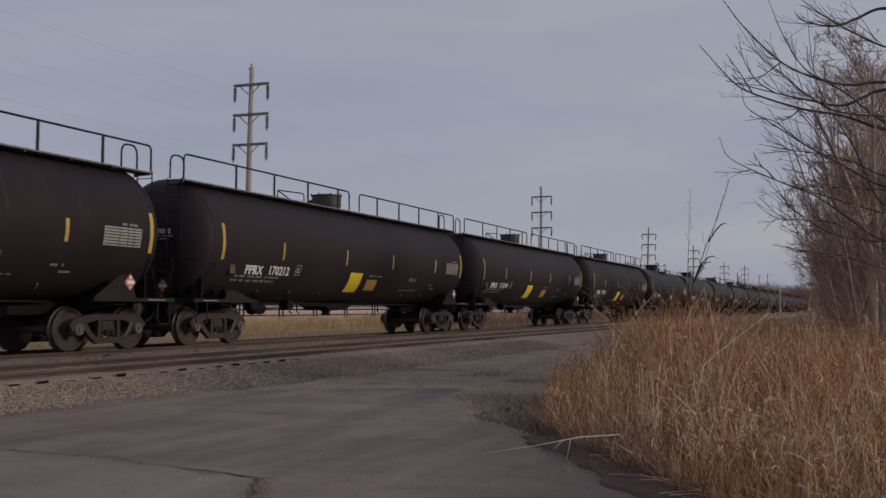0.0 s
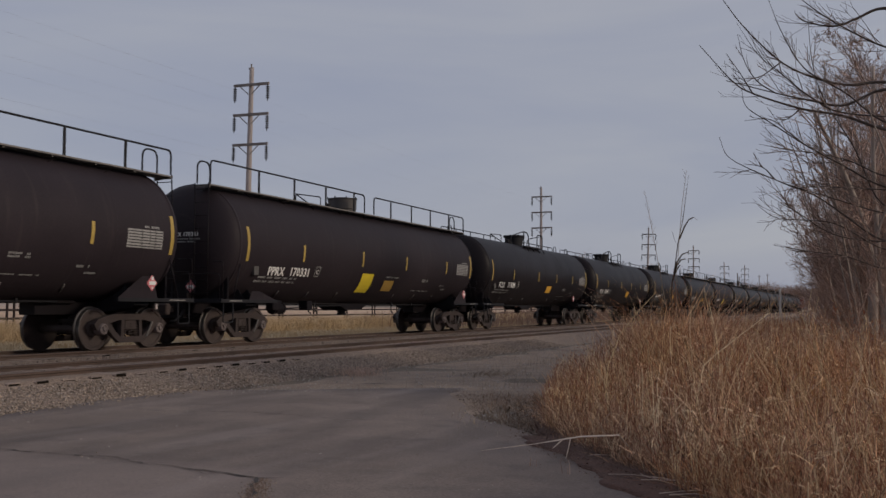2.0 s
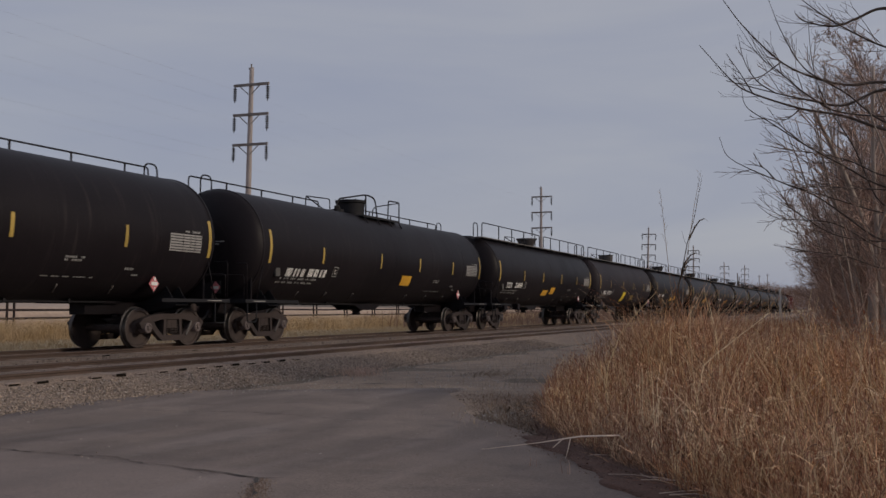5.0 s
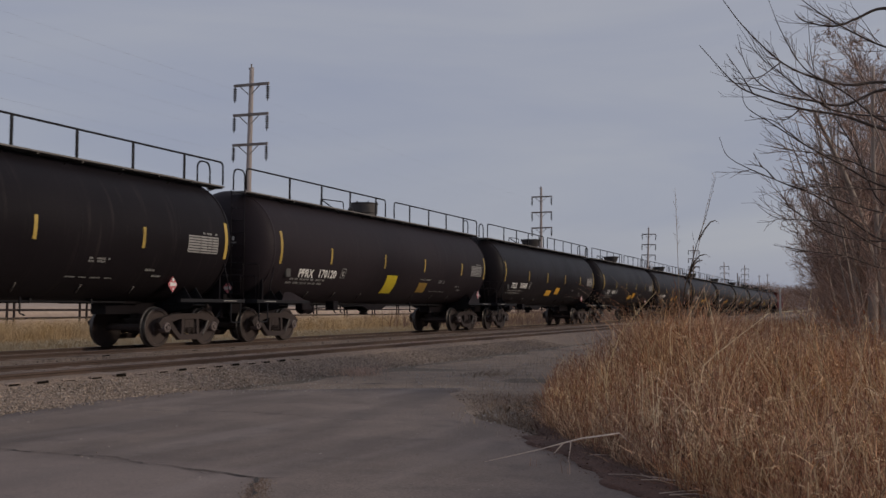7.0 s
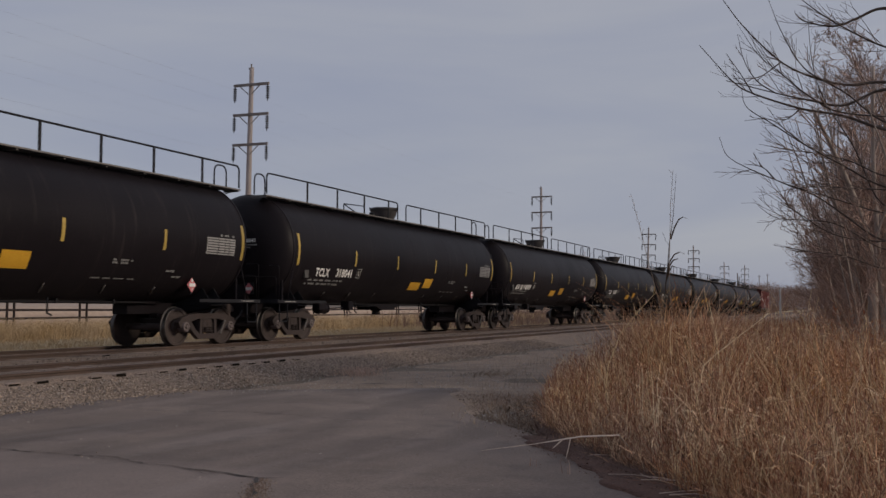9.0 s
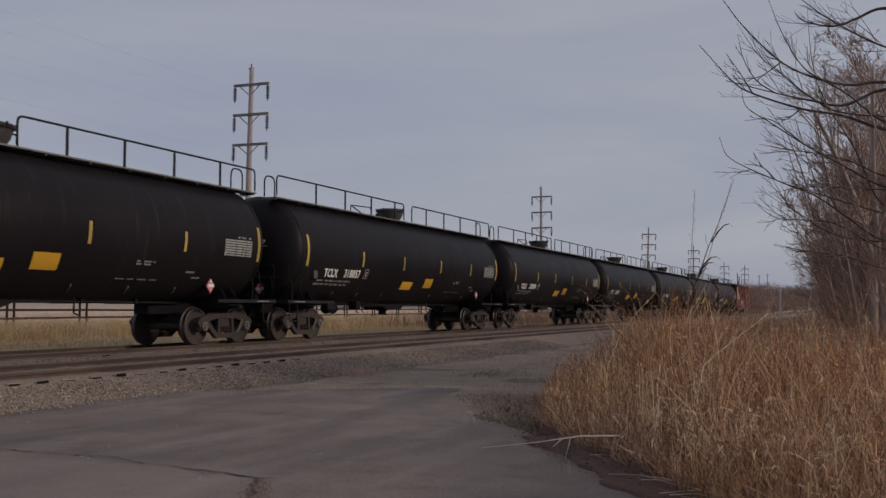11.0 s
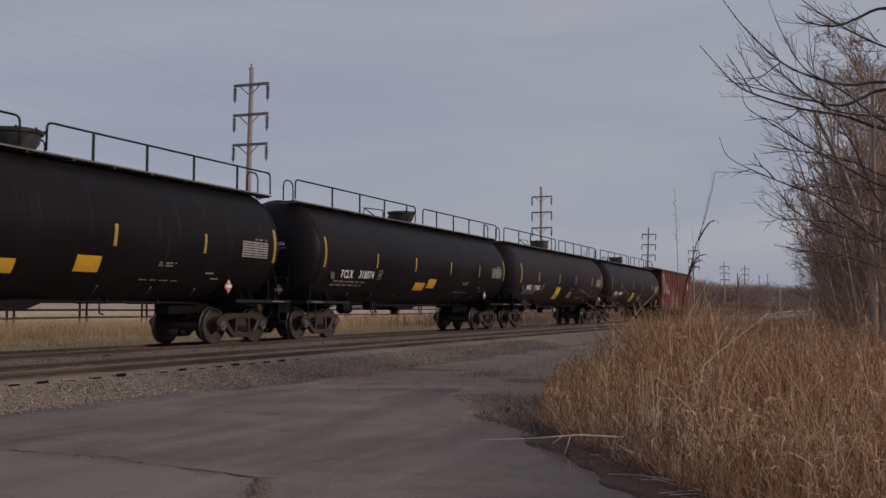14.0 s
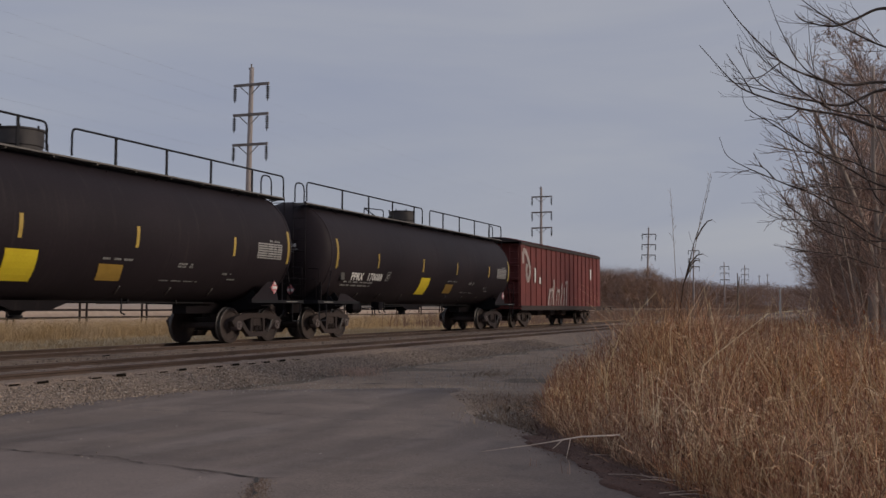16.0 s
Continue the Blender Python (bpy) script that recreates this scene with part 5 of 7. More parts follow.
def build_fence():
    fence = new("pipe_fence")
    tagged(fence, "rust-brown three-rail pipe fence along the field", "fence")
    fence.location = (FENCE_X, 0, -0.1)
    rng = random.Random(9)
    pm = None
    y = 23.62
    while y < 150:
        for yy in (y, y + 0.43):
            if pm is None:
                bm = bmesh.new()
                tube(bm, [(0, 0, -0.2), (0, 0, 1.66)], 0.056, n=8)
                pm = part("post", bm, M["fence"], fence)
            else:
                p = new("post", pm.data)
                p.parent = fence
                pm = p
            pm.location = (0, yy, rng.uniform(-0.03, 0.03))
            pm.rotation_euler = (rng.uniform(-0.02, 0.02), rng.uniform(-0.03, 0.03), 0)
        y += 4.475
    for z in (0.87, 1.25, 1.63):
        bm = bmesh.new()
        tube(bm, [(0, 23 + i * 4.75, z + rng.uniform(-0.02, 0.02)) for i in range(28)], 0.050, n=8)
        part("rail", bm, M["fence"], fence)


# ---------------------------------------------------------------- plants
def blades(n, where, height, width, bend_by, rng, segs=3, wind=(0, 0)):
    """Curved grass blades as tapering strips. where() gives x, y, z."""
    verts, faces = [], []
    for _ in range(n):
        p = where()
        if p is None:
            continue
        x, y, z = p
        h = height * rng.uniform(0.45, 1.0)
        a = rng.uniform(0, TAU)
        w = width * rng.uniform(0.6, 1.3) * 0.5
        bx, by = math.cos(a) * bend_by * rng.random() * h + wind[0] * h, math.sin(a) * bend_by * rng.random() * h + wind[1] * h
        face = rng.uniform(0, TAU)
        fx, fy = math.cos(face) * w, math.sin(face) * w
        k = len(verts)
        wob = 0.0 if segs < 3 else 0.040 * h
        for i in range(segs):
            t = i / segs
            q = 1 - 0.55 * t
            ox, oy = (rng.gauss(0, wob) * t, rng.gauss(0, wob) * t) if wob else (0, 0)
            cx, cy, cz = x + bx * t * t + ox, y + by * t * t + oy, z + h * (t - 0.18 * t * t * bend_by)
            verts.append((cx - fx * q, cy - fy * q, cz))
            verts.append((cx + fx * q, cy + fy * q, cz))
        verts.append((x + bx, y + by, z + h * (1 - 0.18 * bend_by)))
        for i in range(segs - 1):
            faces.append((k + 2 * i, k + 2 * i + 1, k + 2 * i + 3, k + 2 * i + 2))
        faces.append((k + 2 * segs - 2, k + 2 * segs - 1, k + 2 * segs))
    return verts, faces


def rim_x(y):
    """Where the tall grass begins; past the tarmac's corner a strip of bare dirt lies before it."""
    pts = [(-30, 1.4), (0, 0.5), (4.5, -0.15), (5.8, -0.60), (6.7, -1.16), (7.5, -1.70), (8.6, -2.40), (9.4, -2.84), (11.8, -3.62), (15.0, -4.45), (22, -6.2)]
    for (a, xa), (b, xb) in zip(pts, pts[1:]):
        if y <= b:
            return xa + (xb - xa) * (y - a) / (b - a)
    return -6.2


def clump_height(x, y):
    """Height of the tall grass: low at its rim, taller inside, uneven."""
    d = max(0.0, x - rim_x(y))
    base = min(1.06, 0.33 + 0.50 * d)
    return base * (0.97 + 0.30 * noise.noise(Vector((x * 0.9, y * 0.9, 5))) + 0.16 * noise.noise(Vector((x * 3.1, y * 3.1, 7))))


def in_stand(rng, power=1.15):
    """A spot in the stand, more often towards the tarmac."""
    y = 3.4 + 13.5 * rng.random() ** 1.15
    x0 = rim_x(y)
    x1 = 0.06 * y + 0.5 if rng.random() < 0.88 else 0.06 * y + 2.4
    return x0 + (x1 - x0) * rng.random() ** power, y


def build_curled_leaves():
    """Dry leaves that curl and droop at the tops of the stems, and the odd nodding seed head."""
    rng = random.Random(77)
    for name, count, mname, w0 in (("drooping_leaves", 520, "litter", 0.0042), ("bleached_leaves", 620, "straw", 0.0036)):
        v, f = [], []
        for _ in range(count):
            x, y = in_stand(rng, 0.9)
            z = clump_height(x, y) * rng.uniform(0.62, 1.06)
            a, lift, size = rng.uniform(0, TAU), rng.uniform(-0.1, 0.9), rng.uniform(0.08, 0.26)
            side = Vector((-math.sin(a), math.cos(a), rng.uniform(-0.8, 0.8))).normalized()
            p, k = Vector((x, y, z)), len(v)
            for i in range(6):
                q = w0 * (1 - 0.14 * i) * rng.uniform(0.8, 1.2)
                v.extend((tuple(p - side * q), tuple(p + side * q)))
                a += rng.gauss(0, 0.25)
                lift -= rng.uniform(0.1, 0.5)
                p = p + Vector((math.cos(a) * math.cos(lift), math.sin(a) * math.cos(lift), math.sin(lift))) * (size / 5)
            f.extend((k + 2 * i, k + 2 * i + 1, k + 2 * i + 3, k + 2 * i + 2) for i in range(5))
        tagged(from_lists(name, v, f, M[mname]), "dry curled leaves drooping from the tall grass", "grass", kind="stuff")


def build_fallen_stems():
    """Long pale stems lying on the dirt at the foot of the stand."""
    rng = random.Random(83)
    for _ in range(9):
        y = 5.9 + 1.9 * rng.random()
        size, sag = rng.uniform(0.14, 0.5), rng.gauss(0, 0.03)
        bm = bmesh.new()
        tube(bm, [(-size / 2, -sag, 0.003), (-size / 5, sag, rng.uniform(0.005, 0.03)), (size / 5, sag * rng.uniform(0, 1), rng.uniform(0.004, 0.02)), (size / 2, -sag, 0.003)], rng.uniform(0.0016, 0.0030), n=5, taper=0.4)
        stem = tagged(new("fallen_stem"), "pale dry stem lying on the dirt beside the grass", "grass stalk", "fallen stems")
        part("stem", bm, M["stalk"], stem, smooth=True)
        stem.location = (rim_x(y) - rng.uniform(-0.05, 0.2), y, 0.034)
        stem.rotation_euler = (0, 0, rng.gauss(-0.5, 0.7))


def build_tall_grass():
    rng = random.Random(31)
    kinds = {"red": ([], []), "tan": ([], []), "dead": ([], [])}

    def put(kind, x, y, h, width, bend_by, segs, lean=(0, 0)):
        v, f = blades(1, lambda: (x, y, -0.03), h / 0.72, width, bend_by, rng, segs, lean)
        vv, ff = kinds[kind]
        k = len(vv)
        vv.extend(v)
        ff.extend(tuple(i + k for i in q) for q in f)

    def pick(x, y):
        """Strawy towards the rim and in patches, red inside, dead and dark between, as shaded gaps."""
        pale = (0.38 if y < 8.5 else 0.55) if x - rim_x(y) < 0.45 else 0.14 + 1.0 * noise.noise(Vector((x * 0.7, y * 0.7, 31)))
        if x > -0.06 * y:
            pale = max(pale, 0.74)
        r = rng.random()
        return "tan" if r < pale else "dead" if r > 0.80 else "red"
    # tussocks whose blades fan out from one root
    for _ in range(760):
        cx, cy = in_stand(rng)
        kind = pick(cx, cy)
        hh = max(0.2, clump_height(cx, cy)) * (rng.uniform(0.45, 0.75) if kind == "dead" else rng.uniform(0.70, 1.14))
        lx, ly = rng.gauss(0, 0.13), rng.gauss(0, 0.13)
        for _ in range(rng.randint(22, 54)):
            a, q = rng.uniform(0, TAU), abs(rng.gauss(0, 0.075))
            out = rng.uniform(0.0, 0.42) * min(1, q / 0.08)
            put(kind if rng.random() < 0.8 else pick(cx, cy), cx + math.cos(a) * q, cy + math.sin(a) * q, hh * rng.uniform(0.40, 1.0), rng.choice((0.003, 0.005, 0.0085)) * (1.45 if kind == "tan" else 1.0), rng.choice((0.3, 0.7, 1.6)), 4, (lx + math.cos(a) * out, ly + math.sin(a) * out))
    # single blades between them
    for _ in range(9000):
        x, y = in_stand(rng)
        put(pick(x, y), x + rng.gauss(0, 0.05), y, max(0.2, clump_height(x, y)) * rng.uniform(0.35, 0.95), rng.choice((0.003, 0.005, 0.009)), rng.choice((0.4, 1.0, 2.2)), 4, (0.35 * noise.noise(Vector((x * 1.3, y * 1.3, 9))), 0.35 * noise.noise(Vector((x * 1.3, y * 1.3, 19)))))
    # low dead thatch, its dark colour standing in for shade at the stand's foot
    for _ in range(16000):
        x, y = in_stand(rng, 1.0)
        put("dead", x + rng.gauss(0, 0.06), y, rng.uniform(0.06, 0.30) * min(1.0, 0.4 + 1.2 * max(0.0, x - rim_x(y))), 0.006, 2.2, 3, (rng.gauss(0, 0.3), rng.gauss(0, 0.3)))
    # loose pale fringe along the rim
    for _ in range(1500):
        y = 3.8 + 6.8 * rng.random()
        x = rim_x(y) + abs(rng.gauss(0, 0.10)) - 0.03
        put(rng.choice(("tan", "dead", "tan", "red")), x, y, rng.uniform(0.12, 0.48), rng.choice((0.0028, 0.0045)), rng.choice((0.5, 1.5)), 4, (rng.gauss(-0.25, 0.3), rng.gauss(0, 0.3)))
    for _ in range(26000):
        y = 13 + 56 * rng.random() ** 1.5
        x = max(-0.225 * y, -8.4) + (8 + 0.05 * y) * rng.random() ** 1.2
        put(rng.choice(("dead", "tan", "red", "tan", "dead")), x, y, rng.uniform(0.55, 1.05) + 0.15 * noise.noise(Vector((x, y * 0.6, 3))), rng.choice((0.006, 0.010)), 0.7, 2)
    # a taller wispy tuft behind
    for _ in range(2600):
        x, y = rng.gauss(-2.15, 0.62), rng.gauss(13.4, 0.35)
        put(rng.choice(("red", "tan", "tan")), x, y, 0.86 * rng.uniform(0.9, 1.9) * math.exp(-((x + 2.15) / 1.35) ** 2), rng.choice((0.005, 0.008)), 0.8, 5, (rng.gauss(0.05, 0.12), 0))
    # rank growth before the trees
    for _ in range(6500):
        y = 9.5 + 7.5 * rng.random()
        x = -0.06 * y + (0.14 * y + 0.5) * rng.random() ** 0.8
        put(rng.choice(("dead", "red", "tan", "dead")), x, y, rng.uniform(0.75, 1.18) * (0.9 + 0.3 * noise.noise(Vector((x * 2, y, 5)))), rng.choice((0.004, 0.007)), 1.2, 4, (rng.gauss(0, 0.2), rng.gauss(0, 0.2)))
    for kind, name, material, label in (("red", "tall_grass", M["grass"], "thick tangled stand of dry reddish-brown tall grass beside the tarmac"), ("tan", "straw_grass", M["tan_grass"], "pale tan straw mixed through the stand of tall grass"), ("dead", "dead_grass", M["dead"], "dark brown dead grass, its thatch toned as shade at the foot")):
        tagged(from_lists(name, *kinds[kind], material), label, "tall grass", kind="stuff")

    # curled seed fuzz in the upper half of the stand
    v_all, f_all = [], []
    for _ in range(20000):
        x, y = in_stand(rng)
        h = clump_height(x, y) * rng.uniform(0.45, 1.05)
        a, l, w = rng.uniform(0, TAU), rng.uniform(0.015, 0.06), rng.uniform(0.0010, 0.0030)
        tilt = rng.uniform(0.05, 0.85)
        dx, dy, dz = math.cos(a) * l * tilt, math.sin(a) * l * tilt, l * (1 - 0.5 * tilt) * rng.choice((1, 1, -0.5))
        k = len(v_all)
        v_all.extend([(x - w, y, h), (x + w, y, h), (x + dx * 0.4 + 1.6 * w, y + dy * 0.4, h + dz * 0.6), (x + dx, y + dy, h + dz)])
        f_all.append((k, k + 1, k + 2))
        f_all.append((k, k + 2, k + 3))
    tagged(from_lists("seed_fuzz", v_all, f_all, M["fuzz"]), "reddish curled seed fuzz in the dry grass", "grass seed", kind="stuff")

    # curled pale leaves caught among the stems
    v_all, f_all = [], []
    for _ in range(1500):
        x, y = in_stand(rng, 1.0)
        p = Vector((x, y, clump_height(x, y) * rng.uniform(0.12, 1.0)))
        a, e = rng.uniform(0, TAU), rng.uniform(-0.5, 1.3)
        w, l = rng.uniform(0.0014, 0.0034), rng.uniform(0.02, 0.09)
        da, de = rng.gauss(0, 0.5), rng.gauss(-0.35, 0.4)
        k = len(v_all)
        for i in range(4):
            s = Vector((-math.sin(a), math.cos(a), 0.6)) * w * (1 - 0.22 * i)
            v_all.extend([tuple(p - s), tuple(p + s)])
            p = p + Vector((math.cos(a) * math.cos(e), math.sin(a) * math.cos(e), math.sin(e))) * l
            a, e = a + da, e + de
        f_all.extend((k + 2 * i, k + 2 * i + 1, k + 2 * i + 3, k + 2 * i + 2) for i in range(3))
    tagged(from_lists("curled_leaves", v_all, f_all, M["straw"]), "pale curled leaves caught among the dry stems", "grass leaves", kind="stuff")

    # dark soil strip, wider where y is below 8.8
    bm = bmesh.new()
    prev = None
    for i in range(90):
        y = 3.2 + 0.1 * i
        left = rim_x(y) - (0.42 + 0.06 * math.sin(3.1 * y) + 0.05 * math.sin(7.7 * y + 1) + rng.uniform(-0.03, 0.03)) * (1 if y < 8.8 else 0.4)
        row = []
        for k in range(9):
            x = left + (0.03 * k if k < 3 else 0.06 + 0.19 * (k - 2))
            row.append(bm.verts.new((x, y, -0.02 if k == 0 else 0.014 + 0.012 * min(k, 3) / 3 + 0.022 * noise.noise(Vector((x * 5, y * 5, 2))))))
        if prev:
            for a, b, c, d in zip(prev, prev[1:], row[1:], row):
                bm.faces.new((a, b, c, d))
        prev = row
    tagged(link("soil_strip", bm, M["soil"], smooth=True), "dark reddish soil along the foot of the tall grass", "soil", kind="structure")
    # matted dead stems at the foot of the stand and on the dirt before it
    v_all, f_all = [], []
    for _ in range(9000):
        y = 4.0 + 9.0 * rng.random()
        x = edge_x(y) + (rim_x(y) - edge_x(y) + 0.5) * rng.random() ** 0.6 - 0.03
        a, l, w = rng.uniform(0, TAU), rng.uniform(0.04, 0.22), rng.uniform(0.001, 0.003)
        z0, z1 = rng.uniform(-0.02, 0.03), rng.uniform(0.0, 0.07)
        dx, dy = math.cos(a) * l, math.sin(a) * l
        nx, ny = -math.sin(a) * w, math.cos(a) * w
        k = len(v_all)
        v_all.extend([(x - nx, y - ny, z0), (x + nx, y + ny, z0), (x + dx + nx, y + dy + ny, z1), (x + dx - nx, y + dy - ny, z1)])
        f_all.append((k, k + 1, k + 2, k + 3))
    lv, lf = [], []
    for _ in range(14000):
        y = 3.8 + 7.6 * rng.random()
        x = rim_x(y) + rng.gauss(-0.16, 0.17)
        if x < rim_x(y) - 0.50 or (y > 8.4 and rng.random() < 0.75):
            continue
        a, b, l = rng.uniform(0, TAU), rng.gauss(0, 0.22), rng.uniform(0.004, 0.014)
        w = l * rng.uniform(0.3, 0.8)
        c = Vector((x, y, 0.010 + 0.022 * rng.random() ** 2))
        u = Vector((math.cos(a), math.sin(a), b)) * l
        q = Vector((-math.sin(a), math.cos(a), rng.gauss(0, 0.4))) * w
        k = len(lv)
        lv.extend(tuple(p) for p in (c - u, c + q, c + u, c - q))
        lf.append((k, k + 1, k + 2, k + 3))
    tagged(from_lists("leaf_litter", lv, lf, M["leaf_litter"]), "dark brown leaf litter along the tarmac's edge", "leaf litter", kind="stuff")
    ob = from_lists("straw_litter", v_all, f_all, M["litter"])
    tagged(ob, "broken dull straw lying along the tarmac edge", "straw", kind="stuff")

    # low green weeds in the grass foot
    v, f = blades(700, lambda: ((lambda y: (rim_x(y) + rng.uniform(-0.1, 0.6), y, 0.0))(rng.uniform(3.6, 6.4))), 0.10, 0.012, 1.5, rng, 2)
    ob = from_lists("green_weeds", v, f, M["moss"])
    tagged(ob, "low dark green weeds at the foot of the grass", "weeds", kind="stuff")
    # thin weeds on the dirt, a flattened patch and tufts by the rails
    v, f = blades(14, lambda: (rng.gauss(-4.15, 0.05), rng.gauss(11.3, 0.12), -0.02), 0.46, 0.008, 0.5, rng, 3)
    for n, cx, sx, cy, sy, h, w, bd in ((420, -3.25, 0.30, 10.3, 0.55, 0.20, 0.005, 1.3), (260, -3.6, 0.4, 10.8, 0.6, 0.13, 0.006, 1.4), (520, -6.2, 0.24, 17.0, 0.35, 0.10, 0.016, 1.8), (80, -5.2, 0.4, 15.0, 0.8, 0.2, 0.008, 1.2), (120, -9.0, 0.12, 15.6, 0.6, 0.16, 0.006, 1.2), (420, -6.0, 0.7, 20.5, 2.6, 0.26, 0.008, 0.9)):
        vv, ff = blades(n, lambda: (rng.gauss(cx, sx), rng.gauss(cy, sy), -0.01), h, w, bd, rng, 2)
        k = len(v)
        v.extend(vv)
        f.extend(tuple(i + k for i in q) for q in ff)
    v2, f2 = blades(420, lambda: (rng.gauss(-8.3, 0.22), rng.gauss(15.7, 0.28), 0.0), 0.26, 0.005, 1.3, rng, 3)
    # two made-up tufts on the tarmac for dark marks of the hanging leaf
    for x, y in ((-2.29, 7.18), (-1.97, 6.93)):
        vv, ff = blades(4, lambda: (x + rng.gauss(0, 0.02), y + rng.gauss(0, 0.02), 0.0), 0.13, 0.007, 0.5, rng, 3)
        k = len(v2)
        v2.extend(vv)
        f2.extend(tuple(i + k for i in q) for q in ff)
    tagged(from_lists("low_weed", v2, f2, M["brush"]), "low leafless reddish-brown weed in gravel, two added tufts on tarmac", "weed", kind="stuff")
    tagged(from_lists("verge_weeds", v, f, M["reed_pale"]), "sparse pale dry weeds growing through the gravel", "weeds", kind="stuff")


def build_pale_stems():
    """Single pale stalks, upright, leaning or snapped over, in the stand."""
    rng = random.Random(77)
    verts, faces = [], []
    for _ in range(3600):
        x, y = in_stand(rng, 1.0)
        h = clump_height(x, y) * rng.uniform(0.35, 0.98)
        a, lean = rng.uniform(0, TAU), rng.choice((0.05, 0.12, 0.2, 0.35, 0.8))
        p = Vector((x, y, 0.45 * h * rng.random()))
        d = Vector((math.cos(a) * lean, math.sin(a) * lean, 1)).normalized()
        r = rng.uniform(0.0015, 0.0042)
        pts = [p]
        for _ in range(rng.randint(3, 5)):       # stiff joints, now and then a snapped one
            kink = 0.9 if rng.random() < 0.14 else 0.12
            d = (d + Vector((rng.gauss(0, kink), rng.gauss(0, kink), rng.gauss(0, kink * 0.7)))).normalized()
            p = p + d * h * rng.uniform(0.14, 0.28)
            pts.append(p)
        k, n = len(verts), len(pts)
        for i, q in enumerate(pts):
            w = 1.2 * r * (1 - 0.5 * i / n)
            verts.extend([(q.x - w, q.y, q.z), (q.x + w * 0.5, q.y + w, q.z), (q.x + w * 0.5, q.y - w, q.z)])
        for i in range(n - 1):
            b = k + 3 * i
            faces.extend([(b, b + 1, b + 4, b + 3), (b + 1, b + 2, b + 5, b + 4), (b + 2, b, b + 3, b + 5)])
    tagged(from_lists("pale_stems", verts, faces, M["straw"]), "pale broken straw stalks leaning in the dry grass", "grass stalks", kind="stuff")
    # the long ones that stand out
    for x, y, rz, pts, r in ((-1.21, 8.39, 22.95, ((-0.03, 0.45), (0.03, 0.72), (0.12, 0.80), (0.36, 0.98), (0.62, 1.17)), 0.006), (-2.45, 10.6, 22.95, ((-0.10, 0.30), (-0.07, 0.56), (0.08, 0.93), (0.27, 1.16), (0.48, 1.38)), 0.005), (-1.35, 10.0, 22.95, ((0.10, 0.60), (0.07, 0.95), (0.01, 1.28)), 0.006), (0.22, 7.4, 22.95, ((-0.05, 0.40), (-0.14, 0.62), (-0.22, 0.90)), 0.005)):
        st = tagged(new("bent_stalk"), "long pale stalk bent over in the dry grass", "grass stalk", "bent stalks")
        bm = bmesh.new()
        tube(bm, [(pts[0][0] - 0.04, 0.05, -0.03)] + [(u, 0.02 * i, z) for i, (u, z) in enumerate(pts)], r, n=4, taper=0.35)
        part("stem", bm, M["straw"], st)
        st.location, st.rotation_euler = (x, y, 0), (0, 0, radians(rz))


def build_leaning_stalk():
    """The stalk that nods over the tarmac, and its base."""
    st = new("leaning_stalk")
    tagged(st, "pale dry stalk that leans out over the tarmac", "grass stalk")
    bm = bmesh.new()
    tube(bm, [(0.30, 0.35, -0.16), (0.16, 0.1, -0.01), (0.05, 0, 0.0), (-0.15, 0.0, -0.005), (-0.32, 0.0, -0.03)], 0.007, n=5, taper=0.75)
    part("stem", bm, M["stalk"], st)
    bm = bmesh.new()
    tube(bm, [(-0.31, 0.0, -0.029), (-0.48, 0.0, -0.055), (-0.90, -0.05, -0.095)], 0.0045, n=4, taper=0.2)
    part("tip", bm, M["stalk"], st)
    bm = bmesh.new()
    tube(bm, [(-0.28, 0, -0.02), (-0.36, 0.0, -0.09)], 0.005, n=4, taper=0.4)
    part("leaf", bm, M["stalk"], st)
    bm = bmesh.new()
    tube(bm, [(-0.225, 0, -0.012), (-0.24, 0.0, -0.08), (-0.262, 0.01, -0.17)], 0.0045, n=4, taper=0.4)
    part("leaf", bm, M["stalk"], st)
    return st


def build_reed():
    """Tall dark reed with drooping leaf tips."""
    reed = new("reed")
    tagged(reed, "tall dark reed with drooping leaf tips above the grass", "reed")
    bm = bmesh.new()
    tube(bm, [(-0.10, 0, 0), (-0.03, 0, 1.08), (0.03, 0, 1.54), (0.11, 0, 1.82), (0.19, 0, 2.14), (0.31, 0, 2.50), (0.38, 0, 2.78), (0.46, 0, 3.1)], 0.0115, n=6, taper=0.15)
    part("stem", bm, M["reed"], reed)
    leaves = ([(0.22, 0, 2.20), (0.31, 0.01, 2.36), (0.39, 0.02, 2.46), (0.46, 0.02, 2.485), (0.52, 0.02, 2.44)], [(0.09, 0, 1.76), (0.15, 0.01, 1.88), (0.24, 0.02, 1.98), (0.32, 0.02, 2.0), (0.39, 0.02, 1.96)], [(0.08, 0, 1.72), (0.14, 0, 1.83), (0.20, -0.01, 1.90), (0.27, -0.01, 1.91), (0.31, -0.02, 1.86)], [(0.05, 0, 1.62), (0.11, 0, 1.74), (0.18, 0, 1.83), (0.22, 0, 1.80)], [(0.19, 0, 2.1), (0.15, 0.01, 2.2), (0.13, 0.02, 2.32)])
    for pts in leaves:
        bm = bmesh.new()
        prev = None
        for i, p in enumerate(pts):
            w = 0.013 * (1 - 0.7 * i / (len(pts) - 1))
            p = Vector(p)
            cur = (bm.verts.new(p + Vector((0.3 * w, -w, -w))), bm.verts.new(p + Vector((-0.3 * w, w, w))))
            if prev:
                bm.faces.new((prev[0], cur[0], cur[1], prev[1]))
            prev = cur
        part("leaf", bm, M["reed"], reed)
    return reed


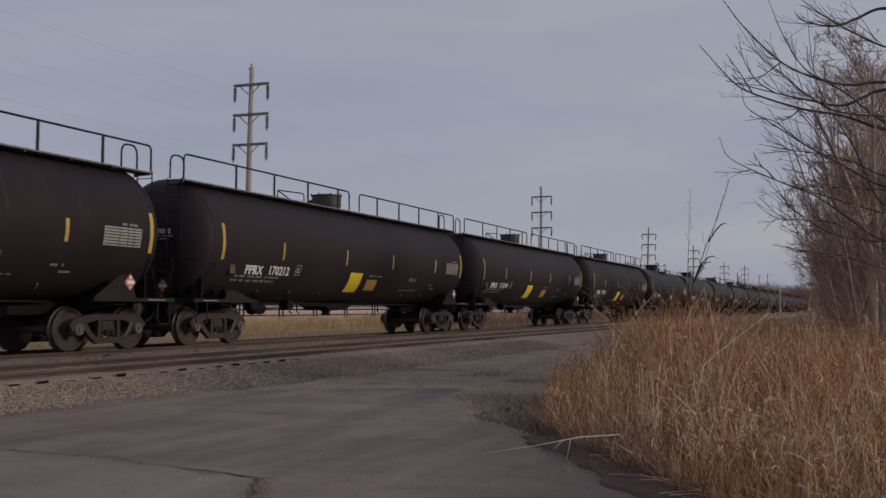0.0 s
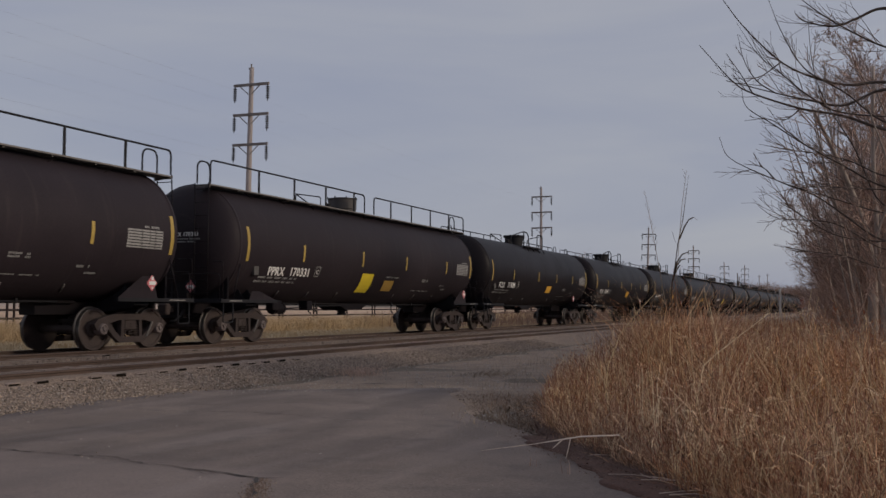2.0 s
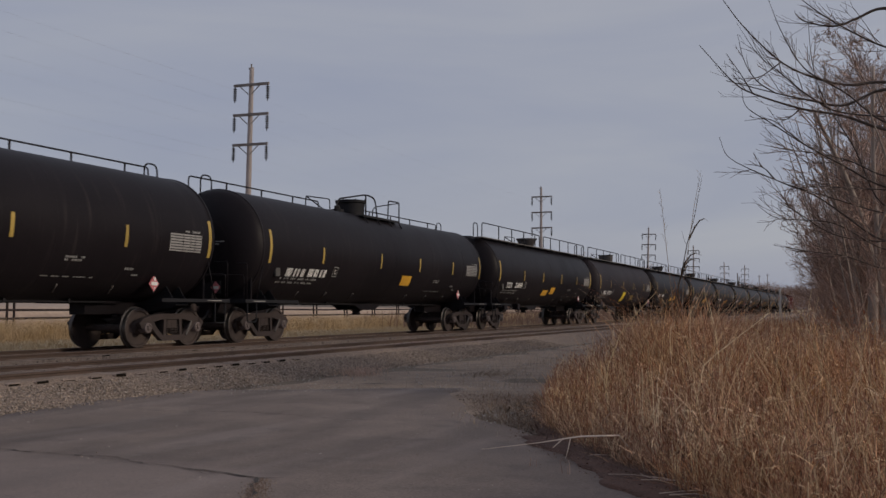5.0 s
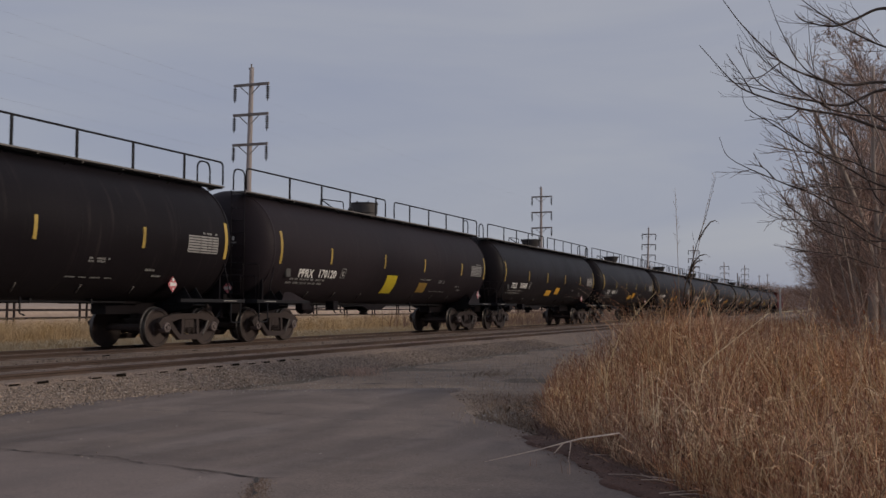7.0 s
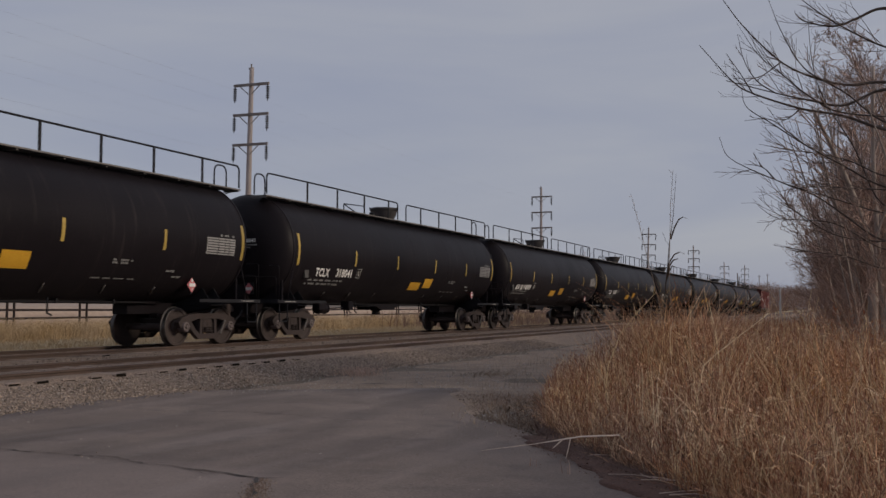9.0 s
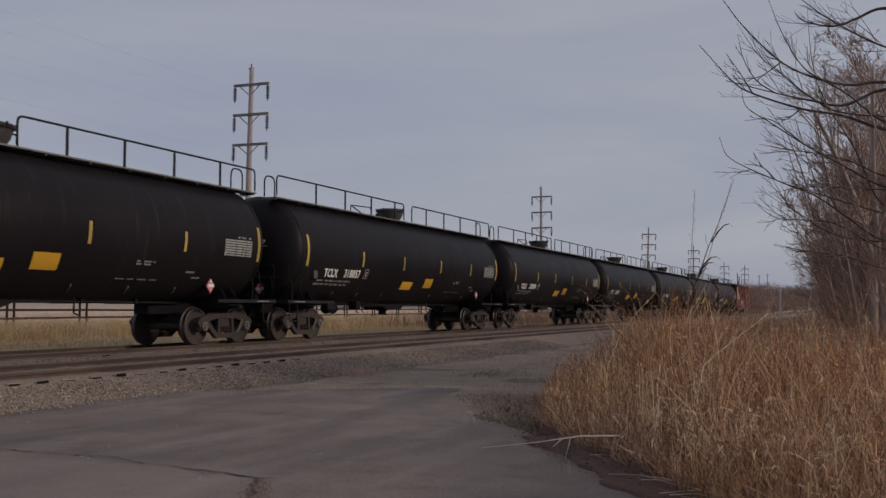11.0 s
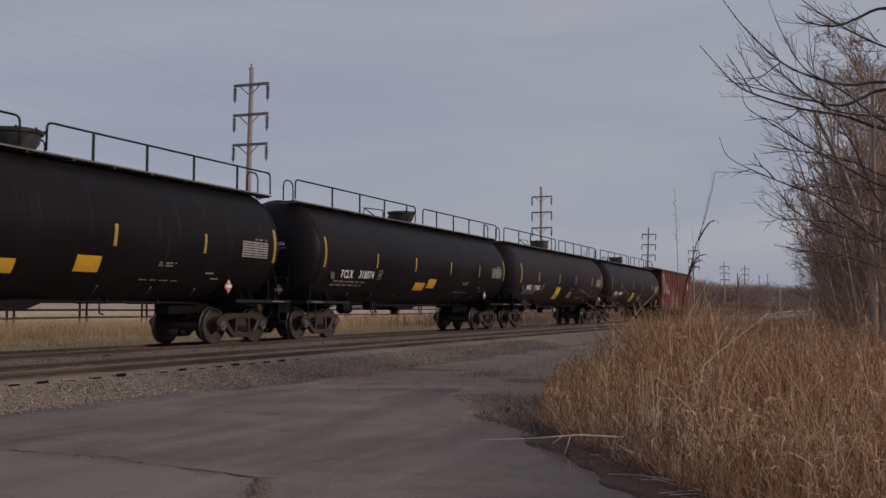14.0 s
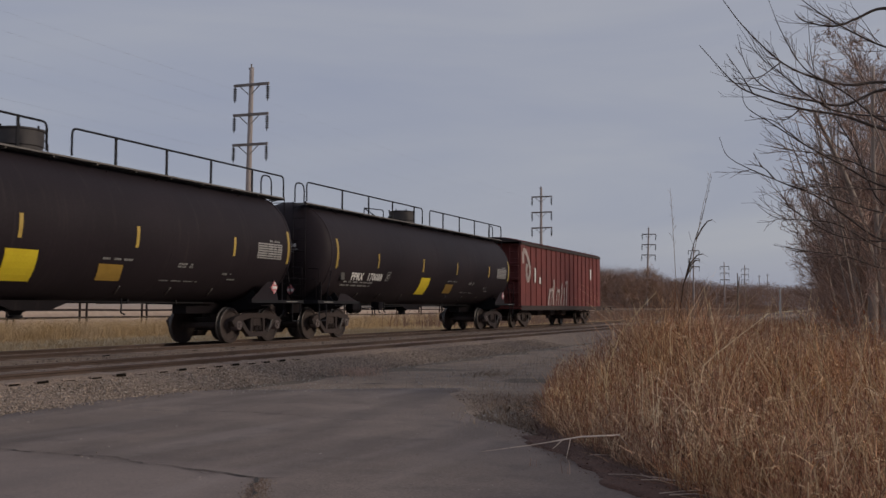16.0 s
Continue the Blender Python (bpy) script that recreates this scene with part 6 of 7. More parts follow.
def build_seed_stalk(tip):
    st = new("seed_stalk")
    tagged(st, "fine pale seed stalk standing above the grass", "grass stalk", "seed stalks")
    bm = bmesh.new()
    tube(bm, [(0, 0, 0), (tip[0] * 0.3, 0, tip[2] * 0.5), (tip[0] * 0.75, 0, tip[2] * 0.85), tip], 0.006, n=4, taper=0.3)
    part("stem", bm, M["reed_pale"], st)
    bm = bmesh.new()
    rng = random.Random(int(tip[2] * 100))
    for i in range(12):
        t = 0.72 + 0.28 * i / 12
        p = Vector((tip[0] * (t ** 1.3), 0, tip[2] * t))
        tube(bm, [p, p + Vector((rng.uniform(-0.05, 0.05), rng.uniform(-0.05, 0.05), rng.uniform(0.03, 0.09)))], 0.0025, n=3, close=False)
    tagged(part("seed_head", bm, M["reed_pale"], st), kind="stuff")
    return st


def branch_lists(rng, verts, faces, p, d, length, r, depth, spec):
    """Grow one limb and its side shoots as three- to six-sided tapering tubes."""
    n = max(2, int(length / spec["step"][min(depth, len(spec["step"]) - 1)]))
    sides = (7, 5, 4, 3, 3, 3)[min(depth, 5)]
    pts, dirs = [p.copy()], [d.copy()]
    for i in range(n):
        wob = spec["wobble"] * (1 + 0.4 * depth)
        d = (d + Vector((rng.gauss(0, wob), rng.gauss(0, wob), rng.gauss(0, wob) + spec["up"][min(depth, len(spec["up"]) - 1)]))).normalized()
        p = p + d * (length / n)
        pts.append(p.copy())
        dirs.append(d.copy())
    k0 = len(verts)
    for i, (q, dd) in enumerate(zip(pts, dirs)):
        u = dd.orthogonal().normalized()
        w = dd.cross(u)
        rad = max(spec["min_r"], r * (1 - 0.72 * i / n))
        for s in range(sides):
            a = TAU * s / sides
            verts.append(tuple(q + (u * math.cos(a) + w * math.sin(a)) * rad))
    for i in range(n):
        for s in range(sides):
            a, b = k0 + i * sides + s, k0 + i * sides + (s + 1) % sides
            faces.append((a, b, b + sides, a + sides))
    if depth >= spec["depth"]:
        return
    kids = spec["kids"][min(depth, len(spec["kids"]) - 1)]
    kids = int(kids * rng.uniform(0.75, 1.3) + 0.5)
    for _ in range(kids):
        t = rng.uniform(spec["from"][min(depth, len(spec["from"]) - 1)], 1.0)
        i = min(n - 1, int(t * n))
        q = pts[i].lerp(pts[i + 1], t * n - i)
        dd = dirs[i]
        side = Vector((rng.gauss(0, 1), rng.gauss(0, 1), rng.gauss(0, 1)))
        side = (side - dd * side.dot(dd)).normalized()
        ang = rng.uniform(*spec["angle"])
        nd = (dd * math.cos(ang) + side * math.sin(ang) + Vector(spec["pull"]) * (1 if depth < 2 else 0.3)).normalized()
        branch_lists(rng, verts, faces, q, nd, length * rng.uniform(*spec["ratio"][min(depth, len(spec["ratio"]) - 1)]) * (1.15 - 0.5 * t), max(spec["min_r"], r * (1 - 0.72 * t) * 0.6), depth + 1, spec)


def bare_tree(name, seed, height, r, lean=(0, 0), pull=(0, 0, 0), depth=4, kids=(13, 9, 7, 4), label="", min_r=0.0045, trunk_from=0.22, ratio=((0.30, 0.42), (0.40, 0.62), (0.4, 0.65), (0.4, 0.6)), category="tree"):
    rng = random.Random(seed)
    spec = {"step": (0.5, 0.3, 0.22, 0.16, 0.14), "wobble": 0.05, "up": (0.02, 0.05, 0.03, 0.02), "min_r": min_r, "depth": depth, "kids": kids, "from": (trunk_from, 0.15, 0.12, 0.1), "angle": (0.45, 1.15), "pull": pull, "ratio": ratio}
    tv, tf = [], []
    trunk_spec = dict(spec, depth=0)
    st = rng.getstate()
    d0 = Vector((lean[0], lean[1], 1)).normalized()
    branch_lists(rng, tv, tf, Vector((0, 0, -0.2)), d0, height, r, 0, trunk_spec)
    rng.setstate(st)
    av, af = [], []
    branch_lists(rng, av, af, Vector((0, 0, -0.2)), d0, height, r, 0, spec)
    nv, nf = len(tv), len(tf)
    cv, cf = av[nv:], [tuple(i - nv for i in f) for f in af[nf:]]
    tree = tagged(new(name), label, category)
    from_lists("trunk", tv, tf, M["bark"], tree, smooth=True)
    from_lists("crown", cv, cf, M["farwood"] if name == "far_tree" else M["brush"] if name == "bare_shrub" else M["twig"], tree)
    return tree


def grow_path(rng, pts, n):
    """Smooth path of n points through the given ones."""
    pts = [Vector(p) for p in pts]
    pts = [pts[0] * 2 - pts[1]] + pts + [pts[-1] * 2 - pts[-2]]
    out = []
    m = len(pts) - 3
    for i in range(n + 1):
        t = i / n * m
        k = min(m - 1, int(t))
        t -= k
        a, b, c, d = pts[k:k + 4]
        out.append(0.5 * (2 * b + (c - a) * t + (2 * a - 5 * b + 4 * c - d) * t * t + (3 * b - a - 3 * c + d) * t ** 3))
    return out


# long limbs, (distance to the right, height) in the tree's own plane
BOUGHS = (
    ((6.02, 5.23), (5.65, 5.08), (5.34, 4.98), (4.96, 5.05), (4.84, 5.15)),
    ((6.01, 4.70), (5.49, 4.94), (5.11, 5.16), (4.58, 5.55)),
    ((5.99, 4.22), (5.55, 4.18), (5.09, 4.28), (4.64, 4.50), (4.15, 4.98), (3.85, 5.39)),
    ((5.99, 4.11), (5.47, 3.90), (5.01, 3.97), (4.55, 4.07), (3.89, 4.24)),
    ((5.98, 3.58), (5.46, 3.76), (4.89, 3.86), (4.25, 4.07), (3.98, 4.24), (3.54, 4.74)),
    ((5.93, 2.08), (5.43, 2.42), (5.05, 2.68), (4.53, 2.89), (3.93, 3.18), (3.79, 3.47)),
    ((5.95, 2.80), (5.44, 3.07), (4.92, 3.35), (4.47, 3.64), (4.13, 3.86), (4.06, 4.12)),
    ((5.98, 3.68), (5.47, 4.07), (4.94, 4.38), (4.63, 4.87), (4.44, 5.35)),
)
LOW_BOUGHS = (
    ((5.46, 3.80), (5.01, 4.03), (4.64, 4.34), (4.33, 4.61), (4.05, 5.05)),
    ((5.96, 2.95), (5.45, 3.17), (4.69, 3.30), (4.31, 3.37)),
    ((5.93, 1.96), (5.27, 2.30), (4.55, 2.36), (4.25, 2.53)),
    ((5.42, 2.11), (4.82, 2.43), (4.49, 2.68)),
    ((5.95, 2.75), (5.44, 2.77), (4.91, 2.78), (4.26, 2.66)),
    ((5.95, 2.57), (5.60, 3.34), (5.24, 3.95), (5.08, 4.49), (5.03, 5.35)),
    ((5.9, 2.45), (5.3, 2.62), (4.7, 2.80), (4.2, 2.98)),
    ((5.9, 1.7), (5.4, 1.86), (4.9, 1.92), (4.45, 2.0)),
)
# side limbs: bough, joint on it, then their own points
FORKS = (
    (2, 3, ((4.38, 4.31), (4.17, 4.26), (3.97, 4.25))),
    (4, 2, ((4.71, 3.72), (4.53, 3.71))),
    (4, 3, ((4.10, 4.32), (3.88, 4.61))),
    (6, 2, ((4.70, 3.52), (4.43, 3.69), (4.07, 3.66))),
    (5, 3, ((4.36, 3.06), (4.10, 3.10))),
    (3, 3, ((4.30, 4.24), (4.12, 4.50), (4.02, 4.85))),
)


def twigs_along(rng, path, count, lo, hi, spec, limb_ob):
    """Side shoots that leave a limb at a slant and turn up."""
    v, f = [], []
    n = len(path) - 1
    for _ in range(count):
        t = rng.uniform(0.12, 0.78)
        k = min(n - 1, int(t * n))
        d = (path[k + 1] - path[k]).normalized()
        side = Vector((rng.gauss(0, 0.5), rng.gauss(0, 1), rng.gauss(0.15, 1)))
        side = (side - d * side.dot(d)).normalized()
        ang = rng.uniform(0.25, 0.65)
        branch_lists(rng, v, f, path[k].lerp(path[k + 1], 0.5), d * math.cos(ang) + side * math.sin(ang), rng.uniform(lo, hi) * (1.1 - 0.7 * t), 0.0062, 2, spec)
    tagged(from_lists("twig_spray", v, f, M["midtwig"], limb_ob), kind="stuff")


def reaching_tree():
    """The near tree: a slim trunk with long limbs that sweep out level and turn up at their tips."""
    rng = random.Random(41)
    tree = tagged(new("bare_tree"), "bare winter tree whose long dark limbs sweep over the grass", "tree")
    spec = {"step": (0.4, 0.22, 0.14, 0.12), "wobble": 0.05, "up": (0.01, 0.05, 0.09, 0.07), "min_r": 0.0026, "depth": 3, "kids": (0, 3, 3.0, 1.6), "from": (0.2, 0.2, 0.15, 0.15), "angle": (0.3, 0.75), "pull": (-0.1, 0, 0.1), "ratio": ((0.3, 0.5), (0.3, 0.5), (0.35, 0.60), (0.35, 0.6))}
    tv, tf = [], []
    branch_lists(rng, tv, tf, Vector((0, 0, -0.2)), Vector((-0.01, 0.02, 1)).normalized(), 7.0, 0.085, 0, dict(spec, depth=0))
    from_lists("trunk", tv, tf, M["bark"], tree, smooth=True)
    sways = []
    for i, limb in enumerate(BOUGHS + LOW_BOUGHS):
        sway = rng.uniform(-0.12, 0.12)
        sways.append(sway)
        pts = [(0.0, 0.0, limb[0][1] - 0.08)] + [(u - 6.55, sway * k / len(limb), z) for k, (u, z) in enumerate(limb, 1)]
        path = grow_path(rng, pts, 26)
        bm = bmesh.new()
        main = i < len(BOUGHS)
        tube(bm, path, (0.017 if i in (1, 5, 6, 7) else 0.026) if main else 0.013, n=5, taper=0.18)
        limb_ob = part("limb", bm, M["darktwig"], tree, smooth=True)
        twigs_along(rng, path, 11 if main else 12, 0.3, 1.0, spec, limb_ob)
    for k, joint, limb in FORKS:
        y = sways[k] * (joint + 1) / len(BOUGHS[k])
        u0, z0 = BOUGHS[k][joint]
        path = grow_path(rng, [(u0 - 6.55, y, z0)] + [(u - 6.55, y - 0.05 * q, z) for q, (u, z) in enumerate(limb)], 12)
        bm = bmesh.new()
        tube(bm, path, 0.010, n=5, taper=0.3)
        limb_ob = part("limb", bm, M["darktwig"], tree, smooth=True)
        twigs_along(rng, path, 3, 0.2, 0.4, spec, limb_ob)
    tree.location = (-5.07 + 6.50 * math.cos(radians(22.95)), 11.97 + 6.50 * math.sin(radians(22.95)), 0.045)
    tree.rotation_euler = (0, 0, radians(22.95))


def stem_tree():
    """Pale grey many-stemmed tree at the edge of the wood."""
    rng = random.Random(52)
    tree = tagged(new("bare_tree"), "many-stemmed bare tree with pale grey-tan bark", "tree")
    spec = {"step": (0.4, 0.22, 0.18, 0.14), "wobble": 0.04, "up": (0.01, 0.07, 0.06, 0.04), "min_r": 0.004, "depth": 4, "kids": (0, 5, 3, 1), "from": (0.2, 0.2, 0.15, 0.2), "angle": (0.35, 0.8), "pull": (-0.1, 0, 0.16), "ratio": ((0.3, 0.5), (0.3, 0.5), (0.35, 0.55), (0.3, 0.5))}
    stems = (((0.1, -0.2), (0.16, 1.2), (-0.02, 2.4), (0.12, 3.4), (-0.30, 4.6)), ((0.05, -0.2), (-0.12, 1.3), (-0.38, 2.8), (-0.58, 3.6), (-0.85, 4.7)), ((-0.2, -0.2), (-0.32, 1.3), (-0.5, 2.4), (-0.75, 3.4), (-0.9, 4.4)), ((0.25, -0.2), (0.18, 1.2), (0.36, 2.3), (0.22, 3.2), (0.40, 4.4)), ((0.1, -0.2), (-0.30, 1.5), (-0.50, 2.6), (-0.62, 3.9), (-0.75, 5.1)))
    for i, stem in enumerate(stems):
        path = grow_path(rng, [(u, rng.uniform(-0.1, 0.1) + 0.2 * k * (i % 3 - 1), z) for k, (u, z) in enumerate(stem)], 20)
        bm = bmesh.new()
        tube(bm, path, (0.032, 0.024, 0.020, 0.027, 0.017)[i], n=8, taper=0.35)
        st = part("stem", bm, M["pale_bark"], tree, smooth=True)
        v, f = [], []
        for _ in range(9):
            t = rng.uniform(0.08, 0.62)
            k = min(19, int(t * 20))
            d = (path[k + 1] - path[k]).normalized()
            side = Vector((rng.gauss(-0.5, 1), rng.gauss(0, 1), 0.2)).normalized()
            branch_lists(rng, v, f, path[k], (d * 0.7 + side * 0.7).normalized(), rng.uniform(0.7, 1.4) * (1.1 - 0.6 * t), 0.010, 1, spec)
        tagged(from_lists("twig_spray", v, f, M["twig"], st), kind="stuff")
    tree.location = (0.32, 16.43, -0.05)
    tree.rotation_euler = (0, 0, radians(22.95))
    for x, y, k, rz in ((-0.21, 17.3, 0.95, 150), (0.30, 15.77, 0.90, 260), (-0.10, 19.5, 1.08, 80), (0.12, 14.55, 0.86, 30)):
        copy_thing(tree, pose(x, y, -0.05, 0, 0, rz)).scale = (k, k, k)


def trunk_tree():
    """Two stouter pale trunks standing in the thicket, one upright, one leaning over the grass."""
    rng = random.Random(57)
    tree = tagged(new("bare_tree"), "bare tree with two stout pale brown trunks in the thicket", "tree")
    spec = {"step": (0.4, 0.22, 0.18, 0.14), "wobble": 0.05, "up": (0.01, 0.05, 0.05, 0.03), "min_r": 0.004, "depth": 3, "kids": (0, 5, 3, 1), "from": (0.2, 0.2, 0.15, 0.2), "angle": (0.35, 0.8), "pull": (-0.12, 0, 0.10), "ratio": ((0.3, 0.5), (0.3, 0.5), (0.35, 0.55), (0.3, 0.5))}
    for r, stem in ((0.088, ((0.03, -0.3), (0.0, 1.0), (-0.01, 1.75), (-0.11, 2.30), (-0.31, 2.88), (-0.62, 3.55), (-0.90, 4.1))),
                    (0.048, ((0.24, -0.3), (0.20, 1.2), (0.18, 2.4), (0.18, 3.6), (0.24, 4.9)))):
        path = grow_path(rng, [(u, 0.06 * k * (-1 if r > 0.06 else 1), z) for k, (u, z) in enumerate(stem)], 24)
        bm = bmesh.new()
        tube(bm, path, r, n=9, taper=0.22 if r > 0.06 else 0.5)
        st = part("trunk", bm, M["pale_bark"], tree, smooth=True)
        v, f = [], []
        for _ in range(16):
            k = rng.randrange(7, 23)
            d = (path[k + 1] - path[k]).normalized()
            side = Vector((rng.gauss(-0.5, 1), rng.gauss(0, 1), 0.2)).normalized()
            branch_lists(rng, v, f, path[k], (d * 0.6 + side * 0.8).normalized(), rng.uniform(0.6, 1.2), 0.011, 1, spec)
        tagged(from_lists("twig_spray", v, f, M["brush"], st), kind="stuff")
    tree.location = (0.20, 15.55, -0.05)
    tree.rotation_euler = (0, 0, radians(22.95))


def build_trees():
    lab = "bare winter tree with grey-brown bark and dense fine twigs"
    reaching_tree()
    stem_tree()
    trunk_tree()
    a2 = bare_tree("bare_tree", 17, 6.6, 0.05, lean=(0.06, 0.02), pull=(-0.18, 0.0, 0.20), kids=(20, 9, 6, 2), label="bare winter tree whose long thin limbs reach over the grass", trunk_from=0.15, ratio=((0.32, 0.48), (0.34, 0.5), (0.3, 0.5), (0.3, 0.5)))
    a2.location = (0.7, 19.5, -0.05)
    a2.scale = (0.95, 0.95, 0.84)
    b = bare_tree("bare_tree", 8, 9.0, 0.12, lean=(-0.03, 0.05), pull=(-0.10, 0, 0.12), kids=(17, 8, 6, 3), label=lab, trunk_from=0.12)
    b.location = (1.2, 24.0, -0.05)
    b.scale = (0.85, 0.85, 0.76)
    c = bare_tree("bare_tree", 12, 7.6, 0.09, lean=(0.02, 0.0), pull=(-0.06, 0, 0.1), kids=(18, 8, 6, 3), label=lab, trunk_from=0.06)
    c.location = (0.7, 30.0, -0.05)
    spots = [(1.6, 36, 1.0, 90), (0.9, 43, 1.0, 300), (3.0, 41, 1.1, 150), (0.3, 52, 1.0, 20), (2.6, 55, 1.1, 250), (-0.5, 64, 1.0, 130), (2.0, 70, 1.1, 60), (-1.3, 80, 1.0, 330), (1.5, 90, 1.1, 200), (-2.3, 100, 1.0, 80), (0.5, 110, 1.1, 10), (-3.4, 125, 1.0, 170), (-4.0, 150, 1.0, 290), (-1.0, 140, 1.1, 40)]
    for i, (x, y, s, rz) in enumerate(spots):
        t = copy_thing((b, c)[i % 2], pose(x, y, -0.05, 0, 0, rz))
        t.scale = (s, s, s)
    # brush below the trees
    s1 = bare_tree("bare_shrub", 21, 3.4, 0.035, pull=(0, 0, 0.1), kids=(26, 10, 6), depth=3, label="dense bare brown shrub under the trees", trunk_from=0.02, ratio=((0.3, 0.5), (0.4, 0.6)), category="shrub", min_r=0.004)
    s1.location = (1.0, 19.2, -0.05)
    for x, y, k, rz in ((-0.02, 16.0, 0.55, 20), (0.62, 17.8, 0.70, 250), (0.48, 17.2, 0.66, 300), (-0.10, 17.6, 0.58, 80)):
        copy_thing(s1, pose(x, y, -0.05, 0, 0, rz)).scale = (k, k, k)
    rng = random.Random(14)
    for i in range(34):
        y = 17 + 75 * (i / 34) ** 1.3
        x = 0.7 - 0.042 * (y - 17) + rng.uniform(0.2, 1.0 + 0.03 * (y - 17))
        t = copy_thing(s1, pose(x, y, -0.05, 0, 0, rng.uniform(0, 360)))
        k = rng.uniform(0.8, 1.35)
        t.scale = (k, k, k * rng.uniform(0.8, 1.1))


def build_far_woods():
    """Brush and bare crowns far off across the tracks, one unsorted mass of shoots."""
    rng = random.Random(55)
    verts, faces = [], []

    def shoot(x, y, z, h, w, lean):
        k = len(verts)
        dx, dy = rng.gauss(0, lean) * h, rng.gauss(0, lean) * h
        verts.extend([(x - w, y, z), (x + w, y, z), (x + dx + w * 0.3, y + dy, z + h), (x + dx - w * 0.3, y + dy, z + h)])
        faces.append((k, k + 1, k + 2, k + 3))
    for _ in range(125000):
        y = 165 + 455 * rng.random() ** 1.2
        x = -44 - 14 * rng.random() + max(0.0, y - 340) * 0.12
        lump = noise.noise(Vector((x * 0.05, y * 0.05, 1)))
        top = 9.9 + 0.010 * (y - 200) + 1.2 * math.exp(-((y - 230) / 22) ** 2) + 3.4 * lump + 2.2 * noise.noise(Vector((x * 0.2, y * 0.16, 2))) + rng.gauss(0, 0.5)
        shoot(x, y, 0.4 + rng.random() ** 0.8 * top * 0.80, rng.uniform(0.4, 1.3), rng.uniform(0.010, 0.034), 0.9)
    for _ in range(10000):                       # low scrub along the far side of the track
        y = 60 + 260 * rng.random()
        x = -22 - 12 * rng.random()
        shoot(x, y, -0.1, rng.uniform(0.3, 1.3), rng.uniform(0.012, 0.03), 0.25)
    for _ in range(13000):                       # and at the bank's foot
        shoot(-35.3 - 2.2 * rng.random(), 105 + 480 * rng.random(), -0.1, rng.uniform(0.5, 1.5), rng.uniform(0.014, 0.035), 0.25)
    for _ in range(14000):                       # low scrub on the bank's top
        shoot(-38.0 - 6 * rng.random(), 105 + 560 * rng.random(), 1.2, rng.uniform(0.3, 1.1), rng.uniform(0.014, 0.035), 0.3)
    for _ in range(22000):                       # brush along the bank
        y = 115 + 620 * rng.random()
        x = -42.6 - 6 * rng.random()
        shoot(x, y, 0.7, rng.uniform(0.5, 2.6), rng.uniform(0.014, 0.04), 0.3)
    ob = from_lists("far_brush", verts, faces, M["farwood"])
    tagged(ob, "brown leafless brush and scrub far across the tracks", "brush", kind="stuff")
    ft = bare_tree("far_tree", 33, 9.5, 0.16, kids=(22, 12, 8), depth=3, min_r=0.012, label="bare brown tree far across the tracks", trunk_from=0.2, ratio=((0.4, 0.6), (0.4, 0.65)))
    ft.location = (-60, 176, 1.0)
    for x, y, k, rz in ((-41.5, 196, 0.62, 40), (-38.0, 190, 0.70, 130), (-44.5, 205, 0.66, 250), (-36.5, 200, 0.58, 310)):
        t = copy_thing(ft, pose(x, y, 1.0, 0, 0, rz))
        t.scale = (k, k, k)
    for i in range(26):
        y = 172 + 330 * rng.random()
        x = -52 + max(0.0, y - 340) * 0.12 + rng.uniform(-6, 6)
        t = copy_thing(ft, pose(x, y, 1.0, 0, 0, rng.uniform(0, 360)))
        k = rng.uniform(0.45, 0.65)
        t.scale = (k * 1.2, k * 1.2, k)


def build_field():
    rng = random.Random(66)

    def strip():
        y = 12 + 90 * rng.random() ** 1.4
        return (rng.uniform(-35.4, -20.2), y, -0.12)
    v, f = blades(52000, strip, 0.30, 0.018, 1.2, rng, 2)
    v2, f2 = blades(80000, lambda: (rng.uniform(-35.2, -30.6), 18 + 90 * rng.random() ** 1.3, -0.12), 1.30, 0.011, 1.2, rng, 2)
    k = len(v)
    v.extend(v2)
    f.extend(tuple(i + k for i in q) for q in f2)
    tagged(from_lists("field_grass", v, f, M["yellow_grass"]), "dry yellow meadow grass between track and fence", "grass", kind="stuff")


def build_posts():
    """Odd stumps and posts beside the far track."""
    bm = bmesh.new()
    tube(bm, [(0, 0, -0.2), (0.12, 0, 3.0), (0.22, 0, 5.6), (0.12, 0, 8.2)], 0.23, n=7, taper=0.4)
    tube(bm, [(0.2, 0, 5.4), (0.42, 0, 6.4), (0.50, 0, 7.5)], 0.10, n=6, taper=0.5)
    st = tagged(new("dead_trunk"), "dark broken dead trunk standing beyond the tracks", "dead tree")
    part("trunk", bm, M["bark"], st)
    st.location = (-21.0, 195, -0.1)
    pole = None
    for y, h in ((478.0, 17.6), (525.0, 19.6)):
        bm = bmesh.new()
        tube(bm, [(0, 0, -0.4), (0.05, 0, 9), (0.1, 0, h)], 0.24, n=8, taper=0.7)
        box(bm, -0.8, 0.9, -0.12, 0.12, h - 0.6, h - 0.42)
        pole = tagged(new("bare_pole"), "plain far timber pole with one short arm", "utility pole", "far poles")
        part("shaft", bm, M["pole"], pole)
        pole.location = (POLE_X, y, POLE_Z)
    bm = bmesh.new()
    tube(bm, [(0, 0, -0.2), (0, 0, 2.75)], 0.085, n=8)
    mp = tagged(new("marker_post"), "pale weathered marker post by the track", "post")
    part("post", bm, M["pale_post"], mp)
    mp.location = (-5.4, 80, 0.0)


# ---------------------------------------------------------------- the place, then the train
build_ground()
build_tarmac()
BED = build_bed()
TRACKS = build_tracks()

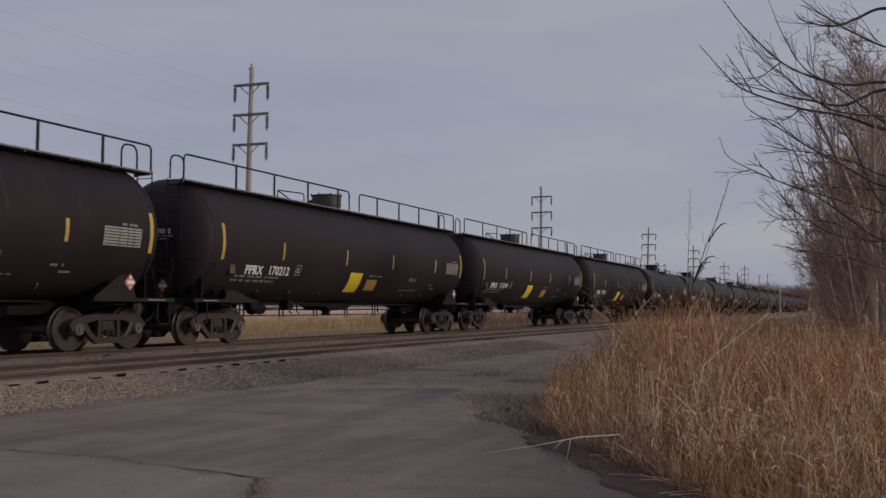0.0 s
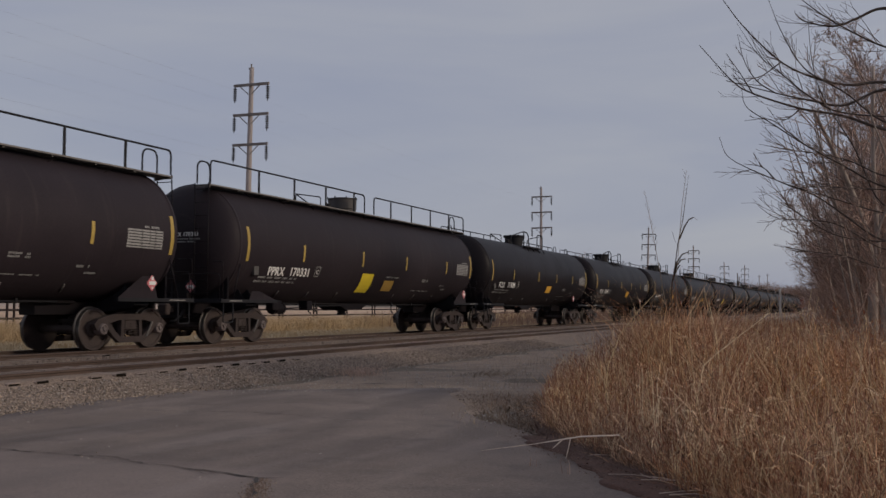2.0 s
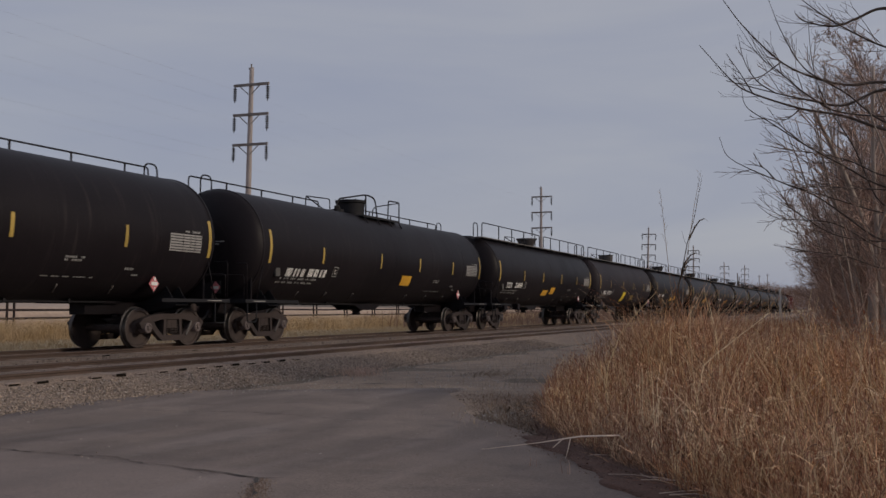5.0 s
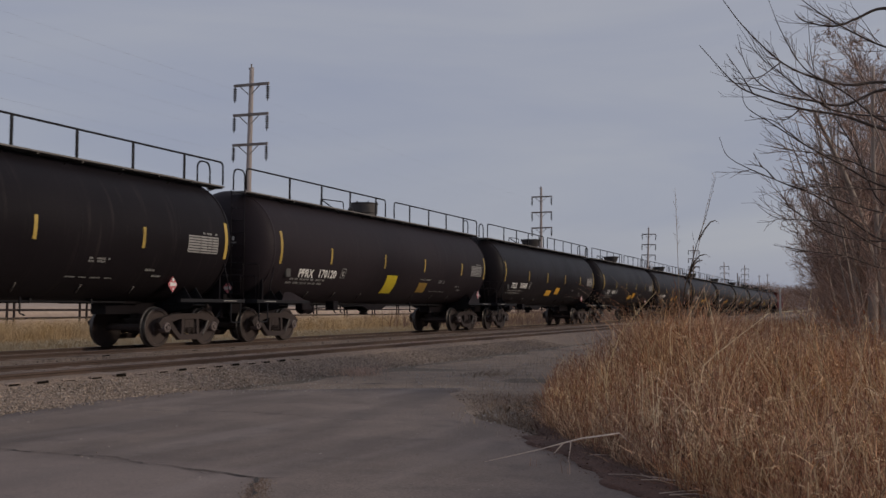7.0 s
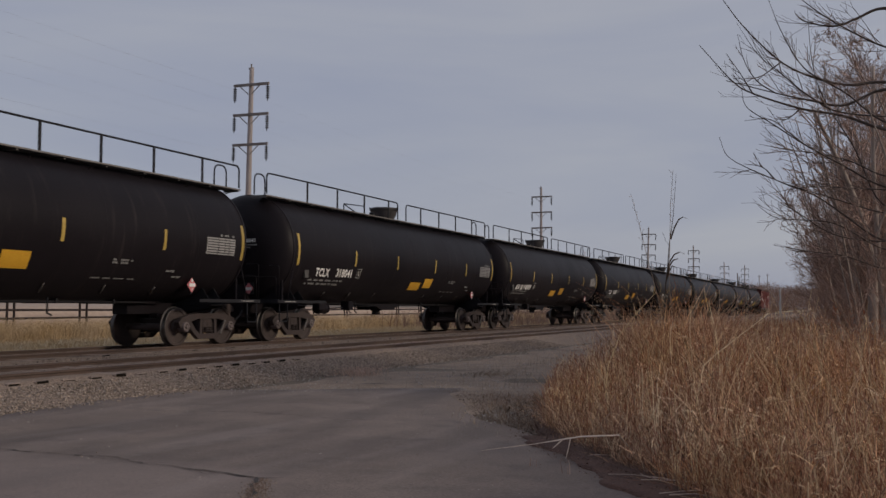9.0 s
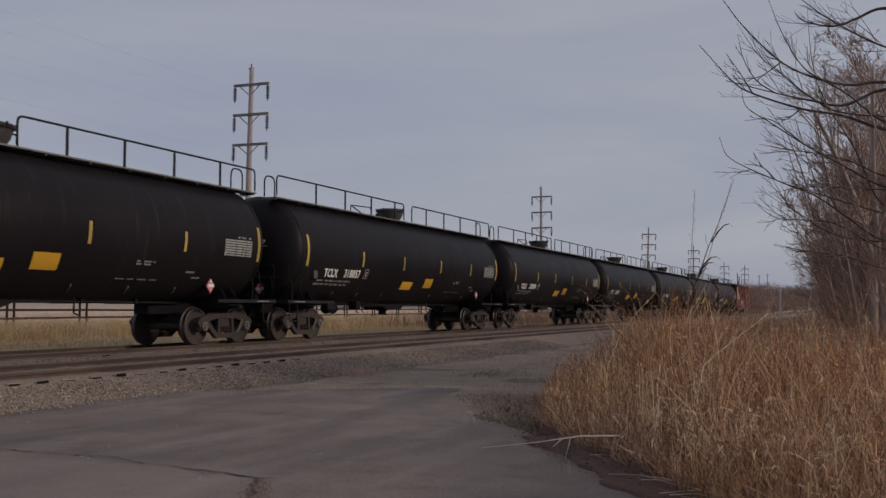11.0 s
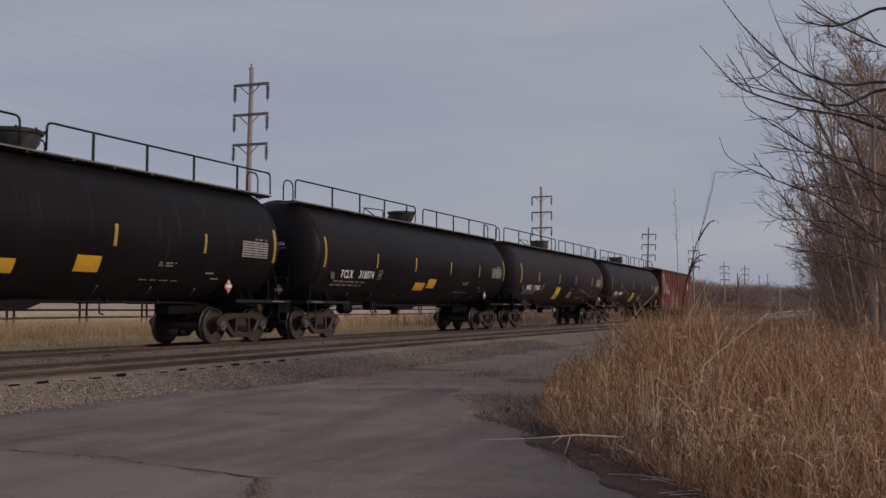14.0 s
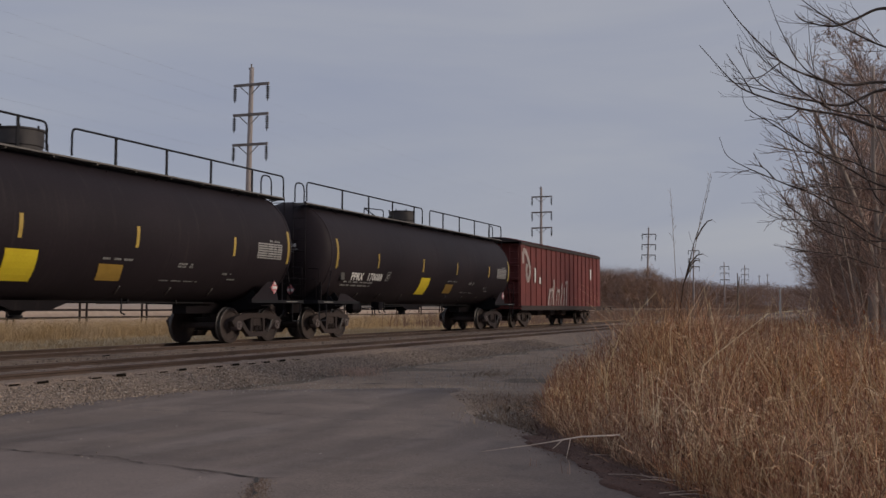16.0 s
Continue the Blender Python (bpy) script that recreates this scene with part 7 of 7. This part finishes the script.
KINDS = ["drum", "drum", "drum", "drum", "low", "low", "low", "funnel", "drum", "funnel", "funnel", "funnel", "funnel", "funnel", "funnel", "funnel", "drum", "drum"]
NAMES = ["", "PPRX 170212", "PPRX 170249", "PPRX 170331", "TCLX 318086", "TCLX 318047", "", "TCLX 318049", "PPRX 170120", "TCLX 318045", "TCLX 318041", "", "TCLX 318057", "TCLX 318098", "TCLX 318097", "TCLX 318074", "PPRX 170061", "PPRX 170088"]


PATCHES = [(-1.3, 0.6), (-0.94, 0.28), (-1.54, 0.93), (-1.22, 0.47), (0.53, 0), (0.78, 0), (0.65, 0), (-0.92, 0.32), (-1.01, 1.71), (-1.03, 0.48), (0.02, 1.14), (-1.0, 0.5), (-1.14, 0.68), (-0.92, 0.50), (-1.47, 0.88), (-1.05, 0.0), (-1.61, 0.88), (-1.32, 1.1)]
SHIFT = [0.0, 0.0, 0.0, 0.35, 0.33, 0.35, 0.33, 0.30, 0.15, 0.30, 0.42, 0.33, 0.22, 0.28, 0.02, 0.15, 0.0, 0.08]   # slack in the couplings


def build_train():
    cars, first = [], {}
    rng = random.Random(100)
    for i, kind in enumerate(KINDS):
        if kind not in first:
            first[kind] = build_tank_car(kind)
    used = set()
    for i, kind in enumerate(KINDS):
        if kind in used:
            car = copy_thing(first[kind], Matrix.Identity(4))
        else:
            car = first[kind]
            used.add(kind)
        cars.append((car, FIRST_Y + CAR * (i - 1) + SHIFT[i]))
    for (car, _), name, kind, (ya, yb) in zip(cars, NAMES, KINDS, PATCHES):
        mark, _, number = name.partition(" ")
        letters(car, mark, number, rng)
        patches(car, kind, ya, yb, rng)
    red = build_red_car()
    cars.append((red, FIRST_Y + CAR * (len(KINDS) - 2) + CAR / 2 + 8.26))
    return cars


TRAIN = build_train()
build_pole()
build_wires()
build_fence()
build_posts()
build_trees()
build_far_woods()
build_field()
build_tall_grass()
build_curled_leaves()
build_fallen_stems()
build_pale_stems()
STALK = build_leaning_stalk()
REED = build_reed()
SEED_A = build_seed_stalk((-0.10, 0.0, 2.95))
SEED_B = build_seed_stalk((0.50, 0.0, 3.15))
build_ties(TRACKS)
build_stones(BED)


def motions():
    for car, y0 in TRAIN:
        walk(car, [(t, pose(TRAIN_X, y0 - SPEED * t, RAIL_Z)) for t in (0.0, 4.0, 8.0, 12.0, 16.0)])
    # wheels roll on the rail: one row a frame
    turn = math.degrees(SPEED / 0.457)
    for a in WHEELS:
        sets = [ob for car, _ in TRAIN for ob in car.children_recursive if ob.name.startswith("wheelset") and abs(ob.location.y - a) < 0.01]
        lead = sets[0]
        walk(lead, [(k / FPS, pose(0, a, 0.457, turn * k / FPS)) for k in range(16 * FPS + 1)])
        for ob in sets[1:]:
            ob.rotation_mode = "QUATERNION"
            ob.animation_data_create()
            ob.animation_data.action = lead.animation_data.action
            ob.animation_data.action_slot = lead.animation_data.action_slot
    # plants that sway in the train's wind: lean in degrees
    sway = [(0.0, 4.7), (0.7, 5.2), (1.4, 0.0), (2.1, -6.2), (2.8, -5.8), (3.5, 6.7), (4.2, 2.6), (5.3, -3.0), (6.5, 1.1), (7.2, 1.1), (7.9, 8.2), (8.6, -10.5), (9.2, -8.0), (10.3, 1.5), (11.5, 6.7), (12.4, -5.4), (13.3, 0.0), (14.2, 1.1), (15.1, 2.2), (16.0, 0.0)]
    for ob, x, y, k in ((REED, -2.27, 14.0, 1.0), (SEED_A, -2.32, 14.1, 1.2), (SEED_B, -2.30, 13.9, 1.05)):
        walk(ob, [(t, pose(x, y, -0.02, 0, s * k, 22.95)) for t, s in sway])
    nod = [(0.0, 2.0), (0.5, -1.0), (1.0, -4.0), (1.5, -1.5), (2.0, 0.5), (3.0, -2.5), (4.0, -3.0), (5.5, 1.0), (6.5, -1.5), (7.0, 6.0), (7.5, 2.0), (8.0, -4.0), (8.5, 3.0), (9.0, 0.5), (10.2, -2.0), (11.5, 1.0), (12.0, 2.5), (13.0, -1.0), (14.0, -4.5), (15.0, -2.5), (16.0, 1.0)]
    walk(STALK, [(t, pose(-1.80, 7.3, 0.243, 0, -s, 22.95)) for t, s in nod])


motions()
